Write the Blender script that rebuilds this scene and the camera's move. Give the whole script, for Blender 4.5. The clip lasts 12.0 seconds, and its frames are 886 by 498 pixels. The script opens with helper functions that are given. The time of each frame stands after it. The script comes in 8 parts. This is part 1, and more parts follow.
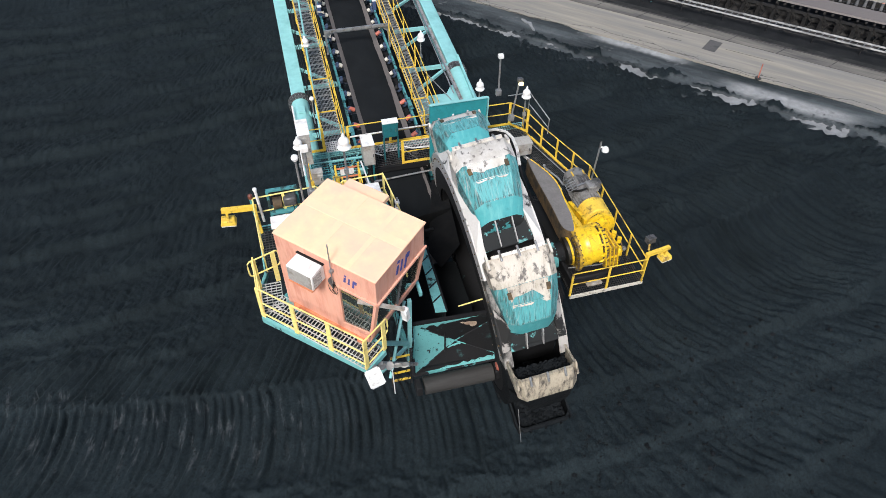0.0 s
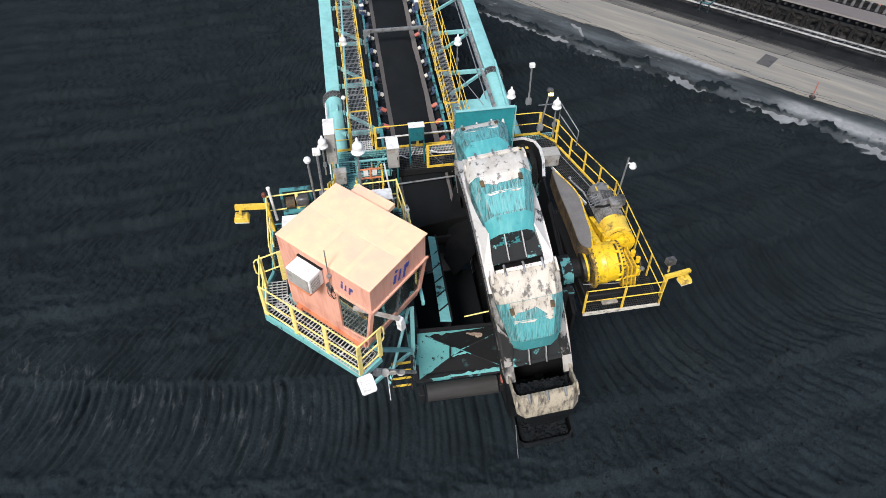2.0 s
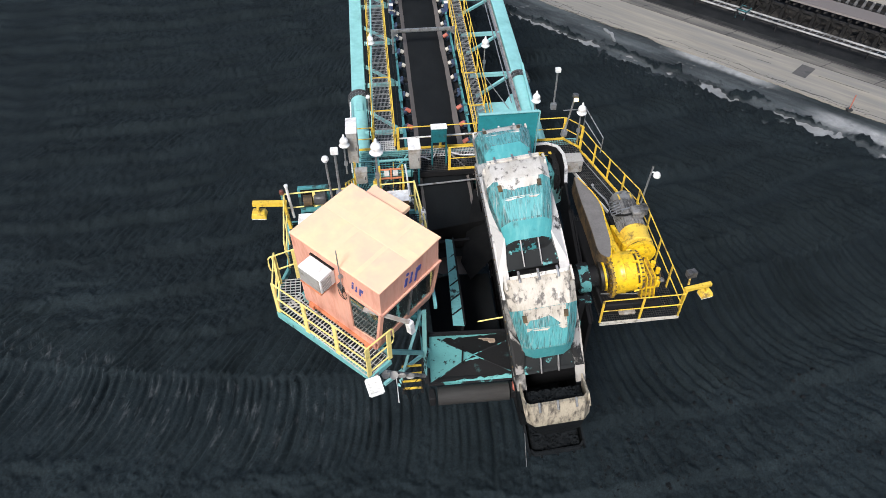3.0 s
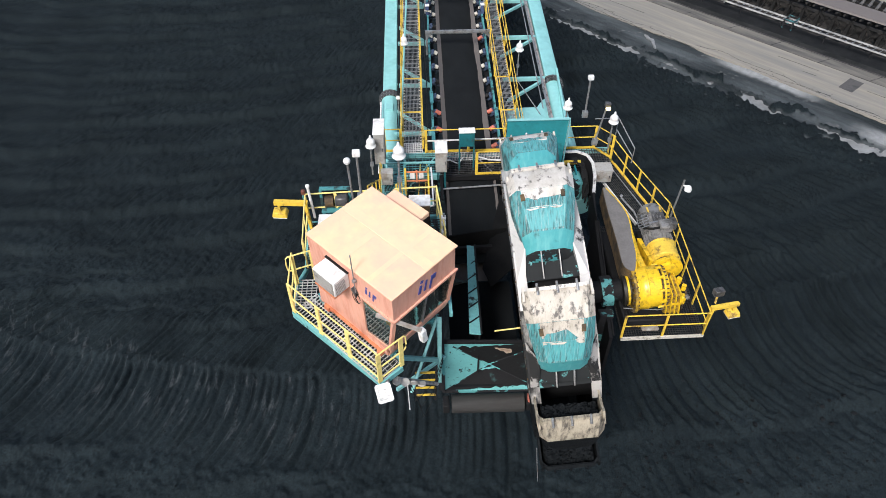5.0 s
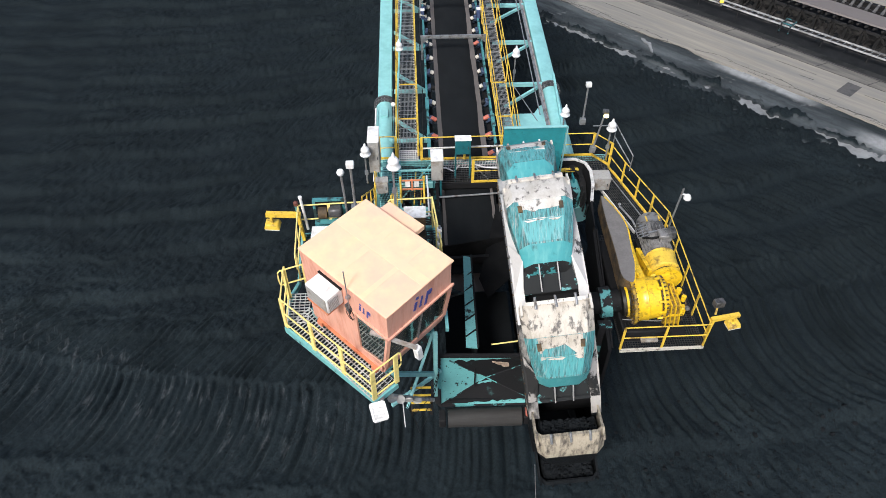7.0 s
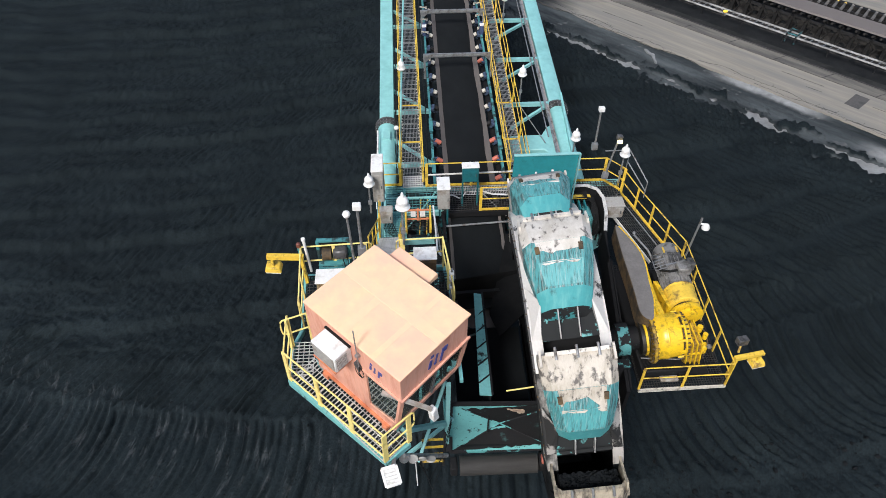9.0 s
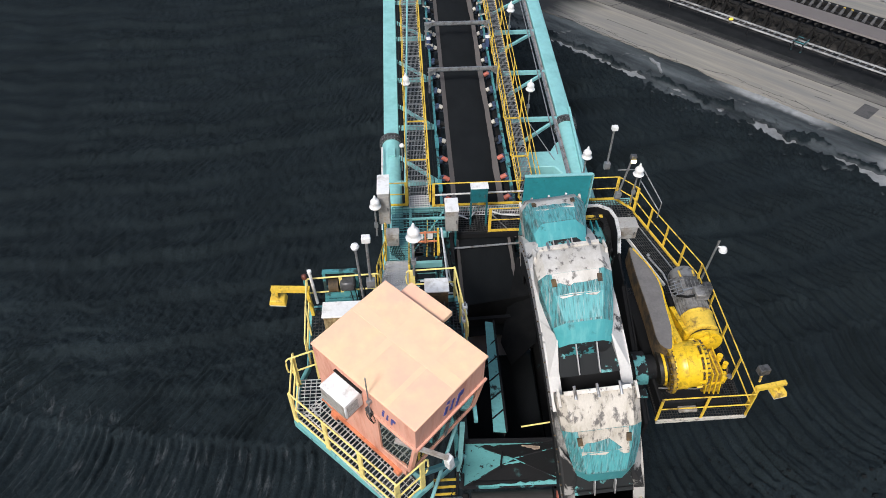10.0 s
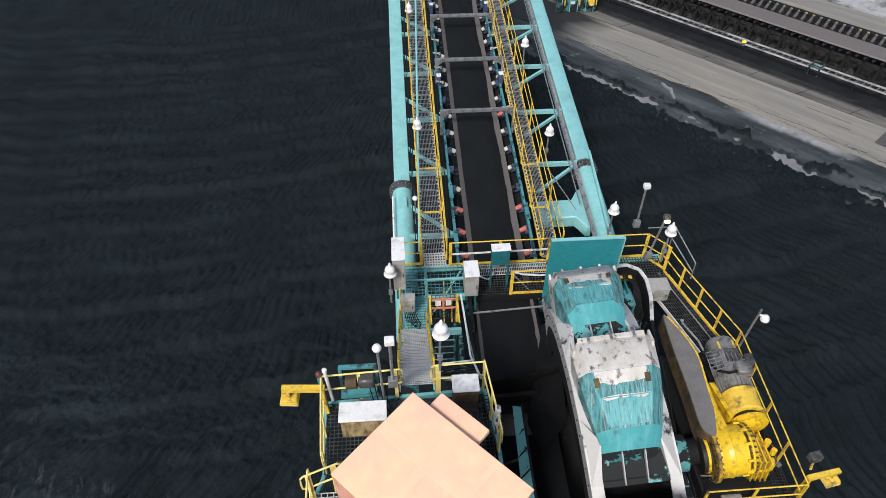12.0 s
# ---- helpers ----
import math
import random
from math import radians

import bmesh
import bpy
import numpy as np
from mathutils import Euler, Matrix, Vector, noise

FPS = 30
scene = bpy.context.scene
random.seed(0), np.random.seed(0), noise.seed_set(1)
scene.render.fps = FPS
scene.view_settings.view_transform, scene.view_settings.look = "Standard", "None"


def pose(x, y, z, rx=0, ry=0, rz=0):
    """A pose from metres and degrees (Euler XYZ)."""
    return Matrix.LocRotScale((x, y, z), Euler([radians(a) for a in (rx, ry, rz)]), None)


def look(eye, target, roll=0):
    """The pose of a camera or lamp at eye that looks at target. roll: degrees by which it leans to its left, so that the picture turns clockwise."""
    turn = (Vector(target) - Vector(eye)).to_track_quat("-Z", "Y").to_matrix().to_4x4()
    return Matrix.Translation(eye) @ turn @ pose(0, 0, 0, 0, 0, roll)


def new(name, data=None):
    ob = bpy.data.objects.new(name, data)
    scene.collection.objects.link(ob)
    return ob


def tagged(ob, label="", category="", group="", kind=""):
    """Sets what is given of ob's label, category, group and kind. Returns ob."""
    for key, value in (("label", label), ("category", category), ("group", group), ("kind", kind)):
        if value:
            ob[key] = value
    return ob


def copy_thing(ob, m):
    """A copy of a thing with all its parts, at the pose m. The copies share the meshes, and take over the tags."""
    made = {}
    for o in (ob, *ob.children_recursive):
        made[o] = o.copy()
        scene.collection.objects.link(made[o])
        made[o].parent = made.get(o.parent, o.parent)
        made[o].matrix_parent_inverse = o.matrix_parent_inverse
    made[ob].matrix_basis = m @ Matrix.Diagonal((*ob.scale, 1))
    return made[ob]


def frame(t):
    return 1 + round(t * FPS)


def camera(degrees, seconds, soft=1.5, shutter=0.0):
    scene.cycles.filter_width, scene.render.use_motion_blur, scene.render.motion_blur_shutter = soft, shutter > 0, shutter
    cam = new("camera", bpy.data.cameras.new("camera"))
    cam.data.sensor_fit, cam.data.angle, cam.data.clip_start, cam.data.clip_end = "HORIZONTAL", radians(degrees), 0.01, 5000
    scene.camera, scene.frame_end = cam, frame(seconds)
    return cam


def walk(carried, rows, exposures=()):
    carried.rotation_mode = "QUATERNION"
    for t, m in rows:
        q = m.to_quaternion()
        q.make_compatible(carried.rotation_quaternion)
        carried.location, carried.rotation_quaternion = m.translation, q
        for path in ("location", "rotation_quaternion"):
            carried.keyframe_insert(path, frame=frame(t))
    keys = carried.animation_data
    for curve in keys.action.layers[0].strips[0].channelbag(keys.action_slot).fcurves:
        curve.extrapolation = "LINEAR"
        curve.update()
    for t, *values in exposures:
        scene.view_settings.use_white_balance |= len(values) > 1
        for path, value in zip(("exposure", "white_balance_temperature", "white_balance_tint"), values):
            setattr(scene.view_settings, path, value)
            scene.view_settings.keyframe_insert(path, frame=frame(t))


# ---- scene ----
import itertools

# ---- camera ----
cam = camera(65.9, 12.0, soft=0.8)
PATH = [
    (0.0, (-3.710, -20.574, 17.210), (-1.880, -13.643, 10.238), 0.04),
    (0.5, (-3.372, -20.590, 17.302), (-1.711, -13.635, 10.312), 0.05),
    (1.0, (-3.078, -20.598, 17.381), (-1.584, -13.612, 10.384), 0.08),
    (1.5, (-2.799, -20.568, 17.465), (-1.486, -13.561, 10.452), -0.08),
    (2.0, (-2.558, -20.520, 17.448), (-1.426, -13.481, 10.436), -0.10),
    (2.5, (-2.352, -20.465, 17.447), (-1.420, -13.400, 10.431), -0.21),
    (3.0, (-2.223, -20.410, 17.434), (-1.477, -13.318, 10.422), -0.12),
    (5.0, (-1.823, -20.127, 17.422), (-1.559, -13.010, 10.402), -0.24),
    (5.5, (-1.808, -20.049, 17.393), (-1.561, -12.930, 10.374), -0.14),
    (6.0, (-1.786, -19.961, 17.399), (-1.517, -12.845, 10.377), -0.11),
    (6.5, (-1.779, -19.835, 17.383), (-1.481, -12.718, 10.365), -0.05),
    (8.5, (-2.046, -18.588, 17.397), (-1.663, -11.461, 10.392), 0.04),
    (9.0, (-2.169, -18.116, 17.409), (-1.766, -10.988, 10.406), 0.05),
    (9.5, (-2.311, -17.606, 17.403), (-1.892, -10.475, 10.405), 0.04),
    (10.0, (-2.460, -17.065, 17.408), (-2.023, -9.922, 10.423), 0.06),
    (10.5, (-2.629, -16.456, 17.484), (-2.171, -9.317, 10.496), 0.14),
    (11.0, (-2.794, -15.827, 17.554), (-2.324, -8.692, 10.563), 0.20),
    (11.5, (-2.942, -15.187, 17.608), (-2.452, -8.032, 10.639), 0.12),
    (12.0, (-3.051, -14.468, 17.713), (-2.537, -7.309, 10.750), 0.24),
]
walk(cam, [(t, look(eye, target, roll)) for t, eye, target, roll in PATH],
     exposures=((0.0, 0.68), (6.5, 0.68), (9.0, 0.52), (12.0, 0.40)))

# ---- sky, sun, exposure ----
world = bpy.data.worlds.new("overcast_sky")
scene.world = world
world.use_nodes = True
wn = world.node_tree
sky = wn.nodes.new("ShaderNodeTexSky")
sky.sky_type, sky.sun_disc = 'NISHITA', False
sky.sun_elevation, sky.sun_rotation = radians(46), radians(208)
sky.air_density, sky.dust_density, sky.ozone_density = 1.0, 3.0, 1.0
wn.nodes["Background"].inputs["Strength"].default_value = 0.10
wn.links.new(sky.outputs["Color"], wn.nodes["Background"].inputs["Color"])
sun = new("sun", bpy.data.lights.new("sun", 'SUN'))
sun.data.energy, sun.data.angle, sun.data.color = 2.3, radians(14), (1.0, 0.99, 0.985)
sun.matrix_basis = look((-9.4, -17.6, 20.7), (0, 0, 0))


# ---- materials ----
def material(name, base, rough=0.5, metal=0.0, dirt=None, amount=0.0, size=1.2, vary=0.12, grain=14.0, bump=0.15, spec=0.5,
             stretch=(1, 1, 1), edge=0.06, depth=0.01, over=None):
    """Principled surface: base colour varied at two scales, dirt in patches with their own outline, fine relief.
    over: a second layer of wear, as colour, amount, size, edge and stretch."""
    m = bpy.data.materials.new(name)
    m.use_nodes = True
    nt = m.node_tree
    n, l = nt.nodes, nt.links
    b = n["Principled BSDF"]
    co = n.new("ShaderNodeTexCoord")
    mp = n.new("ShaderNodeMapping")
    mp.inputs["Scale"].default_value = stretch
    l.new(co.outputs["Object"], mp.inputs["Vector"])

    def tex(scale, detail, roughness=0.6):
        t = n.new("ShaderNodeTexNoise")
        t.inputs["Scale"].default_value, t.inputs["Detail"].default_value, t.inputs["Roughness"].default_value = scale, detail, roughness
        l.new(mp.outputs["Vector"], t.inputs["Vector"])
        return t

    big, fine = tex(1.0 / size, 6, 0.65), tex(grain, 4)
    hsv = n.new("ShaderNodeHueSaturation")
    hsv.inputs["Color"].default_value = (*base, 1)
    mr = n.new("ShaderNodeMapRange")
    mr.inputs["From Min"].default_value, mr.inputs["From Max"].default_value = 0.3, 0.7
    mr.inputs["To Min"].default_value, mr.inputs["To Max"].default_value = 1 - vary, 1 + vary
    l.new(fine.outputs["Fac"], mr.inputs["Value"])
    l.new(mr.outputs["Result"], hsv.inputs["Value"])
    colour = hsv.outputs["Color"]
    rough_out = None
    if dirt:
        ramp = n.new("ShaderNodeMapRange")
        ramp.inputs["From Min"].default_value, ramp.inputs["From Max"].default_value = 0.72 - 0.45 * amount - edge, 0.72 - 0.45 * amount + edge
        l.new(big.outputs["Fac"], ramp.inputs["Value"])
        mix = n.new("ShaderNodeMix")
        mix.data_type = 'RGBA'
        l.new(ramp.outputs["Result"], mix.inputs["Factor"])
        l.new(colour, mix.inputs["A"])
        mix.inputs["B"].default_value = (*dirt, 1)
        colour = mix.outputs["Result"]
        rr = n.new("ShaderNodeMapRange")
        rr.inputs["To Min"].default_value, rr.inputs["To Max"].default_value = rough, 0.85
        l.new(ramp.outputs["Result"], rr.inputs["Value"])
        rough_out = rr.outputs["Result"]
    if over:
        tint, share, span, soft_edge, pull = over
        mp2, no2, mr2, mx2 = n.new("ShaderNodeMapping"), n.new("ShaderNodeTexNoise"), n.new("ShaderNodeMapRange"), n.new("ShaderNodeMix")
        mp2.inputs["Scale"].default_value, mp2.inputs["Location"].default_value = pull, (3.7, 1.9, 8.3)
        no2.inputs["Scale"].default_value, no2.inputs["Detail"].default_value, no2.inputs["Roughness"].default_value = 1.0 / span, 7, 0.62
        mr2.inputs["From Min"].default_value, mr2.inputs["From Max"].default_value = 0.72 - 0.45 * share - soft_edge, 0.72 - 0.45 * share + soft_edge
        mx2.data_type = 'RGBA'
        mx2.inputs["B"].default_value = (*tint, 1)
        l.new(co.outputs["Object"], mp2.inputs["Vector"])
        l.new(mp2.outputs["Vector"], no2.inputs["Vector"])
        l.new(no2.outputs["Fac"], mr2.inputs["Value"])
        l.new(mr2.outputs["Result"], mx2.inputs["Factor"])
        l.new(colour, mx2.inputs["A"])
        colour = mx2.outputs["Result"]
    l.new(colour, b.inputs["Base Color"])
    b.inputs["Roughness"].default_value = rough
    if rough_out:
        l.new(rough_out, b.inputs["Roughness"])
    b.inputs["Metallic"].default_value = metal
    b.inputs["Specular IOR Level"].default_value = spec
    if bump:
        bp = n.new("ShaderNodeBump")
        bp.inputs["Strength"].default_value, bp.inputs["Distance"].default_value = bump, depth
        l.new(fine.outputs["Fac"], bp.inputs["Height"])
        l.new(bp.outputs["Normal"], b.inputs["Normal"])
    return m


COAL_DUST = (0.012, 0.012, 0.014)
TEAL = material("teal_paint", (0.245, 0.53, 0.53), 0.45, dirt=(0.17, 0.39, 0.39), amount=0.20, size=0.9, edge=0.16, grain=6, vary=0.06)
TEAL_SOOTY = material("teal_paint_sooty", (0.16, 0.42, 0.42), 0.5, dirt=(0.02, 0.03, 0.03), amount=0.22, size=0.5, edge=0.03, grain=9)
# darker teal with near-black patches, mostly for beams below the decks
TEAL_DARK = material("teal_paint_dark", (0.05, 0.22, 0.24), 0.6, dirt=COAL_DUST, amount=0.6, size=0.5)
GRIME = material("black_oily_grime", (0.016, 0.014, 0.011), 0.4, dirt=(0.05, 0.04, 0.02), amount=0.25, size=0.2, edge=0.1)
GRATE_WALK = material("walkway_grating_grey", (0.27, 0.275, 0.275), 0.5, metal=0.2, dirt=(0.10, 0.10, 0.10), amount=0.30, size=0.4, edge=0.15)
RUBBER_DARK = material("matt_black_rubber_sheet", (0.007, 0.0075, 0.008), 0.95, spec=0.06, dirt=(0.013, 0.013, 0.013), amount=0.4, size=0.5, edge=0.15)
TEAL_DEEP = material("deep_teal_box_paint", (0.012, 0.125, 0.145), 0.5, dirt=(0.01, 0.06, 0.07), amount=0.25, size=0.4, edge=0.1)
TEAL_MID = material("dull_teal_frame_paint", (0.07, 0.26, 0.28), 0.55, dirt=(0.02, 0.04, 0.04), amount=0.35, size=0.4, edge=0.05)
RUSTY_BOX = material("rust_stained_box_side", (0.42, 0.33, 0.18), 0.6, dirt=(0.14, 0.085, 0.035), amount=0.5, size=0.3, edge=0.12, stretch=(2, 2, 0.8))
TEAL_STAINED = material("teal_paint_coal_stained", (0.12, 0.38, 0.38), 0.5, dirt=COAL_DUST, amount=0.55, size=0.8, edge=0.015)
TEAL_PLATE = material("teal_plate_paint", (0.025, 0.235, 0.26), 0.5, dirt=(0.02, 0.12, 0.13), amount=0.2, size=0.7, grain=5)
YELLOW = material("yellow_paint", (0.74, 0.50, 0.06), 0.45, dirt=(0.22, 0.14, 0.04), amount=0.3, size=0.35, grain=12)
# yellow made paler so the tubes' highlights sit in the paint colour
YELLOW_PALE = material("yellow_paint_pale_sheen", (0.84, 0.69, 0.24), 0.5, dirt=(0.45, 0.34, 0.12), amount=0.15, size=0.4, grain=12)
YELLOW_GREASY = material("yellow_paint_greasy", (0.78, 0.50, 0.02), 0.33, dirt=(0.12, 0.075, 0.015), amount=0.22, size=0.24, edge=0.10, grain=14)
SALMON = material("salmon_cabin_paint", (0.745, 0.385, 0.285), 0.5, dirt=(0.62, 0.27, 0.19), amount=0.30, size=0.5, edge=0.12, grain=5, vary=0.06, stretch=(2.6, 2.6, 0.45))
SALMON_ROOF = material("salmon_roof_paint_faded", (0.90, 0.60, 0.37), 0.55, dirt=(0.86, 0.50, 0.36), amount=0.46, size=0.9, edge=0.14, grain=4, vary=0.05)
ORANGE = material("orange_paint", (0.66, 0.235, 0.115), 0.5, dirt=(0.36, 0.13, 0.06), amount=0.25, size=0.3)
WHITE = material("white_paint", (0.76, 0.76, 0.75), 0.45, dirt=(0.45, 0.42, 0.38), amount=0.2, size=0.3, edge=0.12, vary=0.05)
GREY_CABINET = material("grey_cabinet_steel", (0.36, 0.35, 0.33), 0.5, dirt=(0.2, 0.16, 0.12), amount=0.3, size=0.4, edge=0.1)
GALV = material("galvanised_steel", (0.34, 0.35, 0.36), 0.45, metal=0.6, dirt=(0.12, 0.10, 0.08), amount=0.3, size=0.3, edge=0.1)
GRATE = material("steel_grating", (0.085, 0.085, 0.085), 0.55, metal=0.2, dirt=(0.02, 0.02, 0.02), amount=0.5, size=0.4, edge=0.15)
GRATE_LIGHT = material("stair_grating_light", (0.62, 0.61, 0.59), 0.5, metal=0.2, dirt=(0.25, 0.25, 0.24), amount=0.25, size=0.3, edge=0.12)
TEAL_GRATE = material("teal_grating_paint", (0.09, 0.33, 0.35), 0.5, dirt=(0.02, 0.05, 0.05), amount=0.45, size=0.4, edge=0.1)
LIP = material("worn_bright_steel", (0.62, 0.59, 0.545), 0.42, dirt=(0.42, 0.385, 0.33), amount=0.30, size=0.6, edge=0.16, grain=24, vary=0.06, bump=0.12, stretch=(1.4, 0.9, 0.9), over=((0.12, 0.11, 0.10), 0.27, 0.26, 0.05, (1.3, 1.0, 1.0)))
# smeared copies of LIP, also dulled for front buckets that get less light
LIP_MID = material("worn_steel_smeared_shaded", (0.53, 0.485, 0.42), 0.45, dirt=(0.33, 0.29, 0.23), amount=0.36, size=0.5, edge=0.14, grain=22, vary=0.08, bump=0.15, stretch=(1.6, 0.7, 0.7), over=((0.11, 0.10, 0.09), 0.34, 0.24, 0.05, (1.6, 0.9, 0.9)))
LIP_DULL = material("worn_steel_cream_shaded", (0.36, 0.315, 0.24), 0.6, dirt=(0.07, 0.06, 0.05), amount=0.38, size=0.30, edge=0.10, grain=16, vary=0.12, bump=0.2, stretch=(2.2, 0.8, 0.8))
RING_DIRTY = material("worn_ring_coal_smeared", (0.40, 0.38, 0.355), 0.5, dirt=(0.02, 0.02, 0.02), amount=0.44, size=1.3, edge=0.05, grain=16, vary=0.06, stretch=(1.0, 0.5, 0.5))
TEAL_BLACKED = material("teal_remnants_under_coal", (0.13, 0.40, 0.40), 0.55, dirt=(0.012, 0.014, 0.015), amount=0.74, size=0.45, edge=0.025, grain=9)
RING_DARK = material("ring_dark_over_steel", (0.36, 0.34, 0.32), 0.5, dirt=(0.014, 0.014, 0.014), amount=0.66, size=0.5, edge=0.04, grain=16, vary=0.06)
RING = material("worn_ring_steel", (0.42, 0.41, 0.405), 0.42, dirt=(0.06, 0.058, 0.055), amount=0.24, size=1.1, edge=0.05, grain=18, vary=0.05, bump=0.08, stretch=(1.0, 0.6, 0.6))
BUCKET = material("bucket_teal_paint_worn", (0.068, 0.325, 0.345), 0.42, dirt=(0.020, 0.060, 0.064), amount=0.10, size=0.5, edge=0.06, grain=10, vary=0.06, over=((0.13, 0.40, 0.41), 0.30, 0.35, 0.10, (2.4, 0.5, 0.5)))
BUCKET_WORN = material("bucket_teal_scraped", (0.075, 0.30, 0.315), 0.45, dirt=(0.050, 0.105, 0.108), amount=0.42, size=0.16, edge=0.09, grain=12, vary=0.08, stretch=(3.4, 0.4, 0.4), over=((0.36, 0.40, 0.39), 0.24, 0.13, 0.08, (3.6, 0.4, 0.4)))
BUCKET_TAIL = material("bucket_teal_coal_tail", (0.060, 0.30, 0.32), 0.45, dirt=(0.012, 0.013, 0.014), amount=0.52, size=0.4, edge=0.015, grain=10, vary=0.08)
RING_TOP = material("ring_top_worn", (0.52, 0.505, 0.485), 0.42, dirt=(0.03, 0.032, 0.034), amount=0.27, size=0.7, edge=0.03, grain=18, vary=0.05, bump=0.08)
BLACK_STEEL = material("coal_blackened_steel", (0.010, 0.010, 0.011), 0.75, spec=0.25, dirt=(0.04, 0.09, 0.09), amount=0.06, size=0.6, edge=0.05, bump=0.4)
BELT_EDGE = material("belt_edge_rubber_dusty", (0.105, 0.092, 0.086), 0.75, dirt=(0.09, 0.08, 0.075), amount=0.4, size=0.5, edge=0.12, stretch=(1, 0.2, 1))
CABLE = material("black_cable_rubber", (0.009, 0.009, 0.009), 0.6, spec=0.25)
BROWN = material("rusty_torque_arm_side", (0.12, 0.075, 0.03), 0.7, dirt=(0.03, 0.025, 0.02), amount=0.45, size=0.5, edge=0.1)
DUST_TOP = material("coal_dust_layer_grey", (0.17, 0.16, 0.155), 0.9, dirt=(0.12, 0.113, 0.108), amount=0.3, size=0.4, edge=0.2, bump=0.3)
MOTOR = material("dark_grey_motor_casting", (0.085, 0.085, 0.088), 0.32, dirt=(0.025, 0.025, 0.025), amount=0.35, size=0.3, edge=0.1)
MOTOR_GREY = material("grey_motor_paint", (0.21, 0.205, 0.20), 0.4, dirt=(0.07, 0.068, 0.062), amount=0.34, size=0.3, edge=0.08, grain=10)
PALE_ARCH = material("pale_worn_guard_edge", (0.60, 0.585, 0.56), 0.5, dirt=(0.16, 0.15, 0.14), amount=0.28, size=0.25, edge=0.06)
BELT_COAL = material("fine_coal_on_belt", (0.0072, 0.0086, 0.0096), 0.85, spec=0.12, dirt=(0.0115, 0.0132, 0.0145), amount=0.4, size=0.6, edge=0.2, grain=30, bump=0.5, vary=0.2, stretch=(1, 0.5, 1))
ROLLER_ORANGE = material("orange_red_roller", (0.46, 0.13, 0.09), 0.55, dirt=(0.2, 0.06, 0.04), amount=0.2, size=0.2)
ROLLER_PALE = material("pale_roller_end", (0.55, 0.52, 0.46), 0.55, dirt=(0.15, 0.13, 0.1), amount=0.3, size=0.2)
BLUE_GREY = material("blue_grey_box", (0.05, 0.075, 0.16), 0.5, dirt=COAL_DUST, amount=0.3, size=0.3)
LOGO = material("navy_logo_paint", (0.055, 0.07, 0.28), 0.5)
RED = material("red_brown_lens", (0.13, 0.04, 0.028), 0.5)
COAL = material("loose_coal", (0.0060, 0.0076, 0.0090), 0.85, spec=0.12, dirt=(0.0115, 0.0135, 0.0152), amount=0.35, size=0.25, edge=0.15, grain=22, bump=0.9, depth=0.03, vary=0.35)
BELT_FAR = material("belt_cover_grey_brown", (0.14, 0.125, 0.118), 0.85, dirt=(0.13, 0.115, 0.11), amount=0.4, size=2.0, edge=0.15)
STEEL_DARK = material("dark_conveyor_steel", (0.018, 0.018, 0.019), 0.7, spec=0.3, dirt=(0.012, 0.012, 0.012), amount=0.4, size=0.6)

GLASS = bpy.data.materials.new("dark_window_glass")
GLASS.use_nodes = True
gb = GLASS.node_tree.nodes["Principled BSDF"]
gb.inputs["Base Color"].default_value, gb.inputs["Roughness"].default_value = (0.30, 0.38, 0.36, 1), 0.03
gb.inputs["Transmission Weight"].default_value, gb.inputs["IOR"].default_value = 0.93, 1.95
LAMP_ON = bpy.data.materials.new("lit_warm_lamp")
LAMP_ON.use_nodes = True
lb = LAMP_ON.node_tree.nodes["Principled BSDF"]
lb.inputs["Base Color"].default_value = (0.9, 0.7, 0.3, 1)
lb.inputs["Emission Color"].default_value, lb.inputs["Emission Strength"].default_value = (1.0, 0.75, 0.25, 1), 6.0
LAMP_YELLOW = bpy.data.materials.new("lit_yellow_lamp")
LAMP_YELLOW.use_nodes = True
ly = LAMP_YELLOW.node_tree.nodes["Principled BSDF"]
ly.inputs["Base Color"].default_value = (0.8, 0.5, 0.05, 1)
ly.inputs["Emission Color"].default_value, ly.inputs["Emission Strength"].default_value = (1.0, 0.62, 0.05, 1), 0.6


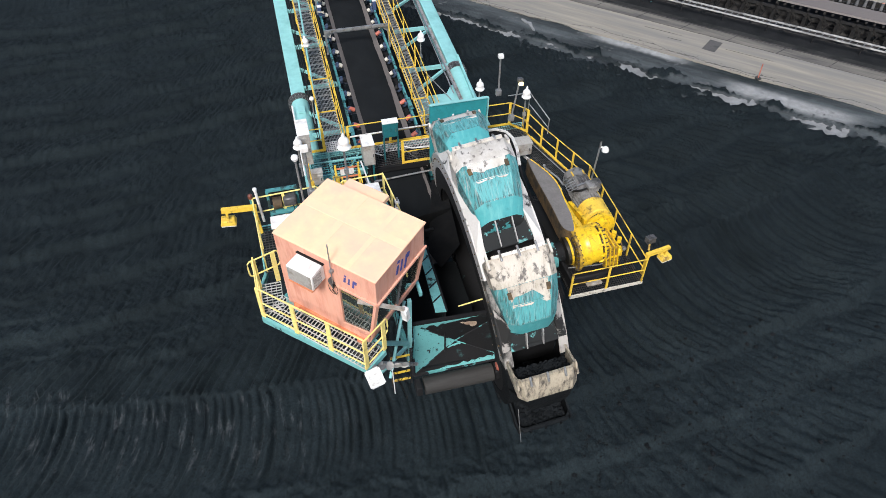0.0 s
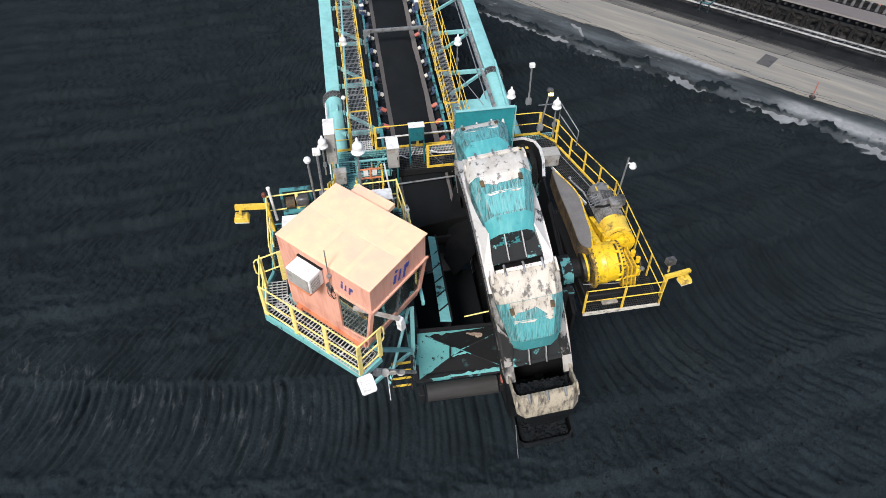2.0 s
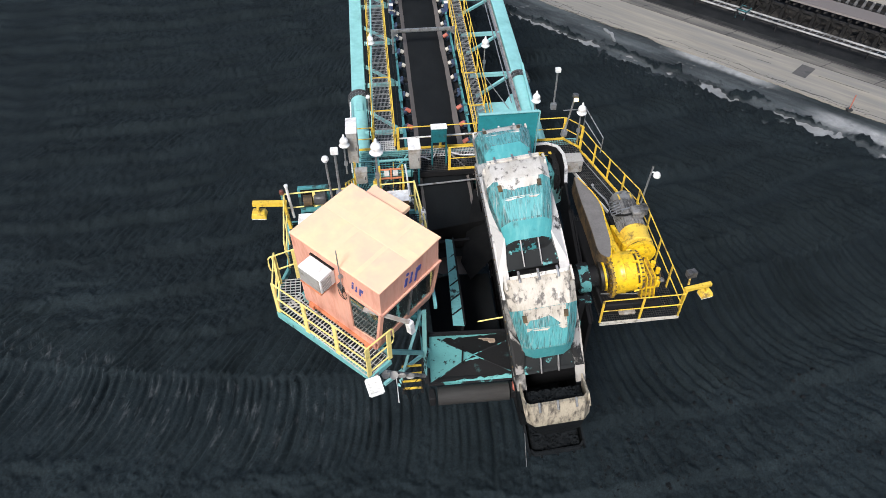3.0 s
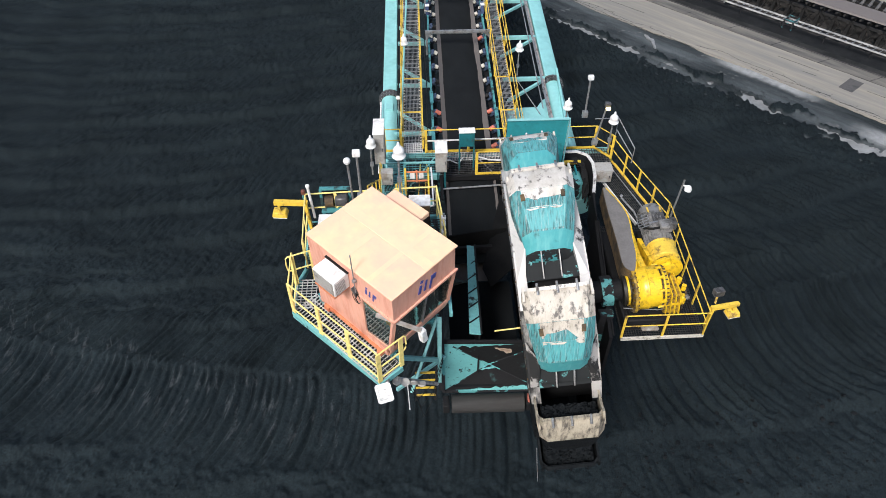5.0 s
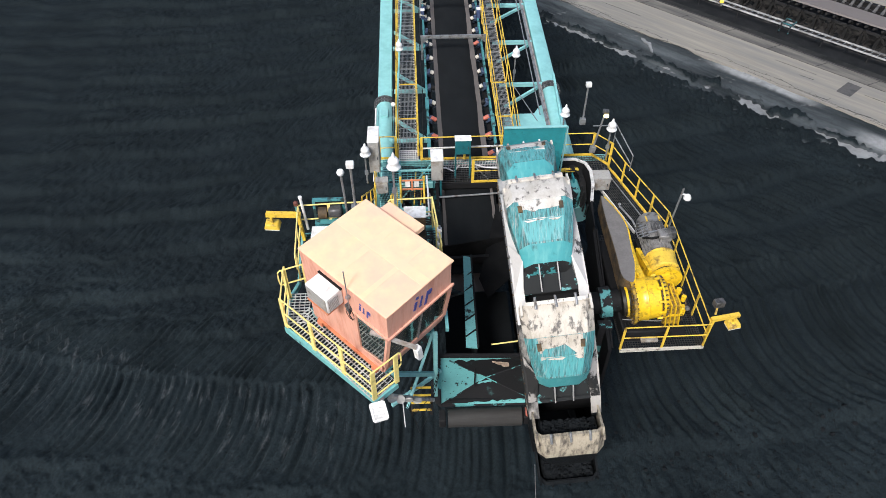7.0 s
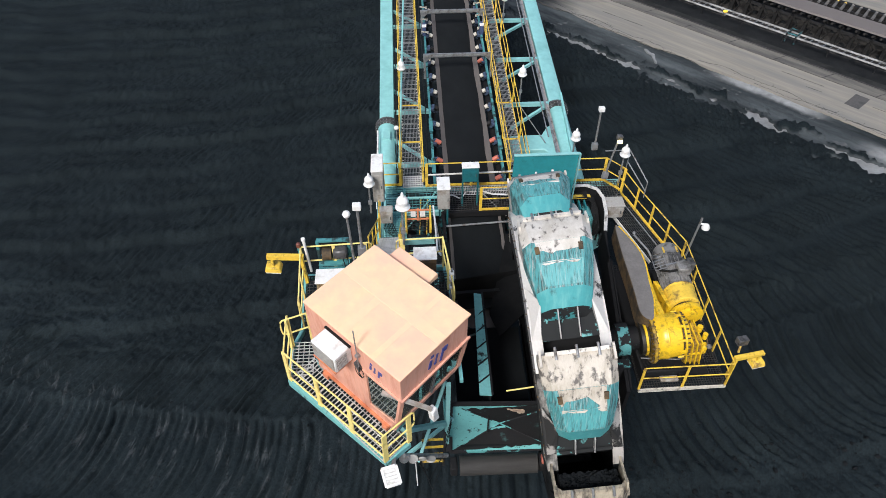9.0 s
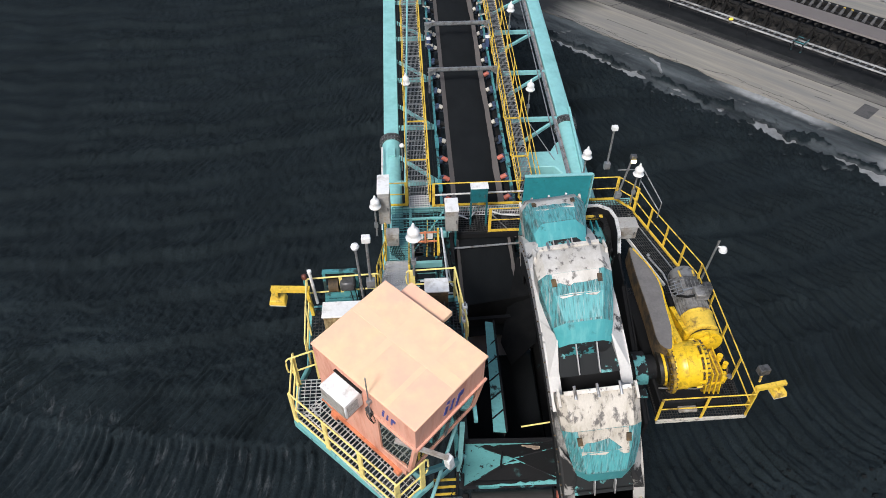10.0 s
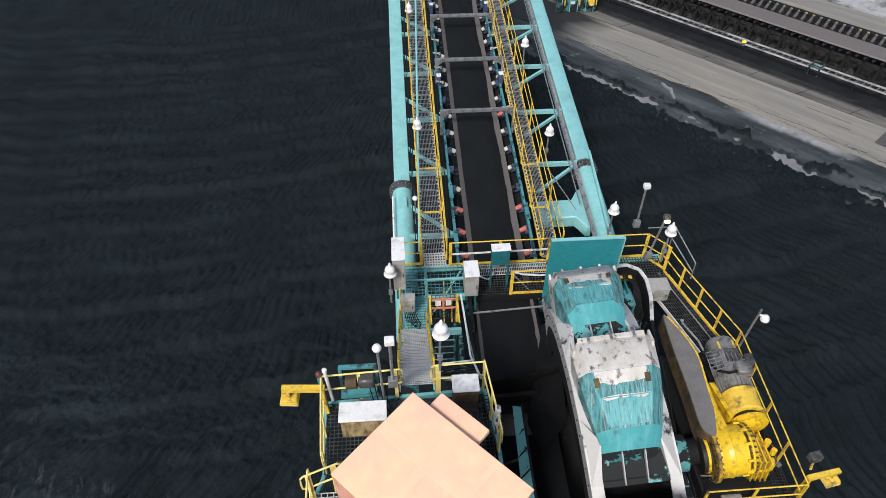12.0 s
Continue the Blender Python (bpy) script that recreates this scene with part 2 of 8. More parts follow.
# ---- mesh tools ----
class Shape:
    """Gathers the faces of one mesh."""

    def __init__(self):
        self.v, self.f = [], []

    def add(self, verts, faces):
        k = len(self.v)
        self.v += [tuple(p) for p in verts]
        self.f += [tuple(i + k for i in f) for f in faces]
        return self

    def box(self, c, s, m=None):
        h = [Vector((x * s[0] / 2, y * s[1] / 2, z * s[2] / 2)) for z in (-1, 1) for y in (-1, 1) for x in (-1, 1)]
        m = m or Matrix()
        c = Vector(c)
        r = m.to_3x3()
        return self.add([c + r @ p for p in h], [(0, 2, 3, 1), (4, 5, 7, 6), (0, 1, 5, 4), (2, 6, 7, 3), (0, 4, 6, 2), (1, 3, 7, 5)])

    def beam(self, p, q, w, h, up=(0, 0, 1)):
        """A bar of w by h from p to q, h measured towards up."""
        p, q = Vector(p), Vector(q)
        d = (q - p).normalized()
        up = Vector(up)
        if abs(d.dot(up.normalized())) > 0.98:
            up = Vector((1, 0, 0))
        s = d.cross(up).normalized() * (w / 2)
        u = s.cross(d).normalized() * (h / 2)
        ring = lambda e: [e - s - u, e + s - u, e + s + u, e - s + u]
        return self.add(ring(p) + ring(q), [(3, 2, 1, 0), (4, 5, 6, 7), (0, 1, 5, 4), (1, 2, 6, 5), (2, 3, 7, 6), (3, 0, 4, 7)])

    def tube(self, pts, r, n=8, r2=None):
        """A round bar along the points."""
        pts = [Vector(p) for p in pts]
        rings = []
        for i, p in enumerate(pts):
            a, b = pts[max(i - 1, 0)], pts[min(i + 1, len(pts) - 1)]
            d = (b - a).normalized()
            s = d.cross(Vector((0, 0, 1)) if abs(d.z) < 0.95 else Vector((1, 0, 0))).normalized()
            u = s.cross(d)
            rr = r if r2 is None else r + (r2 - r) * i / (len(pts) - 1)
            rings.append([p + rr * (math.cos(2 * math.pi * k / n) * s + math.sin(2 * math.pi * k / n) * u) for k in range(n)])
        faces = [tuple(reversed(range(n))), tuple(range((len(pts) - 1) * n, len(pts) * n))]
        for i in range(len(pts) - 1):
            for k in range(n):
                a, b = i * n + k, i * n + (k + 1) % n
                faces.append((a, b, b + n, a + n))
        return self.add([v for ring in rings for v in ring], faces)

    def lathe(self, profile, m, n=20):
        """A turned form: (radius, height) pairs about the local z axis of m."""
        vs, fs = [], []
        for r, z in profile:
            vs += [m @ Vector((r * math.cos(2 * math.pi * k / n), r * math.sin(2 * math.pi * k / n), z)) for k in range(n)]
        for i in range(len(profile) - 1):
            for k in range(n):
                a, b = i * n + k, i * n + (k + 1) % n
                fs.append((a, b, b + n, a + n))
        fs.append(tuple(reversed(range(n))))
        fs.append(tuple(range((len(profile) - 1) * n, len(profile) * n)))
        return self.add(vs, fs)

    def prism(self, low, high):
        """Two outlines of as many points, joined."""
        n = len(low)
        return self.add(list(low) + list(high), [tuple(reversed(range(n))), tuple(range(n, 2 * n))] + [(k, (k + 1) % n, (k + 1) % n + n, k + n) for k in range(n)])

    def slab(self, outline, thick):
        """An outline of points, thickened downwards."""
        o = [Vector(p) for p in outline]
        return self.prism([p - Vector((0, 0, thick)) for p in o], o)

    def grate(self, o, u, v, pu, pv, w=0.012, h=0.03):
        """Crossing bars over the field o, o+u, o+v, spaced pu along u and pv along v."""
        o, u, v = Vector(o), Vector(u), Vector(v)
        nu, nv = max(1, round(u.length / pu)), max(1, round(v.length / pv))
        up = u.cross(v).normalized()
        if up.z < 0:
            up = -up
        for i in range(nu + 1):
            self.beam(o + u * (i / nu), o + u * (i / nu) + v, w, h, up)
        for j in range(nv + 1):
            self.beam(o + v * (j / nv) - up * 0.004, o + v * (j / nv) + u - up * 0.004, w, h * 0.8, up)
        return self

    def mesh(self, name, mat, bevel=0.0, smooth=True):
        me = bpy.data.meshes.new(name)
        me.from_pydata([tuple(p) for p in self.v], [], self.f)
        bm = bmesh.new()
        bm.from_mesh(me)
        bmesh.ops.recalc_face_normals(bm, faces=bm.faces)
        if bevel:
            sharp = [e for e in bm.edges if len(e.link_faces) == 2 and e.calc_face_angle(0) > 0.6]
            bmesh.ops.bevel(bm, geom=sharp, offset=bevel, segments=1, affect='EDGES', clamp_overlap=True)
        bm.to_mesh(me)
        bm.free()
        if smooth:
            me.polygons.foreach_set("use_smooth", [True] * len(me.polygons))
            me.set_sharp_from_angle(angle=radians(38))
        me.materials.append(mat)
        return me


def thing(name, at, label, category, group="", kind=""):
    ob = new(name)
    ob.empty_display_size = 0.2
    ob.matrix_basis = at if isinstance(at, Matrix) else Matrix.Translation(at)
    return tagged(ob, label, category, group, kind)


def part(name, shape, mat, parent, label="", bevel=0.0, kind=""):
    """Links a shape as one mesh under a thing, or under a part of it; its points are in the world."""
    me = shape if isinstance(shape, bpy.types.Mesh) else shape.mesh(name, mat, bevel)
    ob = new(name, me)
    ob.parent = parent
    if parent is not None and parent.parent is None:
        ob.matrix_parent_inverse = parent.matrix_basis.inverted()
    return tagged(ob, label, kind=kind)


def solid(name, shape, mat, label, category, group="", kind="", bevel=0.0):
    """A thing that is one mesh."""
    return tagged(new(name, shape.mesh(name, mat, bevel)), label, category, group, kind)


def zd(y):
    """Height of the boom's walkway decks, which rise towards the pivot."""
    return 1.25 + 0.09 * y


def zc(y):
    """Height of the cabin platform's deck."""
    return 4.74 + 0.09 * y


SLOPE = Vector((0, 1, 0.09)).normalized()
PIVOT = Vector((4.14, 49.3))


# ---- ground: one sheet of raked coal ----
COAL_Z, ROAD_Z = -5.8, -6.05
RD, RN = Vector((0.677, -0.736)), Vector((0.736, 0.677))


def rp(s, n, z):
    """A place by the road: s metres along it, n metres across."""
    p = RD * s + RN * n
    return Vector((p.x, p.y, z))


def fade(v, a, b):
    t = np.clip((v - a) / (b - a), 0, 1)
    return t * t * (3 - 2 * t)


def waves(x, y, seed, scale, count=7):
    """Smooth uneven height from crossing waves."""
    rng = np.random.RandomState(seed)
    h = np.zeros_like(x)
    for k in range(count):
        a, ph, s = rng.uniform(0, 6.28), rng.uniform(0, 6.28), scale * rng.uniform(0.6, 1.8)
        h += np.sin((x * np.cos(a) + y * np.sin(a)) * 6.28 / s + ph)
    return h / count ** 0.5


def hashed(k, seed):
    """One even random number from 0 to 1 for each whole number k."""
    v = np.sin(k * 12.9898 + seed * 78.233) * 43758.5453
    return v - np.floor(v)


def strokes(arc, pitch, seed):
    """Sharp ridges side by side, each of its own height, with a narrow furrow between."""
    arc = arc + 0.16 * (np.sin(arc * 1.7 + seed) + np.sin(arc * 0.61 + 2 * seed))
    k = np.floor(arc / pitch)
    u = arc / pitch - k
    ridge = (1 - np.abs(2 * u - 1)) ** 0.5 * (0.15 + 0.85 * hashed(k, seed) ** 1.5)
    second = np.exp(-((u - 0.3 - 0.4 * hashed(k, seed + 1)) / 0.09) ** 2) * 0.35 * (hashed(k, seed + 2) > 0.4)
    furrow = np.exp(-(np.minimum(u, 1 - u) / 0.16) ** 2) * (0.28 + 0.5 * hashed(np.round(arc / pitch), seed + 3) ** 2)
    return ridge + second - furrow


def coal_height(x, y):
    dx, dy = x - PIVOT.x, y - PIVOT.y
    r, th = np.hypot(dx, dy), np.arctan2(dx, -dy)
    n = x * RN.x + y * RN.y
    wob = waves(x, y, 3, 9.0)
    arc = th * 55.0
    side = fade(x, 0.0, 9.0)
    kink = (54.0 + 0.14 * np.clip(-arc - 11.0, 0, 20)) * (1 - side) + 50.15 * side
    q = r - kink + 0.10 * waves(x, y, 22, 4.0) + 0.07 * waves(x, y, 24, 0.9)
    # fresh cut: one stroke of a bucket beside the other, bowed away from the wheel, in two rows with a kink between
    sg = np.tanh(arc / 7.0)
    bowed = arc + sg * (0.36 * q - 0.08 * q * q) + side * sg * (0.20 * q - 0.04 * q * q)
    reach = 0.5 * waves(arc, arc * 0, 31, 1.3)
    outer = fade(q, -0.05, 0.2) * (1 - fade(q, 2.8 + 1.6 * side + reach, 4.4 + 2.0 * side + reach))
    inner = fade(q, -3.6 + reach, -1.8 + reach) * (1 - fade(q, -0.2, 0.05))
    strength = 0.75 + 0.3 * waves(x, y, 8, 3.0)
    h = outer * strength * (0.175 * (1 - side) * strokes(bowed, 0.37, 2.0) + 0.23 * side * strokes(bowed, 0.54, 2.0) - 0.08)
    h += inner * strength * (0.23 * (1 - side) * strokes(arc - sg * 0.30 * q, 0.38, 5.0) + 0.24 * side * strokes(arc - sg * 0.14 * q, 0.54, 5.0))
    h += 0.10 * np.exp(-((q + 0.05) / 0.22) ** 2) * (0.3 + 0.7 * hashed(np.floor(bowed / 0.25), 9.0))
    # older rows, weathered: low steps along the slewing arcs with blunt strokes across
    old = 1 - fade(q, -2.4, -1.2) * (1 - fade(q, 3.2, 5.0))
    # on one side they follow arcs slewn from an earlier stand of the machine
    rr_ = np.where(x < 1.0, np.hypot(x + 22.0, y - 82.0), r) + 0.22 * wob + 0.10 * waves(x, y, 21, 2.0)
    saw = rr_ / 2.7 - np.floor(rr_ / 2.7)
    step = np.where(saw < 0.84, (saw / 0.84) ** 1.4, (1 - saw) / 0.16)
    patch = np.clip(0.7 + 0.4 * waves(x, y, 26, 8.0), 0.2, 1.3)
    h += old * patch * (0.29 * step - 0.10 + 0.07 * strokes(arc + 3 * hashed(np.floor(rr_ / 2.7), 4.0), 0.8, 11.0) * fade(saw, 0.6, 0.8) * (1 - fade(saw, 0.86, 0.98)))
    h += old * patch * (0.07 + 0.36 * side * (1 - 0.9 * fade(q, 2.6, 4.6))) * strokes(arc - side * 0.6 * 2.7 * saw * (0.5 + 0.5 * saw) * fade(x, 4.0, 16.0) + 0.5 * hashed(np.floor(rr_ / 2.7), 3.0) * 4 + 0.4 * wob, 0.62, 7.0) * fade(saw, 0.03, 0.35) * (1 - fade(saw, 0.75, 0.95))
    h += 0.10 * (1 - side) * np.exp(-((q - 4.9) / 1.0) ** 2) - 0.08 * fade(q, 5.0, 7.0)
    # weathered rows hold shallow scallops
    lane = (rr_ + 0.25 * waves(x, y, 53, 3.0)) / 1.35
    part_way = lane - np.floor(lane)
    cup = (arc + 0.5 * waves(x, y, 52, 2.4) + 7.0 * hashed(np.floor(lane), 6.0)) / 0.62
    scallop = np.abs(np.sin(cup * 3.1416)) ** 0.7 * (0.35 + 0.65 * hashed(np.floor(cup), 12.0))
    worn = np.clip(0.55 + 0.5 * waves(x, y, 51, 5.0), 0.1, 1.2)
    h += old * (1 - side) * worn * (0.10 * part_way + 0.085 * scallop * fade(part_way, 0.15, 0.7)) * (1 - fade(part_way, 0.84, 0.98))
    lumpy = 0.45 + 0.25 * fade(q, 3.2, 4.8) * (1 - 0.6 * side) + 0.25 * old * (1 - 0.5 * side)
    h += lumpy * (0.03 * waves(x, y, 5, 2.4) + 0.016 * waves(x, y, 6, 0.9) + 0.028 * waves(x, y, 9, 0.45, 11) + 0.026 * waves(x, y, 27, 0.24, 13))
    trench = np.exp(-((x - 2.6) / 1.6) ** 2) * fade(-y, 3.0, 6.0) * (1 - fade(-y, 11.5, 13.5))
    h -= 0.4 * trench
    edge = 24.3 + 0.28 * waves(x, y, 11, 7.0) + 0.22 * waves(x, y, 12, 1.6) + 0.13 * waves(x, y, 28, 0.7)
    berm = np.exp(-((n - edge + 1.6) / 0.9) ** 2) * 0.08 - 0.12 * fade(n, edge - 5.0, edge - 0.3) + np.exp(-((n - edge + 0.6) / 0.9) ** 2) * 0.06 * waves(x, y, 23, 0.6, 11)
    foot = fade(n, edge - 3.6 + 0.5 * waves(x, y, 43, 2.0), edge - 2.3)
    h = h * (1 - 0.75 * foot) + foot * (0.06 * waves(x, y, 41, 1.1, 9) + 0.06 * waves(x, y, 42, 0.5, 11) + 0.05 * waves(x, y, 44, 0.26, 15))
    flat = fade(n, edge - 0.2, edge + 0.25)
    z = COAL_Z + h + berm
    # water stands in five stretches of the ditch at the coal's foot
    s = x * RD.x + y * RD.y
    wet = 0 * s
    for s0, s1, w in ((-17.0, -7.0, 1.25), (-5.9, -4.4, 0.85), (-2.8, -1.3, 0.95), (0.1, 3.6, 1.15), (4.6, 9.6, 1.3), (11.0, 15.0, 1.0)):
        wet = np.maximum(wet, w * fade(s, s0, s0 + 1.1) * (1 - fade(s, s1 - 1.1, s1)))
    mud = ROAD_Z - 0.05 + 0.02 * waves(x, y, 14, 2.5) + 0.014 * waves(x, y, 15, 0.8) + 0.010 * waves(x, y, 19, 0.45, 11)
    ditch = n - edge - 0.52 - 0.15 * waves(x, y, 37, 1.4) - 0.07 * waves(x, y, 38, 0.5)
    reach_w = 0.26 + 0.07 * waves(x, y, 39, 2.2) + 0.30 * fade(s, 6.5, 9.0)
    mud = mud - wet * 0.17 * np.exp(-(ditch / np.clip(reach_w, 0.12, 0.9)) ** 2)
    # a second, lower bank of trodden coal with a jagged far side
    far_side = edge + 1.45 + 0.30 * waves(x, y, 33, 3.0) + 0.20 * waves(x, y, 34, 0.9) + 0.12 * waves(x, y, 35, 0.4)
    bank = fade(n, edge + 0.72, edge + 0.98) * (1 - fade(n, far_side - 0.45, far_side + 0.10))
    bank = bank * np.clip(0.17 + 0.08 * waves(x, y, 16, 3.0) + 0.07 * waves(x, y, 36, 0.5, 11) + 0.05 * waves(x, y, 40, 0.22, 13), 0, 0.4)
    return z * (1 - flat) + (mud + bank) * flat


def spaced(lo, hi, fine, out, cap_lo=0.6, cap_hi=0.6):
    core = np.arange(lo, hi + fine / 2, fine)

    def tail(cap):
        grow, step, v = [], fine, 0.0
        while v < out:
            step = min(step * 1.22, 120.0) if v > 30 else min(step * 1.05, cap)
            v += step
            grow.append(v)
        return np.array(grow)

    return np.concatenate([lo - tail(cap_lo)[::-1], core, hi + tail(cap_hi)])


gx, gy = spaced(-21.0, 20.0, 0.055, 1600.0, 0.28, 0.2), spaced(-11.0, 4.0, 0.065, 1600.0, 0.6, 0.16)
mx, my = np.meshgrid(gx, gy)
far = fade(np.hypot(mx, my), 70.0, 120.0)
mz = coal_height(mx, my) * (1 - far) + (ROAD_Z - 0.06) * far
nx, ny = len(gx), len(gy)
ids = np.arange(nx * ny).reshape(ny, nx)
quads = np.stack([ids[:-1, :-1], ids[:-1, 1:], ids[1:, 1:], ids[1:, :-1]], -1).reshape(-1, 4)
gme = bpy.data.meshes.new("ground")
gme.from_pydata(np.stack([mx, my, mz], -1).reshape(-1, 3).tolist(), [], quads.tolist())
gme.polygons.foreach_set("use_smooth", [True] * len(gme.polygons))
# texture coordinates that run along and across the strokes
turn_ = np.arctan2(mx - PIVOT.x, PIVOT.y - my) * 55.0
out_ = np.hypot(mx - PIVOT.x, my - PIVOT.y) - (54.0 + 0.14 * np.clip(-turn_ - 11.0, 0, 20))
lean_ = turn_ + np.tanh(turn_ / 7.0) * (0.36 * out_ - 0.08 * out_ * out_)
raked = gme.uv_layers.new(name="raked")
raked.uv.foreach_set("vector", np.stack([lean_, out_], -1).reshape(-1, 2)[quads.reshape(-1)].astype(np.float32).reshape(-1))

GROUND = bpy.data.materials.new("raked_coal_ground")
GROUND.use_nodes = True
nt = GROUND.node_tree
gn, gl = nt.nodes, nt.links
gp = gn["Principled BSDF"]
tc = gn.new("ShaderNodeTexCoord")


def gnoise(scale, detail, rough=0.65):
    t = gn.new("ShaderNodeTexNoise")
    t.inputs["Scale"].default_value, t.inputs["Detail"].default_value, t.inputs["Roughness"].default_value = scale, detail, rough
    gl.new(tc.outputs["Object"], t.inputs["Vector"])
    return t.outputs["Fac"]


def gramp(src, stops):
    r = gn.new("ShaderNodeValToRGB")
    while len(r.color_ramp.elements) < len(stops):
        r.color_ramp.elements.new(0.5)
    for e, (p, c) in zip(r.color_ramp.elements, stops):
        e.position, e.color = p, (*c, 1)
    gl.new(src, r.inputs["Fac"])
    return r.outputs["Color"]


def gmix(fac, a, b):
    m = gn.new("ShaderNodeMix")
    m.data_type = 'RGBA'
    gl.new(fac, m.inputs["Factor"])
    gl.new(a, m.inputs["A"])
    gl.new(b, m.inputs["B"])
    return m.outputs["Result"]


# the freshly cut strip is paler than the old rows
fresh = gn.new("ShaderNodeVectorMath")
fresh.operation = 'DISTANCE'
fresh.inputs[1].default_value = (10.0, PIVOT.y, COAL_Z)
gl.new(tc.outputs["Object"], fresh.inputs[0])
fresh_n = gn.new("ShaderNodeMath")
fresh_n.operation = 'MULTIPLY_ADD'
fresh_n.inputs[1].default_value = 9.0
gl.new(gnoise(0.16, 4), fresh_n.inputs[0])
gl.new(fresh.outputs["Value"], fresh_n.inputs[2])
fresh_r = gn.new("ShaderNodeMapRange")
fresh_r.inputs["From Min"].default_value, fresh_r.inputs["From Max"].default_value = 56.0, 62.5
gl.new(fresh_n.outputs[0], fresh_r.inputs["Value"])
coal_tone = gramp(fresh_r.outputs["Result"], [(0.0, (0.40, 0.41, 0.415)), (1.0, (0.54, 0.55, 0.555))])
fm = gn.new("ShaderNodeMix")
fm.data_type = 'RGBA'
fm.blend_type = 'MULTIPLY'
fm.inputs["Factor"].default_value = 1.0
gl.new(gramp(gnoise(0.35, 8), [(0.3, (0.0172, 0.0257, 0.0303)), (0.7, (0.0350, 0.0500, 0.0570))]), fm.inputs["A"])
gl.new(coal_tone, fm.inputs["B"])
coal_colour = fm.outputs["Result"]
# scraped pale smears where the bucket lips dragged, long and thin
smap = gn.new("ShaderNodeMapping")
smap.inputs["Scale"].default_value = (5.5, 0.9, 1.0)
gl.new(tc.outputs["UV"], smap.inputs["Vector"])
smear = gn.new("ShaderNodeTexNoise")
smear.inputs["Scale"].default_value, smear.inputs["Detail"].default_value, smear.inputs["Roughness"].default_value = 1.0, 6, 0.6
gl.new(smap.outputs["Vector"], smear.inputs["Vector"])
away = gn.new("ShaderNodeVectorMath")
away.operation = 'DISTANCE'
away.inputs[1].default_value = (PIVOT.x, PIVOT.y, COAL_Z)
gl.new(tc.outputs["Object"], away.inputs[0])
rng_ = gn.new("ShaderNodeMapRange")
rng_.inputs["From Min"].default_value, rng_.inputs["From Max"].default_value = 54.0, 58.5
gl.new(away.outputs["Value"], rng_.inputs["Value"])
cut = gramp(rng_.outputs["Result"], [(0.0, (0, 0, 0)), (0.12, (1, 1, 1)), (0.6, (1, 1, 1)), (1.0, (0, 0, 0))])
pale = gn.new("ShaderNodeMix")
pale.data_type = 'RGBA'
pale.blend_type = 'MULTIPLY'
pale.inputs["Factor"].default_value = 1.0
gl.new(cut, pale.inputs["A"])
sx_ = gn.new("ShaderNodeSeparateXYZ")
gl.new(tc.outputs["Object"], sx_.inputs[0])
west = gn.new("ShaderNodeMapRange")
west.inputs["From Min"].default_value, west.inputs["From Max"].default_value = -1.0, -8.0
gl.new(sx_.outputs["X"], west.inputs["Value"])
sm = gn.new("ShaderNodeMath")
sm.operation = 'MULTIPLY'
gl.new(gramp(smear.outputs["Fac"], [(0.55, (0, 0, 0)), (0.70, (1, 1, 1))]), sm.inputs[0])
gl.new(west.outputs["Result"], sm.inputs[1])
gl.new(sm.outputs[0], pale.inputs["B"])
coal_colour = gmix(pale.outputs["Result"], coal_colour, gramp(gnoise(5, 3), [(0.3, (0.026, 0.032, 0.036)), (0.75, (0.10, 0.11, 0.115))]))
grit = gramp(gnoise(11, 8, 0.85), [(0.32, (0.35, 0.35, 0.35)), (0.68, (1.6, 1.6, 1.6))])
gm = gn.new("ShaderNodeMix")
gm.data_type = 'RGBA'
gm.blend_type = 'MULTIPLY'
gm.inputs["Factor"].default_value = 1.0
gl.new(coal_colour, gm.inputs["A"])
gl.new(grit, gm.inputs["B"])
coal_colour = gm.outputs["Result"]
specks = gramp(gnoise(24, 2), [(0.735, (0, 0, 0)), (0.775, (1, 1, 1))])
coal_colour = gmix(specks, coal_colour, gramp(gnoise(3, 1), [(0.0, (0.03, 0.03, 0.032)), (1.0, (0.12, 0.12, 0.12))]))
mmap = gn.new("ShaderNodeMapping")
mmap.vector_type = 'TEXTURE'
mmap.inputs["Rotation"].default_value = (0, 0, math.atan2(-0.736, 0.677))
mmap.inputs["Scale"].default_value = (4.5, 1.0, 1.0)
gl.new(tc.outputs["Object"], mmap.inputs["Vector"])
mnoise = gn.new("ShaderNodeTexNoise")
mnoise.inputs["Scale"].default_value, mnoise.inputs["Detail"].default_value, mnoise.inputs["Roughness"].default_value = 0.7, 10, 0.62
gl.new(mmap.outputs["Vector"], mnoise.inputs["Vector"])
mud_colour = gramp(mnoise.outputs["Fac"], [(0.34, (0.022, 0.027, 0.029)), (0.48, (0.050, 0.058, 0.062)), (0.70, (0.108, 0.122, 0.126))])
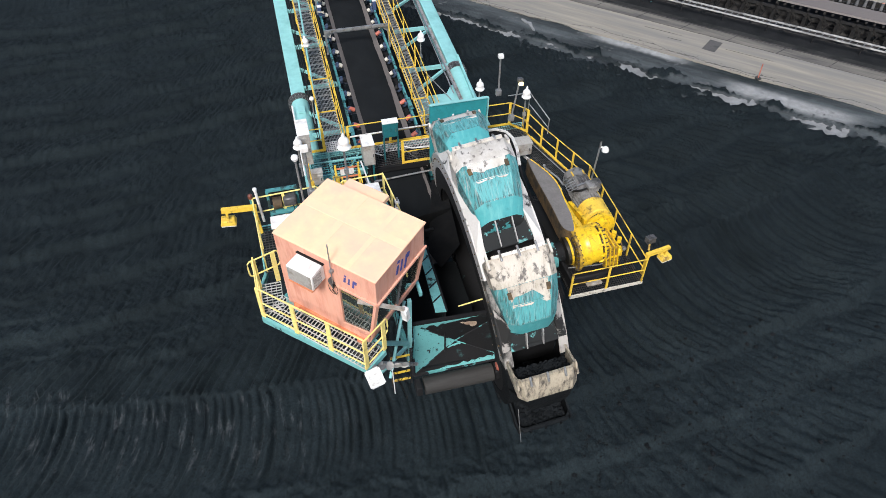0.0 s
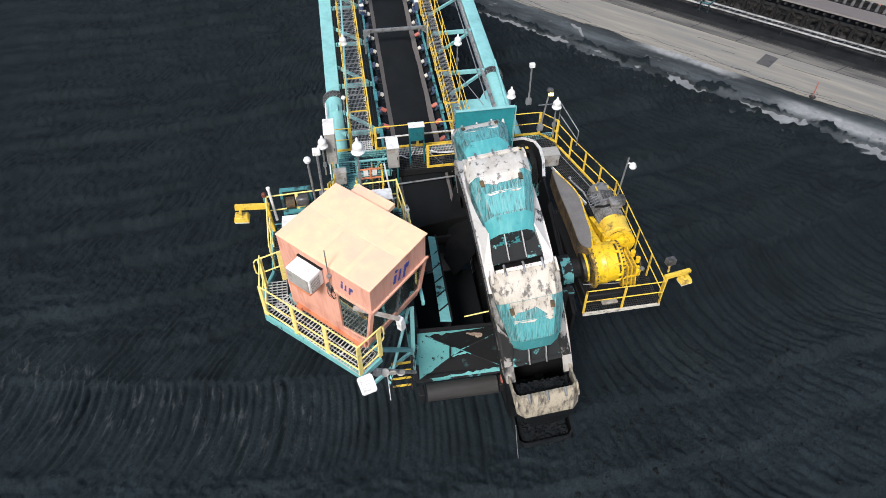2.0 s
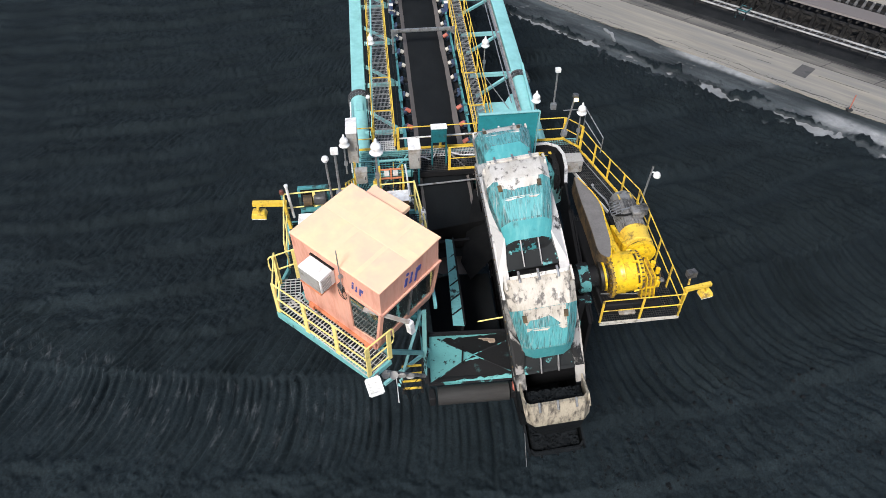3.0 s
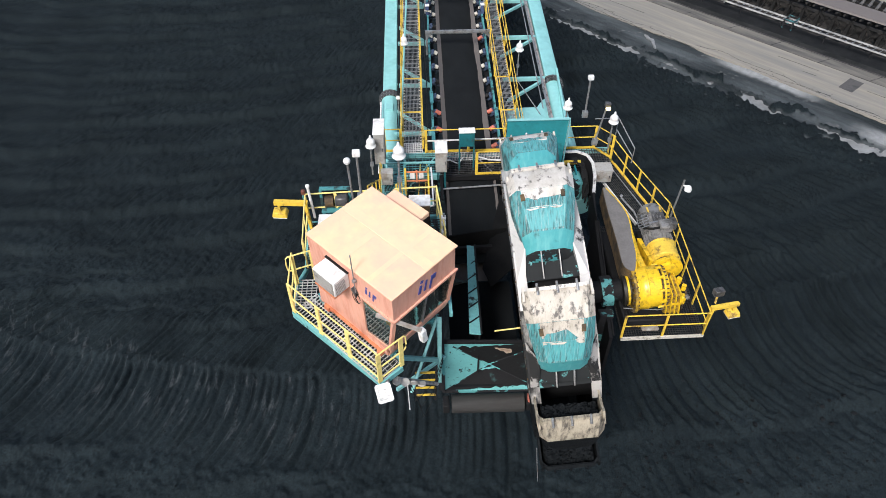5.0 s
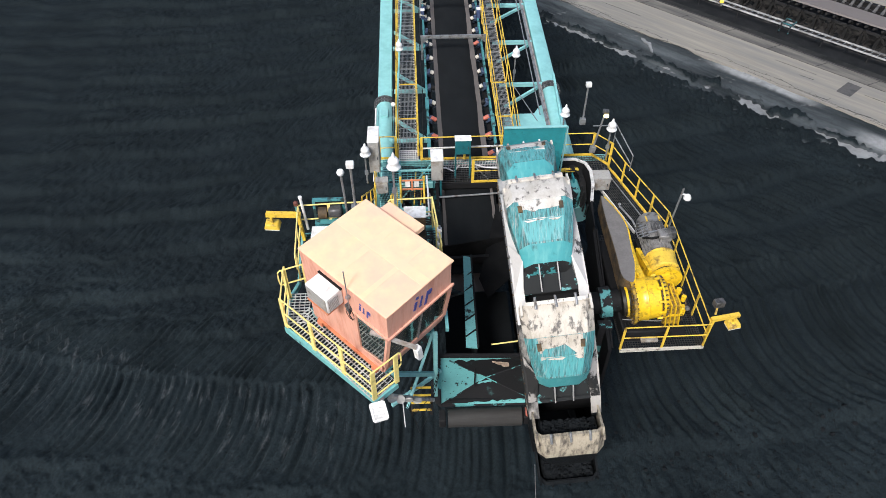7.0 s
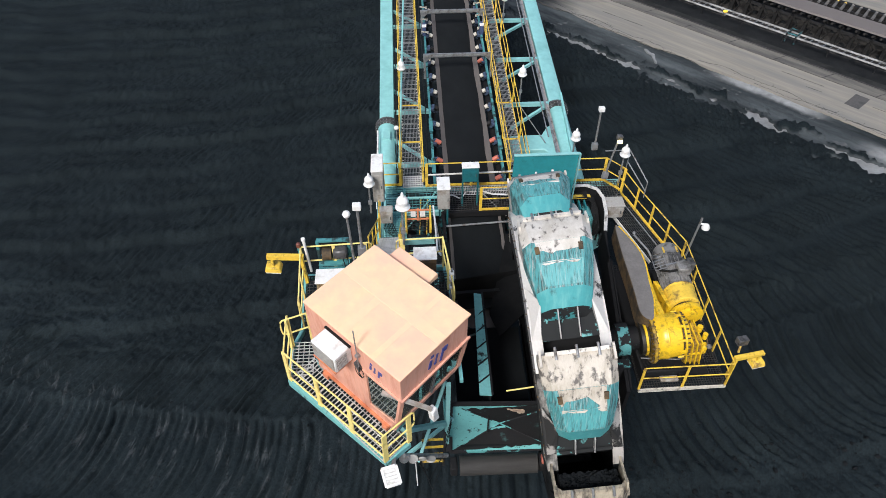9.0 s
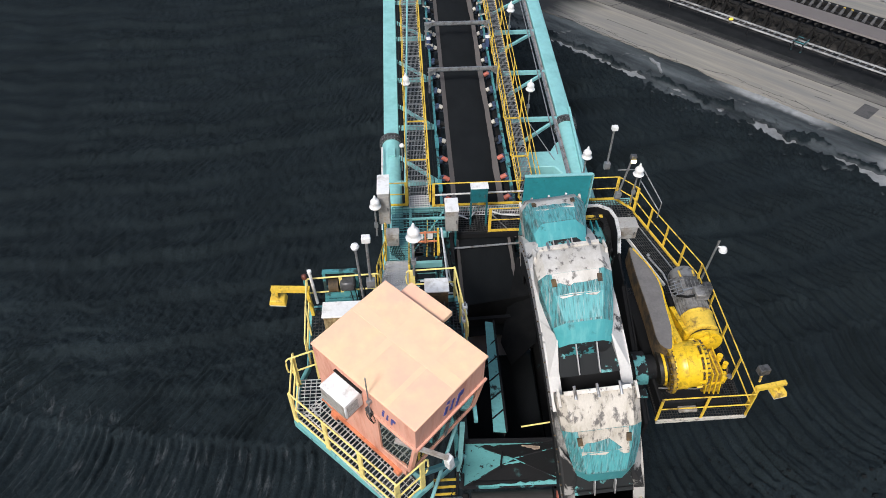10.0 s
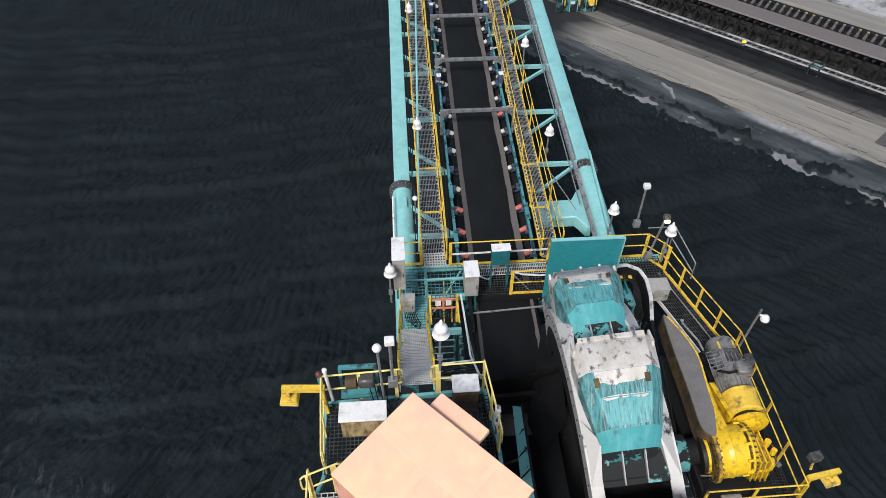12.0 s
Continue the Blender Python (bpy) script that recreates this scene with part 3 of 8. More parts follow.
# mud lies beside the road, beyond the uneven foot of the coal
dot = gn.new("ShaderNodeVectorMath")
dot.operation = 'DOT_PRODUCT'
dot.inputs[1].default_value = (RN.x, RN.y, 0)
gl.new(tc.outputs["Object"], dot.inputs[0])
sep = gn.new("ShaderNodeSeparateXYZ")
gl.new(tc.outputs["Object"], sep.inputs[0])
low = gn.new("ShaderNodeMapRange")
low.inputs["From Min"].default_value, low.inputs["From Max"].default_value = ROAD_Z + 0.085, ROAD_Z - 0.03
gl.new(sep.outputs["Z"], low.inputs["Value"])
across = gn.new("ShaderNodeMapRange")
across.inputs["From Min"].default_value, across.inputs["From Max"].default_value = 22.0, 22.5
gl.new(dot.outputs["Value"], across.inputs["Value"])
both = gn.new("ShaderNodeMath")
both.operation = 'MULTIPLY'
gl.new(low.outputs["Result"], both.inputs[0])
gl.new(across.outputs["Result"], both.inputs[1])
# dried pale slurry left in a long tongue beside the road slab
along = gn.new("ShaderNodeVectorMath")
along.operation = 'DOT_PRODUCT'
along.inputs[1].default_value = (RD.x, RD.y, 0)
gl.new(tc.outputs["Object"], along.inputs[0])


def gspan(src, a0, a1, b0, b1):
    """Rises from a0 to a1 and falls from b0 to b1."""
    up, down, both_ = gn.new("ShaderNodeMapRange"), gn.new("ShaderNodeMapRange"), gn.new("ShaderNodeMath")
    for node, lo_, hi_ in ((up, a0, a1), (down, b1, b0)):
        node.interpolation_type = 'SMOOTHSTEP'
        node.inputs["From Min"].default_value, node.inputs["From Max"].default_value = lo_, hi_
        gl.new(src, node.inputs["Value"])
    both_.operation = 'MULTIPLY'
    gl.new(up.outputs["Result"], both_.inputs[0])
    gl.new(down.outputs["Result"], both_.inputs[1])
    return both_.outputs[0]


def gtimes(a, b):
    m = gn.new("ShaderNodeMath")
    m.operation = 'MULTIPLY'
    gl.new(a, m.inputs[0])
    gl.new(b, m.inputs[1])
    return m.outputs[0]


ragged = gn.new("ShaderNodeMath")
ragged.operation = 'MULTIPLY_ADD'
ragged.inputs[1].default_value = 0.6
gl.new(mnoise.outputs["Fac"], ragged.inputs[0])
gl.new(dot.outputs["Value"], ragged.inputs[2])
tsum = gn.new("ShaderNodeMath")
tsum.operation = 'MAXIMUM'
gl.new(gtimes(gspan(ragged.outputs[0], 27.45, 28.15, 28.5, 28.65), gspan(along.outputs["Value"], -4.6, -1.5, 2.2, 4.6)), tsum.inputs[0])
gl.new(gtimes(gspan(ragged.outputs[0], 25.65, 26.45, 26.95, 27.65), gspan(along.outputs["Value"], 6.0, 8.5, 13.0, 16.0)), tsum.inputs[1])
mud_colour = gmix(tsum.outputs[0], mud_colour, gramp(gnoise(2.5, 6), [(0.3, (0.22, 0.227, 0.228)), (0.7, (0.34, 0.347, 0.347))]))
# wet slurry clings to the ditch's sides just above the water
film = gn.new("ShaderNodeMapRange")
film.interpolation_type = 'SMOOTHSTEP'
film.inputs["From Min"].default_value, film.inputs["From Max"].default_value = ROAD_Z - 0.078, ROAD_Z - 0.108
gl.new(sep.outputs["Z"], film.inputs["Value"])
mud_colour = gmix(film.outputs["Result"], mud_colour, gramp(gnoise(4, 4), [(0.3, (0.11, 0.113, 0.113)), (0.7, (0.19, 0.194, 0.193))]))
gl.new(gmix(both.outputs[0], coal_colour, mud_colour), gp.inputs["Base Color"])
gp.inputs["Roughness"].default_value, gp.inputs["Specular IOR Level"].default_value = 0.9, 0.10
gbump = gn.new("ShaderNodeBump")
gbump.inputs["Strength"].default_value, gbump.inputs["Distance"].default_value = 1.0, 0.055
gl.new(gnoise(9.0, 12, 0.85), gbump.inputs["Height"])
gl.new(gbump.outputs["Normal"], gp.inputs["Normal"])
gme.materials.append(GROUND)
tagged(new("ground", gme), "black coal stockyard ground raked into curved furrows", "coal ground", kind="structure")

# coal lumps scattered by the wheel
rng = random.Random(4)
lumps = Shape()
GOLD = 1.618
ICO_POINTS = [Vector(p).normalized() for a_ in (-1, 1) for b_ in (-GOLD, GOLD) for p in ((0, a_, b_), (a_, b_, 0), (b_, 0, a_))]
ICO_FACES = [f for f in itertools.combinations(range(12), 3) if all((ICO_POINTS[f[i]] - ICO_POINTS[f[i - 1]]).length < 1.1 for i in range(3))]
ICO_FACES = [f if (ICO_POINTS[f[1]] - ICO_POINTS[f[0]]).cross(ICO_POINTS[f[2]] - ICO_POINTS[f[0]]).dot(ICO_POINTS[f[0]]) > 0 else f[::-1] for f in ICO_FACES]
for k in range(3200):
    x, y = (rng.gauss(7.5, 7.0), rng.gauss(-8.5, 3.0)) if k < 1500 else (rng.uniform(-21, 20), rng.uniform(-11, 6))
    if y < -16 or -5 < x < 4.5 and y > -10:
        continue
    s = (rng.uniform(0.015, 0.065) * (2.2 if rng.random() < 0.10 else 1)) if k < 1500 else rng.uniform(0.012, 0.045)
    z = float(coal_height(np.array([x]), np.array([y]))[0])
    turn = Matrix.Rotation(rng.uniform(0, 6.28), 3, 'Z') @ Matrix.Rotation(rng.uniform(0, 3), 3, 'X')
    flat_ = (1, rng.uniform(0.7, 1.0), rng.uniform(0.5, 0.8))
    pts = [Vector((x, y, z + s * 0.25)) + turn @ Vector([a_ * b_ for a_, b_ in zip(d, flat_)]) * s * rng.uniform(0.75, 1.15) for d in ICO_POINTS]
    lumps.add(pts, ICO_FACES)
solid("coal_lumps", lumps, COAL, "loose black coal lumps lying on the raked coal", "coal", kind="stuff")

# ---- road, kerb, mud and far conveyor ----
ROADM = material("worn_concrete_road", (0.280, 0.255, 0.208), 0.85, dirt=(0.188, 0.182, 0.168), amount=0.56, size=0.9, edge=0.16, grain=3, vary=0.2, bump=0.25)
mp = [n for n in ROADM.node_tree.nodes if n.type == 'MAPPING'][0]
mp.vector_type = 'TEXTURE'
mp.inputs["Rotation"].default_value = (0, 0, math.atan2(-0.736, 0.677))
mp.inputs["Scale"].default_value = (12.0, 1.0, 1.0)
# coal trodden across the road where the travelling gear stands: a soft black stain
rn, rl = ROADM.node_tree.nodes, ROADM.node_tree.links
rco = [n for n in rn if n.type == 'TEX_COORD'][0]
rdist = rn.new("ShaderNodeVectorMath")
rdist.operation = 'DISTANCE'
rdist.inputs[1].default_value = tuple(rp(-21.5, 31.5, ROAD_Z))
rl.new(rco.outputs["Object"], rdist.inputs[0])
rnz = rn.new("ShaderNodeTexNoise")
rnz.inputs["Scale"].default_value, rnz.inputs["Detail"].default_value, rnz.inputs["Roughness"].default_value = 0.55, 7, 0.6
rl.new(mp.outputs["Vector"], rnz.inputs["Vector"])
radd = rn.new("ShaderNodeMath")
radd.operation = 'MULTIPLY_ADD'
radd.inputs[1].default_value = 7.0
rl.new(rnz.outputs["Fac"], radd.inputs[0])
rl.new(rdist.outputs["Value"], radd.inputs[2])
rst = rn.new("ShaderNodeMapRange")
rst.inputs["From Min"].default_value, rst.inputs["From Max"].default_value = 10.2, 7.6
rl.new(radd.outputs[0], rst.inputs["Value"])
rmix = rn.new("ShaderNodeMix")
rmix.data_type = 'RGBA'
rmix.inputs["B"].default_value = (0.016, 0.017, 0.018, 1)
rl.new(rst.outputs["Result"], rmix.inputs["Factor"])
rb_in = rn["Principled BSDF"].inputs["Base Color"]
rl.new(rb_in.links[0].from_socket, rmix.inputs["A"])
rl.new(rmix.outputs["Result"], rb_in)
# coal black, deepened for the shade under cable tray and conveyor
VERGE = material("coal_verge_shaded", (0.008, 0.009, 0.010), 0.9, spec=0.15, dirt=(0.017, 0.018, 0.019), amount=0.5, size=1.5, edge=0.15, grain=8, bump=0.5)
KERB = material("kerb_edge_blackened", (0.020, 0.020, 0.020), 0.85, dirt=(0.05, 0.049, 0.047), amount=0.45, size=0.8, edge=0.15)
# pale base colour stands for the overcast sky reflected in the puddles
PUDDLE_PALE = material("slurry_with_sky_sheen", (0.27, 0.275, 0.27), 0.35, dirt=(0.13, 0.135, 0.14), amount=0.45, size=0.8, edge=0.22, grain=3, bump=0.1)
PLATE = material("dark_road_patch", (0.075, 0.072, 0.07), 0.85, dirt=(0.05, 0.05, 0.05), amount=0.4, size=0.6)
PALE_YARD = material("pale_rubble_yard", (0.36, 0.36, 0.36), 0.9, dirt=(0.10, 0.10, 0.10), amount=0.45, size=2.2, edge=0.08, grain=2, bump=0.6, depth=0.1)

road = Shape()
edge_pts, top_pts = [], []
rr = random.Random(7)
for i in range(61):
    s = -60 + i * 2.0
    edge_pts.append(rp(s, 28.2 + rr.uniform(-0.16, 0.16), ROAD_Z + 0.03))
for i in range(61):
    top_pts.append(rp(60 - i * 2.0, 33.35, ROAD_Z + 0.03))
road.slab(edge_pts + top_pts, 0.25)
tagged(new("road", road.mesh("road", ROADM, smooth=False)), "worn grey-brown concrete haul road with tyre streaks", "road", kind="structure")
SHOULDER = material("coal_dusted_concrete", (0.20, 0.185, 0.16), 0.85, dirt=(0.05, 0.05, 0.049), amount=0.5, size=1.0, edge=0.2, grain=3, bump=0.2)
smp = [n for n in SHOULDER.node_tree.nodes if n.type == 'MAPPING'][0]
smp.vector_type = 'TEXTURE'
smp.inputs["Rotation"].default_value = (0, 0, math.atan2(-0.736, 0.677))
smp.inputs["Scale"].default_value = (6.0, 0.7, 1.0)
shoulder = Shape().slab([rp(-60, 32.25, ROAD_Z + 0.036), rp(60, 32.25, ROAD_Z + 0.036), rp(60, 33.34, ROAD_Z + 0.036), rp(-60, 33.34, ROAD_Z + 0.036)], 0.2)
tagged(new("road_shoulder", shoulder.mesh("road_shoulder", SHOULDER)), "coal-dusted dark concrete shoulder beside the road", "road shoulder", kind="structure")
kerb = thing("kerb", rp(0, 33.5, ROAD_Z), "low coal-blackened kerb of separate blocks along the road", "kerb", kind="structure")
kb = Shape().box((0, 0, 0), (2.96, 0.12, 0.10), Matrix.Rotation(math.atan2(RD.y, RD.x), 3, 'Z')).mesh("kerb_block", KERB, bevel=0.02)
for i in range(36):
    k = part("kerb_block", kb, KERB, kerb)
    k.matrix_parent_inverse = Matrix()
    k.location = rp(-52 + 3 * i, 33.46, ROAD_Z + 0.0 + 0.006 * (i % 3)) - Vector(kerb.matrix_basis.translation)
tagged(new("road_patch", Shape().slab([rp(4.25, 31.75, ROAD_Z + 0.036), rp(5.15, 31.7, ROAD_Z + 0.036), rp(5.05, 30.05, ROAD_Z + 0.036), rp(4.15, 30.1, ROAD_Z + 0.036)], 0.03).mesh("road_patch", PLATE)),
       "dark square repair patch in the concrete road", "road patch", kind="structure")
# dusty grey between kerb and verge, darkened towards the tray's painted shadow
DUSTED = material("dusted_strip_shaded", (0.040, 0.040, 0.039), 0.9, spec=0.15, dirt=(0.011, 0.012, 0.012), amount=0.52, size=0.8, edge=0.20, grain=6, bump=0.4, stretch=(0.7, 0.7, 1))
strip_near = Shape().slab([rp(-60, 33.54, ROAD_Z + 0.024), rp(60, 33.54, ROAD_Z + 0.024), rp(60, 34.15, ROAD_Z + 0.024), rp(-60, 34.15, ROAD_Z + 0.024)], 0.2)
tagged(new("pavement_strip", strip_near.mesh("pavement_strip", DUSTED)), "coal-dusted strip of concrete beyond the kerb, coloured darker for shade", "pavement", kind="structure")
verge = Shape().slab([rp(-60, 34.16, ROAD_Z + 0.02), rp(60, 34.16, ROAD_Z + 0.02), rp(60, 44.8, ROAD_Z + 0.02), rp(-60, 44.8, ROAD_Z + 0.02)], 0.25)
tagged(new("pavement_verge", verge.mesh("verge", VERGE)), "coal-blackened ground under the yard conveyor, coloured darker for shade", "verge", kind="structure")
DUSTY = material("grey_brown_spillage", (0.060, 0.056, 0.052), 0.9, spec=0.15, dirt=(0.014, 0.014, 0.014), amount=0.5, size=0.7, edge=0.12, grain=6, bump=0.6)
spill = Shape().slab([rp(-60, 35.9, ROAD_Z + 0.03), rp(60, 35.9, ROAD_Z + 0.03), rp(60, 40.4, ROAD_Z + 0.03), rp(-60, 40.4, ROAD_Z + 0.03)], 0.1)
tagged(new("pavement_spillage", spill.mesh("pavement_spillage", DUSTY)), "grey-brown dusty spillage under the yard conveyor", "spillage", kind="structure")
road2 = Shape().slab([rp(-60, 44.9, ROAD_Z + 0.03), rp(60, 44.9, ROAD_Z + 0.03), rp(60, 47.6, ROAD_Z + 0.03), rp(-60, 47.6, ROAD_Z + 0.03)], 0.25)
tagged(new("road_far", road2.mesh("road_far", ROADM)), "second grey concrete road beyond the conveyor", "road", kind="structure")
yard = Shape().slab([rp(-60, 47.8, ROAD_Z + 0.05), rp(60, 47.8, ROAD_Z + 0.05), rp(60, 75, ROAD_Z + 0.05), rp(-60, 75, ROAD_Z + 0.05)], 0.25)
tagged(new("yard_floor", yard.mesh("yard_floor", PALE_YARD)), "pale grey rubble yard beyond the far road", "yard", kind="structure")


def puddle(name, s0, s1, n0, n1, width, z, mat, label, seed):
    """A long puddle with an uneven shore from (s0, n0) to (s1, n1)."""
    r = random.Random(seed)
    m = 26
    a, b = [], []
    pa, pb = r.uniform(0, 6), r.uniform(0, 6)
    for i in range(m + 1):
        t = i / m
        w = width * math.sin(math.pi * min(max(t, 0.03), 0.97)) ** 0.6
        s, n = s0 + (s1 - s0) * t, n0 + (n1 - n0) * t
        mid = 0.25 * math.sin(5 * t * abs(s1 - s0) / 3 + pa)
        a.append(rp(s, n + mid + w * (0.5 + 0.3 * math.sin(13 * t + pb) + r.uniform(-.12, .12)), z))
        b.append(rp(s, n + mid - w * (0.5 + 0.25 * math.sin(9 * t + pa) + r.uniform(-.12, .12)), z))
    tagged(new(name, Shape().slab(a + b[::-1], 0.12).mesh(name, mat)), label, "puddle", "puddles along the road", kind="structure")


water = Shape().slab([rp(-40, 23.0, ROAD_Z - 0.105), rp(24, 23.0, ROAD_Z - 0.105), rp(24, 26.2, ROAD_Z - 0.105), rp(-40, 26.2, ROAD_Z - 0.105)], 0.1)
tagged(new("water_puddle", water.mesh("water_puddle", PUDDLE_PALE)), "grey slurry puddles at the jagged foot of the coal, sky reflection in their colour", "puddle", kind="structure")
puddle("water_puddle", -8.6, -6.95, 27.4, 26.2, 0.30, ROAD_Z + 0.03, PUDDLE_PALE, "small slurry puddle beside the road, sky reflection in its pale colour", 31)

# yard conveyor: stringers, idler frames, belt
FZ = ROAD_Z + 1.15
conv = thing("yard_conveyor", rp(0, 39.1, ROAD_Z), "long ground conveyor with grey covered belt on steel trestles", "conveyor")
S0, S1 = -34.0, 20.0
part("belt", Shape().prism([rp(S0, 38.15, FZ), rp(S1, 38.15, FZ), rp(S1, 40.0, FZ), rp(S0, 40.0, FZ)], [rp(S0, 38.25, FZ + 0.1), rp(S1, 38.25, FZ + 0.1), rp(S1, 39.95, FZ + 0.1), rp(S0, 39.95, FZ + 0.1)]), BELT_FAR, conv, "dusty grey-brown belt cover")
for n in (37.5, 40.9):
    part("stringer", Shape().beam(rp(S0, n, FZ - 0.2), rp(S1, n, FZ - 0.2), 0.1, 0.2), STEEL_DARK, conv)
SOOT_STEEL = material("sooty_conveyor_steel", (0.010, 0.010, 0.010), 0.85, spec=0.15, dirt=(0.034, 0.032, 0.030), amount=0.35, size=0.4, edge=0.12)
trestle = Shape()
for n in (37.5, 40.9):
    trestle.beam(rp(0, n, ROAD_Z), rp(0, n, FZ - 0.3), 0.12, 0.12, (1, 0, 0))
trestle.beam(rp(0, 37.5, FZ - 0.32), rp(0, 40.9, FZ - 0.32), 0.12, 0.1)
# splayed foot, hanging roller bracket and stub of the return roller at the near edge
trestle.prism([rp(-0.14, 36.95, ROAD_Z + 0.02), rp(0.14, 36.95, ROAD_Z + 0.02), rp(0.14, 37.2, ROAD_Z + 0.02), rp(-0.14, 37.2, ROAD_Z + 0.02)], [rp(-0.09, 37.25, FZ - 0.05), rp(0.09, 37.25, FZ - 0.05), rp(0.09, 37.55, FZ - 0.05), rp(-0.09, 37.55, FZ - 0.05)])
trestle.beam(rp(0.02, 37.2, FZ - 0.1), rp(0.48, 37.35, FZ - 0.62), 0.1, 0.14).beam(rp(0.48, 37.35, FZ - 0.62), rp(0.30, 37.0, ROAD_Z + 0.1), 0.07, 0.09)
trestle.tube([rp(-0.1, 37.0, FZ - 0.05), rp(-0.1, 37.9, FZ - 0.42)], 0.13, 10)
trme = trestle.mesh("trestle", SOOT_STEEL)
roll_n = Shape().tube([rp(0, 37.3, FZ + 0.18), rp(0, 37.95, FZ - 0.05)], 0.09, 10).mesh("idler_roller", SOOT_STEEL)
ROLL_GREY = material("dusty_grey_roller", (0.095, 0.092, 0.090), 0.7, dirt=(0.03, 0.03, 0.03), amount=0.4, size=0.3, edge=0.1)
roll_f = Shape().tube([rp(0, 40.95, FZ + 0.24), rp(0, 40.3, FZ - 0.05)], 0.1, 12, 0.12).prism([rp(-0.05, 40.95, FZ - 0.25), rp(0.05, 40.95, FZ - 0.25), rp(0.05, 41.05, FZ - 0.25), rp(-0.05, 41.05, FZ - 0.25)], [rp(-0.05, 41.0, FZ + 0.2), rp(0.05, 41.0, FZ + 0.2), rp(0.05, 41.08, FZ + 0.2), rp(-0.05, 41.08, FZ + 0.2)]).mesh("idler_roller", ROLL_GREY)
CAP_GREY = material("dusty_pale_cap", (0.22, 0.21, 0.205), 0.6, dirt=(0.05, 0.05, 0.05), amount=0.4, size=0.15, edge=0.1)
YELLOW_DUSTY = material("dusty_yellow_cap", (0.50, 0.36, 0.06), 0.6, dirt=(0.08, 0.07, 0.05), amount=0.4, size=0.15, edge=0.1)
PINK_DUSTY = material("dusty_red_cap", (0.40, 0.16, 0.11), 0.6, dirt=(0.08, 0.06, 0.05), amount=0.4, size=0.15, edge=0.1)
cap_n = Shape().tube([rp(0, 37.3, FZ + 0.18), rp(0, 37.25, FZ + 0.2)], 0.085, 10).mesh("roller_cap", SOOT_STEEL)
cap_f = Shape().tube([rp(0, 41.02, FZ + 0.29), rp(0, 40.94, FZ + 0.245)], 0.105, 10, 0.07).mesh("roller_cap", CAP_GREY)
cap_o = Shape().tube([rp(0, 41.02, FZ + 0.29), rp(0, 40.94, FZ + 0.245)], 0.105, 10, 0.07).mesh("roller_cap", YELLOW_DUSTY)
cap_r = Shape().tube([rp(0, 41.02, FZ + 0.29), rp(0, 40.94, FZ + 0.245)], 0.105, 10, 0.07).mesh("roller_cap", PINK_DUSTY)
for i in range(97):
    s = S0 + 0.4 + 0.55 * i
    d = rp(s, 0, 0)
    for name, me in ((("trestle", trme),) if i % 2 == 0 else ()) + ( ("idler_roller", roll_n), ("idler_roller", roll_f)):
        o = part(name, me, None, conv)
        o.location = d
        if me is roll_n:
            c = part("roller_cap", cap_n, None, o)
        elif me is roll_f:
            part("roller_cap", cap_o if i % 7 in (3, 4) else cap_r if i % 9 == 5 else cap_f, None, o)
# ladder-like cable tray on posts in front of it
tray = thing("cable_tray", rp(0, 35.2, ROAD_Z), "white cable ladder on posts beside the yard conveyor", "cable tray")
TZ = ROAD_Z + 0.75
PALE_STEEL = material("pale_grey_steel", (0.40, 0.40, 0.395), 0.6, dirt=(0.12, 0.12, 0.12), amount=0.4, size=1.0, edge=0.1)
for n in (34.82, 35.48):
    part("side_rail", Shape().beam(rp(S0, n, TZ), rp(S1, n, TZ), 0.09, 0.09), PALE_STEEL, tray)
rung = Shape().beam(rp(0, 34.87, TZ), rp(0.1, 35.43, TZ), 0.04, 0.03).mesh("rung", GALV)
tpost = Shape().beam(rp(0, 35.1, ROAD_Z), rp(0, 35.1, TZ - 0.05), 0.06, 0.06).mesh("post", STEEL_DARK)
for i in range(118):
    o = part("rung", rung, None, tray)
    o.location = rp(S0 + 0.3 + 0.45 * i, 0, 0)
    if i % 7 == 0:
        o = part("post", tpost, None, tray)
        o.location = rp(S0 + 0.3 + 0.45 * i, 0, 0)
wl = thing("warning_lamp", rp(-6.6, 35.0, TZ), "lit yellow warning lamp on the cable ladder", "lamp")
part("bracket", Shape().box(rp(-6.6, 34.75, TZ + 0.04), (0.1, 0.1, 0.3)), GALV, wl)
part("lens", Shape().box(rp(-6.6, 34.68, TZ + 0.22), (0.28, 0.18, 0.14)), LAMP_YELLOW, wl, bevel=0.03)
st = thing("access_frame", rp(-1.6, 35.15, ROAD_Z), "teal steel access frame across the cable ladder", "steel frame")
for ds in (-1.95, -1.3):
    for n in (34.735, 35.565):
        part("leg", Shape().beam(rp(ds, n, TZ - 0.45), rp(ds, n, TZ + 0.22), 0.08, 0.08), TEAL_DARK, st)
    part("cross_bar", Shape().beam(rp(ds, 34.77, TZ + 0.1), rp(ds, 35.53, TZ + 0.1), 0.07, 0.1), TEAL_DARK, st)
for n in (34.735, 35.565):
    part("rail", Shape().beam(rp(-1.92, n, TZ + 0.19), rp(-1.33, n, TZ + 0.19), 0.06, 0.06), TEAL_DARK, st)
mk = thing("road_marker", rp(8.5, 28.1, ROAD_Z), "thin red marker post at the road edge", "marker post")
part("post", Shape().tube([rp(8.5, 28.1, ROAD_Z), rp(8.5, 28.1, ROAD_Z + 1.1)], 0.03), ROLLER_ORANGE, mk)
part("foot", Shape().box(rp(8.5, 28.1, ROAD_Z + 0.06), (0.3, 0.3, 0.12)), KERB, mk)

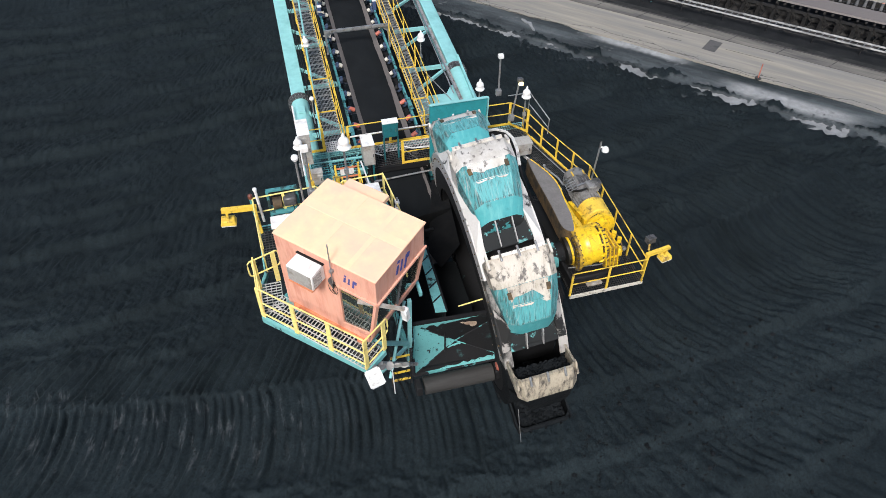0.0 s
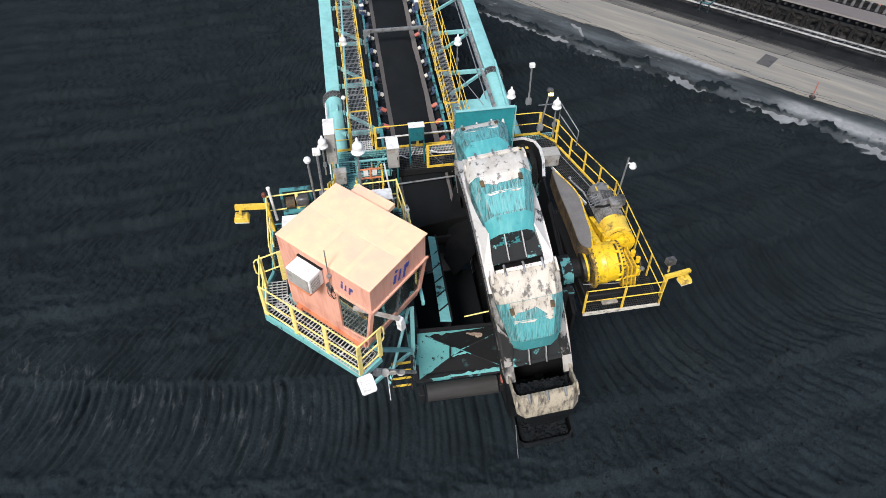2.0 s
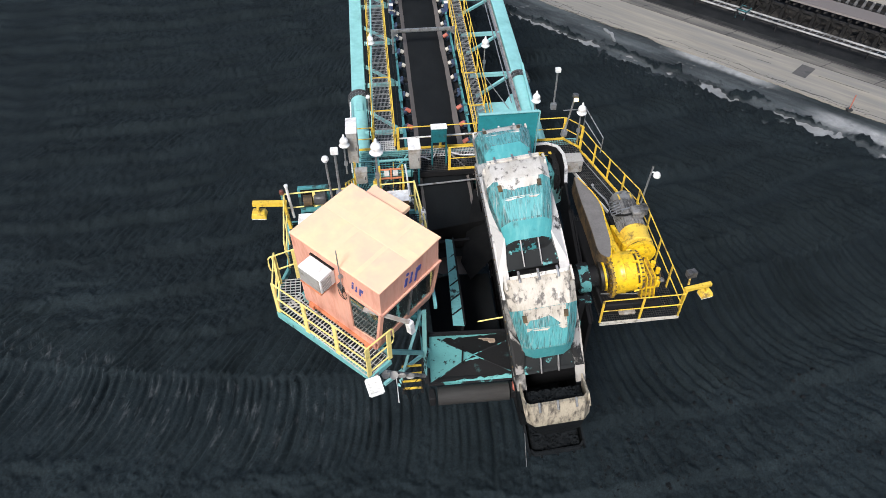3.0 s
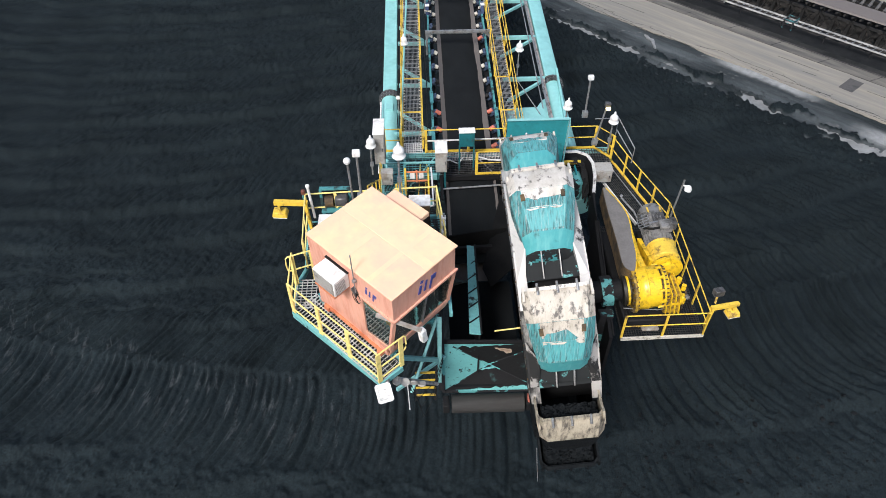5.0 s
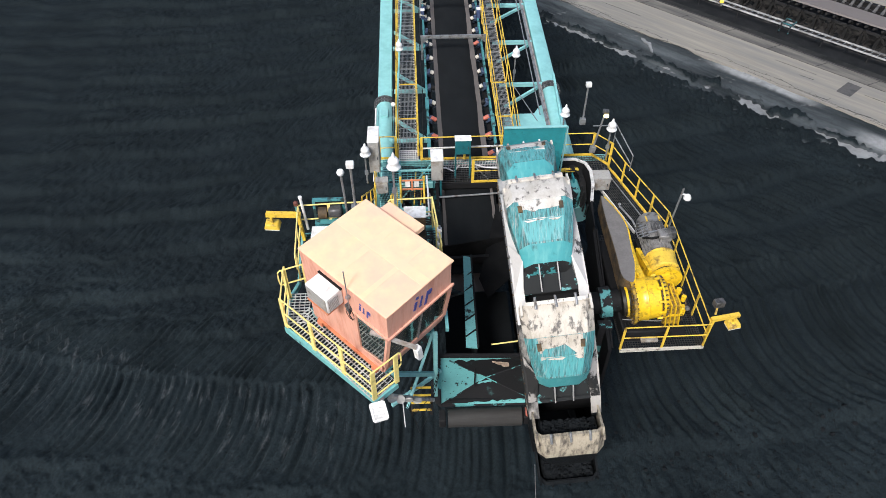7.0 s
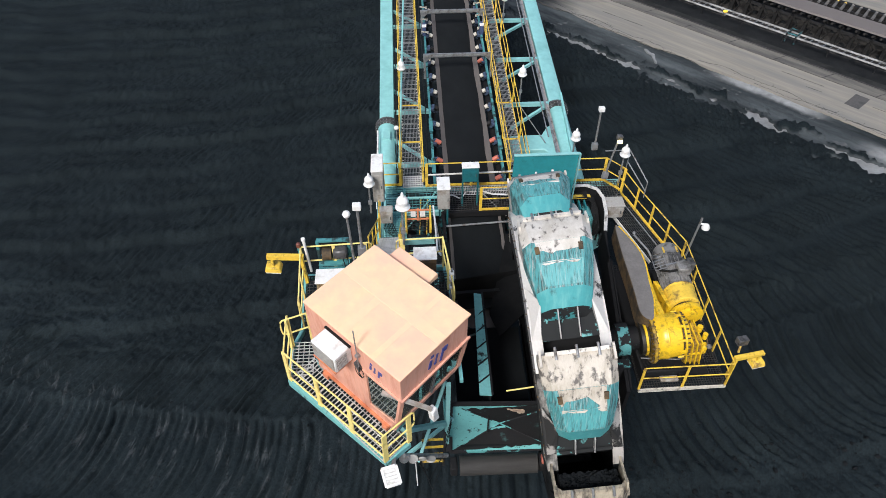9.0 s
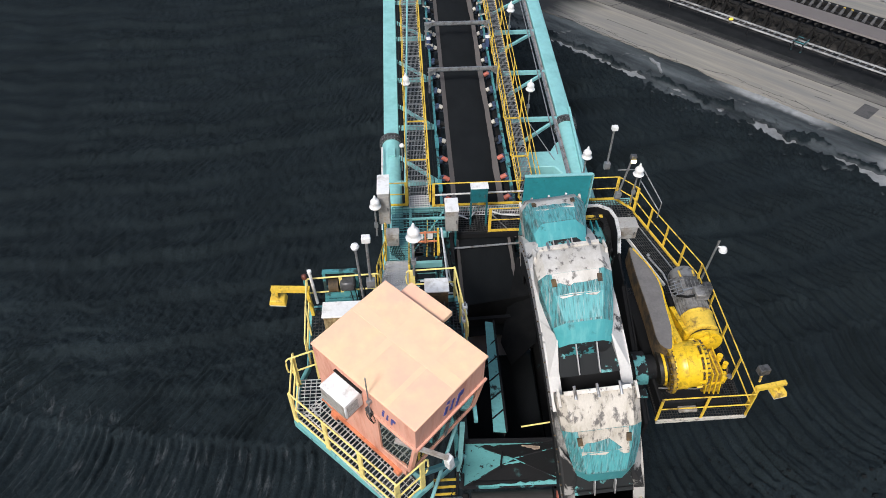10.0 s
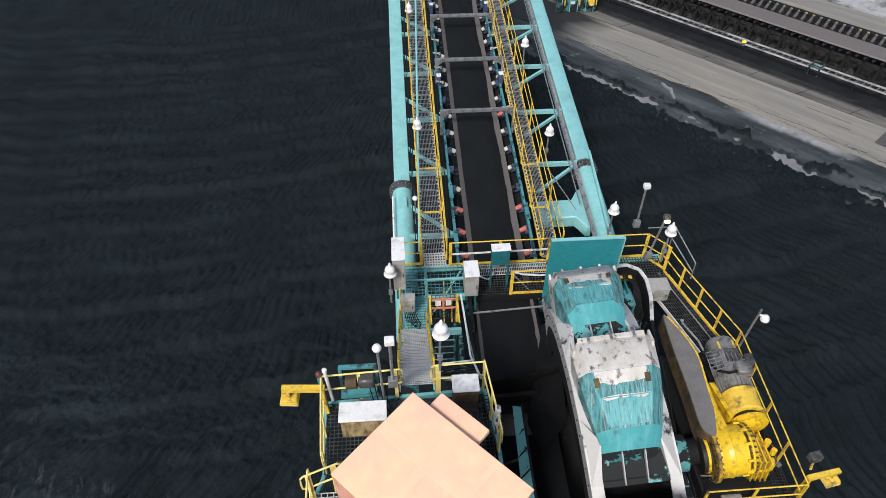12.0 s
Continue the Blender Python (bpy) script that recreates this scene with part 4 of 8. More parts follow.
# far part of the machine's own undercarriage beside the road
def UG(x, y, dz):
    return Vector((x - 0.3, y - 2.3, ROAD_Z + dz))


ug = thing("machine_undercarriage", UG(11.8, 39.5, 0), "teal and yellow travelling gear standing on the conveyor track", "travelling gear")
UR = Matrix.Rotation(-0.06, 3, 'Z')


def ub(x, y, z, size, spin=UR):
    return Shape().box(UG(x, y, z), size, spin)


part("bogie", ub(11.2, 38.3, 0.55, (3.0, 0.7, 1.0)), TEAL_DARK, ug, bevel=0.05)
part("frame", ub(11.2, 39.5, 1.6, (3.6, 1.6, 0.9)), TEAL_SOOTY, ug, bevel=0.05)
for k in range(5):
    part("stiffener", ub(9.95 + 0.62 * k, 37.92, 0.55, (0.06, 0.10, 0.96)), TEAL_SOOTY, ug)
part("drive_motor", Shape().tube([UG(12.1, 37.75, 1.0), UG(12.1, 37.35, 1.0)], 0.24, 16), YELLOW, ug, "yellow travel drive motor")
part("gear_box", ub(12.1, 37.85, 0.75, (0.55, 0.3, 0.6)), TEAL_DARK, ug, bevel=0.04)
for x in (10.15, 11.3, 12.6):
    part("guard_post", Shape().beam(UG(x, 37.9, 0.6), UG(x, 37.9, 1.9), 0.08, 0.08), YELLOW, ug)
for z in (1.45, 1.9):
    part("guard_rail", Shape().tube([UG(9.7, 37.9, z), UG(12.7, 37.9, z)], 0.035), YELLOW, ug)
part("skirt_plate", ub(9.75, 37.85, 0.45, (0.5, 0.06, 0.7)), TEAL_DARK, ug)
part("name_plate", ub(10.8, 37.93, 0.8, (0.3, 0.02, 0.2)), WHITE, ug)
part("hose", Shape().tube([UG(11.5, 37.85, 1.1), UG(11.7, 37.75, 0.5), UG(12.0, 37.7, 0.9)], 0.035), CABLE, ug)

# spilled coal and lumps heaped under the yard conveyor
rng = random.Random(17)
heap = Shape()
for k in range(420):
    p = rp(rng.uniform(S0, S1), rng.uniform(35.7, 41.8), ROAD_Z + 0.02)
    q = rng.uniform(0.08, 0.34)
    ring = [p + Vector((q * math.cos(a + 0.4 * k) * rng.uniform(0.7, 1.2), q * math.sin(a + 0.4 * k) * rng.uniform(0.7, 1.2), 0)) for a in (0, 1.05, 2.1, 3.14, 4.2, 5.25)]
    heap.add(ring + [p + Vector((0, 0, q * rng.uniform(0.5, 0.9)))], [(i, (i + 1) % 6, 6) for i in range(6)])
solid("spilled_coal", heap, COAL, "spilled black coal heaps under the yard conveyor", "coal", kind="stuff")
# dark upright sheet, one metre high, behind the far rollers
far_edge = thing("conveyor_far_sheet", rp(0, 41.9, ROAD_Z), "low dark upright sheet along the far side of the conveyor", "side wall")
part("sheet", Shape().beam(rp(S0, 42.0, ROAD_Z + 0.5), rp(S1, 42.0, ROAD_Z + 0.5), 0.06, 1.0), SOOT_STEEL, far_edge)
JOINT = material("dark_slab_joint", (0.028, 0.027, 0.026), 0.9, dirt=(0.13, 0.12, 0.11), amount=0.3, size=0.6, edge=0.1)
def joint(s0, n0, s1, n1, w, label):
    d = (rp(s1, n1, 0) - rp(s0, n0, 0)).normalized()
    side = Vector((-d.y, d.x, 0)) * w
    a, b = rp(s0, n0, ROAD_Z + 0.042), rp(s1, n1, ROAD_Z + 0.042)
    tagged(new("road_joint", Shape().slab([a - side, b - side, b + side, a + side], 0.02).mesh("road_joint", JOINT)), label, "road joint", kind="structure")


joint(-40, 32.2, 30, 32.2, 0.02, "long dark joint between concrete road slabs")
for i in range(17):
    joint(-32.1 + 3.4 * i, 32.22, -31.7 + 3.4 * i, 33.33, 0.032, "dark joint across the concrete road shoulder")
for s0, s1, n0 in ((-0.4, 2.4, 31.15), (-14.0, -10.5, 30.2), (5.6, 8.8, 30.9), (1.6, 2.6, 30.4)):
    joint(s0, n0, s1, n0 + 0.05, 0.012, "short dark scrape along the concrete road")
CRACK = material("dark_crack_filler", (0.03, 0.03, 0.03), 0.9)
for k, (s0, s1, n0) in enumerate(((-17, -5, 28.15), (-13, -7.5, 28.45), (-5.2, 4.2, 28.75), (-1.0, 7.0, 28.45), (3.4, 9.5, 28.65), (5.5, 16, 28.4), (-20, -12, 28.6))):
    c = Shape()
    n_ = int((s1 - s0) * 5)
    a, b = [], []
    wander = 0.0
    for i in range(n_ + 1):
        s_ = s0 + (s1 - s0) * i / n_
        wander = 0.9 * wander + rng.uniform(-0.07, 0.07)
        nn = n0 + 0.22 * math.sin(i * 0.21 + k) * math.sin(i * 0.09 + 2 * k) + wander
        w = rng.uniform(0.004, 0.022)
        a.append(rp(s_, nn + w, ROAD_Z + 0.036))
        b.append(rp(s_ + 0.01, nn - w, ROAD_Z + 0.036))
        if i % 6 == 2:
            joint(s_, nn, s_ + rng.uniform(-0.25, 0.25), nn + rng.choice((-1, 1)) * rng.uniform(0.15, 0.4), 0.006, "thin crack branching over the concrete road")
    tagged(new("road_crack", c.slab(a + b[::-1], 0.02).mesh("road_crack", CRACK)), "thin dark crack along the concrete road", "road crack", kind="structure")


# ---- handrails ----
def handrail(name, pts, label, mat=None, height=1.05, rails=(1.0, 0.52), post=1.4, kick=True, posts_flat=0.1, group="", ends=True, r=0.021, bent=0.0):
    """Posts, rails and a kick plate along base points; bent: how far the rails loop past the end posts."""
    mat = mat or YELLOW
    pts = [Vector(p) for p in pts]
    h = thing(name, pts[0], label, "handrail", group)
    for a, b in zip(pts, pts[1:]):
        d = b - a
        n = max(1, round(d.length / post))
        side = Vector((-d.y, d.x, 0)).normalized()
        for i in range(n + (1 if b is pts[-1] else 0)):
            if not ends and (i == 0 and a is pts[0] or i == n):
                continue
            p = a + d * (i / n)
            part("post", Shape().beam(p, p + Vector((0, 0, height)), 0.035, posts_flat, d.normalized()), mat, h)
        for k, f in enumerate(rails):
            o = Vector((0, 0, height * f))
            part(("top_rail", "mid_rail", "toe_rail")[k], Shape().tube([a + o, b + o], r, 8), mat, h)
        if kick:
            part("kick_plate", Shape().beam(a + Vector((0, 0, 0.06)), b + Vector((0, 0, 0.06)), 0.012, 0.11), mat, h)
    for p, q in ((pts[0], pts[1]), (pts[-1], pts[-2])) if bent else ():
        o = (p - q).normalized() * bent
        hi, lo = p + Vector((0, 0, height * rails[0])), p + Vector((0, 0, height * rails[1]))
        c = 0.35 * (hi - lo)
        part("rail_bend", Shape().tube([hi, hi + o * 0.6, hi + o * 0.92 - c * 0.3, hi + o - c, lo + o + c, lo + o * 0.92 + c * 0.3, lo + o * 0.6, lo], r, 8), mat, h)
    return h


# ---- boom: two girders with bracing ----
Y0, Y1 = 0.6, 34.0


def on(x, y, dz):
    return Vector((x, y, zd(y) + dz))


def girder(x0, x1, yf, name, label, ridge):
    g = thing(name, on((x0 + x1) / 2, yf, -1.0), label, "boom girder")
    xm, w = (x0 + x1) / 2, x1 - x0
    # box beam behind the flange, with a folded top
    prof = [(x0, -1.35), (x1, -1.35), (x1, -0.72), (x0 + w * 0.62, -0.6), (x0, -0.6)] if ridge else [(x0, -1.35), (x1, -1.35), (x1, -0.6), (x0, -0.6)]
    part("box_beam", Shape().prism([on(x, yf + 0.2, z) for x, z in prof], [on(x, Y1, z) for x, z in prof]), TEAL, g, bevel=0.02)
    part("round_beam", Shape().tube([on(xm, yf + 0.1, -1.0), on(xm, yf - 1.8, -1.0), on(xm, -0.6, -1.0)], 0.39, 24), TEAL, g, "round teal front section")
    m = Matrix.Translation(on(xm, yf, -1.0)) @ Vector((0, 0, 1)).rotation_difference(SLOPE).to_matrix().to_4x4()
    for dz in (-0.14, 0.06):
        part("flange", Shape().lathe([(0.39, 0), (0.50, 0), (0.50, 0.09), (0.39, 0.09)], m @ Matrix.Translation((0, 0, dz)), 28), MOTOR, g, "dark bolted flange ring")
    bolt = Shape()
    for k in range(20):
        a = 2 * math.pi * k / 20
        bolt.tube([m @ Vector((0.455 * math.cos(a), 0.455 * math.sin(a), -0.2)), m @ Vector((0.455 * math.cos(a), 0.455 * math.sin(a), 0.2))], 0.018, 6)
    part("bolts", bolt, GALV, g, kind="stuff")
    return g


gl_ = girder(-3.46, -2.86, 6.2, "boom_girder", "pale teal steel boom girder with a bolted round front section", False)
gr_ = girder(3.84, 4.52, 7.0, "boom_girder", "pale teal steel boom girder with a folded top edge", True)
part("web_beam", Shape().prism([on(4.10, 1.6, -1.3), on(4.18, 1.6, -1.3), on(4.18, 1.6, -0.42), on(4.10, 1.6, -0.42)], [on(4.36, 7.6, -1.3), on(4.46, 7.6, -1.3), on(4.46, 7.6, -0.5), on(4.36, 7.6, -0.5)]), TEAL, gr_, "flat teal plate edge")
part("head_block", Shape().prism([on(3.3, 0.6, -1.6), on(4.35, 0.6, -1.6), on(4.35, 3.0, -1.5), on(3.5, 3.0, -1.5)], [on(3.3, 0.6, -0.5), on(4.35, 0.6, -0.5), on(4.35, 3.0, -0.6), on(3.5, 3.0, -0.6)]), TEAL, gr_, bevel=0.03)
RACK = material("pale_cable_rack", (0.33, 0.30, 0.285), 0.6, dirt=(0.12, 0.10, 0.09), amount=0.35, size=0.4, edge=0.1)
part("cable_pipe", Shape().tube([on(3.62, 2.2, -0.5), on(3.62, Y1, -0.5)], 0.05, 8), GALV, gr_)
part("cable_rack", Shape().beam(on(3.72, 2.2, -0.62), on(3.72, Y1, -0.62), 0.10, 0.1), RACK, gr_)
part("cable_pipe", Shape().tube([on(-3.52, 1.0, -0.5), on(-3.52, 5.4, -0.5)], 0.035, 8), WHITE, gl_, "white cable pipe")
part("lug", Shape().box(on(-3.16, 5.2, -0.58), (0.3, 0.5, 0.08)), TEAL, gl_)
# wide knee plate and bracing between the right walkway and its girder
br = thing("boom_bracing", on(2.8, 4.6, -0.6), "teal diagonal bracing between walkway and girder", "bracing")
part("knee_plate", Shape().slab([on(1.9, 4.1, -0.62), on(3.2, 4.1, -0.62), on(3.5, 3.6, -0.62), on(3.7, 3.6, -0.62), on(3.7, 5.6, -0.62), on(3.5, 5.5, -0.62), on(3.2, 5.0, -0.62), on(1.9, 5.0, -0.62)], 0.5), TEAL, br, bevel=0.03)
y = 7.0
while y < 33:
    part("cross_strut", Shape().beam(on(1.9, y, -0.62), on(3.8, y, -0.62), 0.14, 0.16), TEAL, br)
    part("diagonal", Shape().beam(on(2.0, y - 1.5, -0.66), on(3.7, y - 0.1, -0.66), 0.11, 0.12), TEAL, br)
    y += 3.3
y = 3.6
while y < 33:
    part("cross_strut", Shape().beam(on(-3.0, y, -0.75), on(-1.2, y, -0.75), 0.14, 0.16), TEAL, br)
    part("diagonal", Shape().beam(on(-2.9, y + 1.6, -0.8), on(-1.4, y + 0.1, -0.8), 0.11, 0.12), TEAL, br)
    y += 3.3
tie = thing("steel_tie_rod", on(2.6, 4.6, 0), "thin pale steel tie rods beside the boom walkway", "tie rod")
part("rod", Shape().tube([on(3.3, 4.2, -0.1), on(3.25, Y1, 0.3)], 0.025), GALV, tie)
part("rod", Shape().tube([on(2.45, 6.3, -0.2), on(3.25, 4.4, -0.55)], 0.02), GALV, tie)
ht = thing("hoist_tie", on(-2.3, 2.4, 0), "long thin pale teal stay running above the walkway", "stay")
part("stay", Shape().tube([on(-2.66, 2.0, 0.2), on(-2.1, 18.0, 1.6), on(-1.7, Y1, 3.2)], 0.042), TEAL, ht)

# ---- belt conveyor on the boom ----
belt = thing("boom_conveyor", on(0, 0, -0.6), "troughed rubber conveyor belt carrying fine coal along the boom", "conveyor belt")
BY0, BY1 = -4.3, 34.0


def strip(rows, y0, y1, n=30):
    """A sheet through cross-sections of (x, dz) from y0 to y1."""
    s = Shape()
    k = len(rows)
    for i in range(n + 1):
        y = y0 + (y1 - y0) * i / n
        s.v += [tuple(on(x, y, dz)) for x, dz in rows]
    for i in range(n):
        for j in range(k - 1):
            a = i * k + j
            s.f.append((a, a + 1, a + k + 1, a + k))
    return s


part("belt_sheet", strip([(-0.96, -0.32), (-0.80, -0.40), (-0.45, -0.62), (0.45, -0.62), (0.80, -0.40), (0.96, -0.32), (0.95, -0.345), (0.79, -0.43), (0.45, -0.65), (-0.45, -0.65), (-0.79, -0.43), (-0.95, -0.345), (-0.96, -0.32)], BY0, BY1), BELT_EDGE, belt, "dusty grey-brown belt edges")
rng = random.Random(12)
load = Shape()
cols, n = 9, 170
for i in range(n + 1):
    y = BY0 + 0.5 + (BY1 - BY0 - 0.5) * i / n
    wl_, wr_ = 0.83 + 0.02 * math.sin(y * 1.3) + 0.012 * math.sin(y * 3.1), 0.80 + 0.05 * math.sin(y * 0.9 + 2) + 0.022 * math.sin(y * 2.7) + 0.012 * math.sin(y * 6.1)
    for j in range(cols):
        u = -1 + 2 * j / (cols - 1)
        x = u * (wl_ if u < 0 else wr_)
        if y < 1.0:
            x *= 1.28
        dz = -0.405 + 0.11 * (1 - u * u) + (rng.uniform(-0.012, 0.012) if abs(u) < 1 else 0) - (0.03 if abs(u) == 1 else 0)
        load.v.append(tuple(on(x, y, dz)))
for i in range(n):
    for j in range(cols - 1):
        a = i * cols + j
        load.f.append((a, a + 1, a + cols + 1, a + cols))
solid("coal_load", load, BELT_COAL, "fine black coal heaped along the boom conveyor belt", "coal", kind="stuff")
for sx in (-1, 1):
    part("stringer", Shape().beam(on(1.34 * sx, 1.8, -0.42), on(1.34 * sx, BY1, -0.42), 0.09, 0.2), TEAL_MID, belt)
    part("skirt_channel", Shape().beam(on(1.22 * sx, 1.8, -0.75), on(1.22 * sx, BY1, -0.75), 0.2, 0.06), BLACK_STEEL, belt)
BLUE_STEEL = material("dusty_blue_frame_paint", (0.055, 0.085, 0.15), 0.55, dirt=(0.015, 0.017, 0.02), amount=0.4, size=0.3, edge=0.08)
wing = Shape().tube([(0.62, 0, -0.65), (1.06, 0, -0.38)], 0.08, 12).mesh("idler_roller", STEEL_DARK)
cap_w = Shape().tube([(1.0, 0, -0.40), (1.12, 0, -0.325)], 0.09, 12).mesh("roller_end", ROLLER_PALE)
cap_d = Shape().tube([(1.0, 0, -0.40), (1.12, 0, -0.325)], 0.09, 12).mesh("roller_end", STEEL_DARK)
cap_q = Shape().tube([(1.0, 0, -0.40), (1.21, 0, -0.27)], 0.092, 12).mesh("roller_end", ROLLER_ORANGE)
brk = Shape().prism([(1.12, -0.03, -0.62), (1.3, -0.03, -0.5), (1.24, -0.03, -0.2), (1.14, -0.03, -0.2)], [(1.12, 0.03, -0.62), (1.3, 0.03, -0.5), (1.24, 0.03, -0.2), (1.14, 0.03, -0.2)]).beam((0.2, 0, -0.72), (1.3, 0, -0.5), 0.06, 0.06).box((1.22, 0.0, -0.36), (0.13, 0.34, 0.10)).mesh("idler_bracket", BLUE_STEEL)
arm_w = Shape().beam((1.2, 0.16, -0.12), (1.5, 0.16, -0.08), 0.05, 0.05).box((1.2, 0.16, -0.14), (0.07, 0.08, 0.10)).mesh("conduit_arm", ROLLER_PALE)
ROT_SLOPE = math.atan(0.09)
for i in range(30):
    y = 2.24 + 1.09 * i
    for sx in (1, -1):
        m = Matrix.Translation(on(0, y, 0)) @ Matrix.Rotation(0 if sx > 0 else math.pi, 4, 'Z')
        o = part("idler_roller", wing, None, belt)
        o.matrix_basis = m
        part("roller_end", cap_q if i in (0, 1, 2) or (i == 7 and sx > 0) else (cap_w if (i * 7 + (3 if sx > 0 else 0)) % 4 else cap_d), None, o)
        part("idler_bracket", brk, None, o)
        if i > 6 and i % 6 != 2:
            part("conduit_arm", arm_w, None, o)
for sx in (-1, 1):
    for yy in (3.7,) if sx > 0 else (2.5, 4.9):
        part("stringer_plate", Shape().slab([on(1.27 * sx, yy, -0.2), on(1.42 * sx, yy, -0.2), on(1.42 * sx, yy + 0.8, -0.2), on(1.27 * sx, yy + 0.8, -0.2)], 0.03), TEAL_MID, belt, "teal stringer plate")
for sx in (-1, 1):
    for yy in (12.2, 18.1, 24.0):
        jb = thing("junction_box", on(1.36 * sx, yy, -0.4), "small white-topped blue junction box on the conveyor frame", "junction box", "junction boxes")
        part("body", Shape().box(on(1.36 * sx, yy, -0.14), (0.16, 0.55, 0.42)), BLUE_GREY, jb, bevel=0.01)
        part("lid", Shape().box(on(1.36 * sx, yy - 0.1, 0.09), (0.2, 0.24, 0.03)), WHITE, jb)
# gantry frames over the belt
gant = thing("belt_gantry", Matrix(), "grey galvanised channel frame spanning the conveyor belt", "gantry frame", "belt gantries")
part("cross_channel", Shape().beam((-1.52, 0, 0.62), (1.5, 0, 0.62), 0.09, 0.12).beam((-1.52, 0.045, 0.58), (1.5, 0.045, 0.58), 0.012, 0.2), GALV, gant)
for sx in (-1, 1):
    part("leg", Shape().beam((1.46 * sx, 0, -0.5), (1.46 * sx, 0, 0.6), 0.09, 0.09), GALV, gant)
    part("gusset", Shape().prism([(1.42 * sx, 0.05, 0.6), (1.42 * sx, 0.05, 0.25), (1.02 * sx, 0.05, 0.6)], [(1.42 * sx, 0.065, 0.6), (1.42 * sx, 0.065, 0.25), (1.02 * sx, 0.065, 0.6)]), GALV, gant)
gant.matrix_basis = Matrix.Translation(on(0, 8.88, 0))
for yy in (12.42, 15.96, 19.5, 23.04):
    copy_thing(gant, Matrix.Translation(on(0, yy, 0)))


# ---- boom walkways ----
def walkway(x0, x1, ya, yb, label):
    w = thing("walkway", on((x0 + x1) / 2, ya, 0), label, "walkway", "boom walkways")
    n = round((yb - ya) / 1.15)
    L = (yb - ya) / n
    dz = 0.09 * L
    me = Shape().grate((x0 + 0.04, 0.03, 0), (x1 - x0 - 0.08, 0, 0), (0, L - 0.06, dz * (L - 0.06) / L), 0.055, 0.28, 0.014, 0.03).mesh("grating_panel", GRATE_WALK)
    fr = Shape().beam((x0 + 0.02, 0.02, -0.01), (x1 - 0.02, 0.02, -0.01), 0.05, 0.05).mesh("panel_frame", GALV)
    fy = Shape().beam((x0 + 0.02, 0.02, 0.0), (x1 - 0.02, 0.02, 0.0), 0.05, 0.05).mesh("panel_frame", YELLOW)
    clip = Shape()
    for k in range(6):
        for x in (x0 + 0.05, x1 - 0.05):
            clip.box((x, L * (k + 0.5) / 6, dz * (k + 0.5) / 6 + 0.025), (0.045, 0.05, 0.02))
    cme = clip.mesh("grating_clip", ROLLER_PALE)
    for i in range(n):
        o = part("grating_panel", me, None, w)
        o.location = on(0, ya + L * i, 0)
        if i % 2 == 0:
            part("panel_frame", fy if i in (2, 4) else fr, None, o)
        part("grating_clip", cme, None, o, kind="stuff")
    for x in (x0, x1):
        part("edge_angle", Shape().beam(on(x, ya, 0.02), on(x, yb, 0.02), 0.03, 0.08), YELLOW, w)
    return w


walkway(-2.56, -1.80, 1.7, 33.8, "open steel grating walkway with yellow edges along the boom")
walkway(1.47, 2.08, 1.7, 33.8, "narrow open steel grating walkway with yellow edges along the boom")
HR = "yellow tube handrail with flat posts along the boom walkway"
handrail("handrail", [on(-2.60, 1.8, 0), on(-2.60, 33.8, 0)], HR, post=2.3, kick=False, group="boom handrails", r=0.017)
handrail("handrail", [on(-1.76, 1.8, 0), on(-1.76, 33.8, 0)], HR, post=2.3, kick=False, group="boom handrails", r=0.017)
handrail("handrail", [on(1.43, 1.8, 0), on(1.43, 33.8, 0)], HR, post=2.3, kick=False, group="boom handrails", r=0.017)
handrail("handrail", [on(2.12, 1.8, 0), on(2.12, 33.8, 0)], HR, post=2.3, kick=False, group="boom handrails", r=0.017)
cc = thing("cable_bundle", on(-2.75, 1.5, 0), "thin dark cables strung along the walkway edge", "cable")
for k, (x, dz) in enumerate(((-2.72, 0.05), (-2.78, -0.05), (-1.55, -0.1), (2.3, -0.05))):
    part("cable", Shape().tube([on(x + 0.03 * math.sin(i * 1.7 + k), 1.6 + i * 1.3, dz + 0.02 * math.sin(i + k)) for i in range(25)], 0.016, 6), CABLE, cc)

# ---- head platform across the boom ----
head = thing("head_platform", on(0, 0, 0), "teal grating platform across the boom head", "platform")


def deckpanel(x0, x1, ya, yb, mat, pu=0.1, pv=0.1, name="grating_panel"):
    part(name, Shape().grate(on(x0, ya, 0), (x1 - x0, 0, 0), (0, yb - ya, 0.09 * (yb - ya)), pu, pv, 0.013, 0.03), mat, head)


deckpanel(-3.25, -2.52, -1.0, 0.3, TEAL_GRATE)
deckpanel(-3.15, -2.52, 0.3, 1.55, TEAL_GRATE, 0.12, 0.12)
deckpanel(-2.48, -1.15, 0.35, 1.55, TEAL_GRATE, 0.13, 0.13)
deckpanel(-2.48, -1.5, -0.6, 0.3, GRATE, 0.13, 0.13)
deckpanel(-1.15, 1.6, 0.25, 1.5, GRATE, 0.1, 0.1)
deckpanel(3.45, 5.4, 0.5, 1.5, GRATE, 0.1, 0.1)
part("hinged_flap", Shape().grate(on(-2.52, 1.5, 0.02), (0.72, 0, 0), (0, 0.55, 0.06), 0.09, 0.11, 0.035, 0.02), GRATE_LIGHT, head, "pale slotted hinge flap")
for a, b in (((-3.3, 1.55), (1.65, 1.55)), ((-3.3, 0.28), (-1.1, 0.32)), ((3.3, 1.55), (5.5, 1.55)), ((-3.3, -1.0), (-1.5, -1.0))):
    part("cross_beam", Shape().beam(on(*a, -0.14), on(*b, -0.14), 0.12, 0.22), TEAL, head)
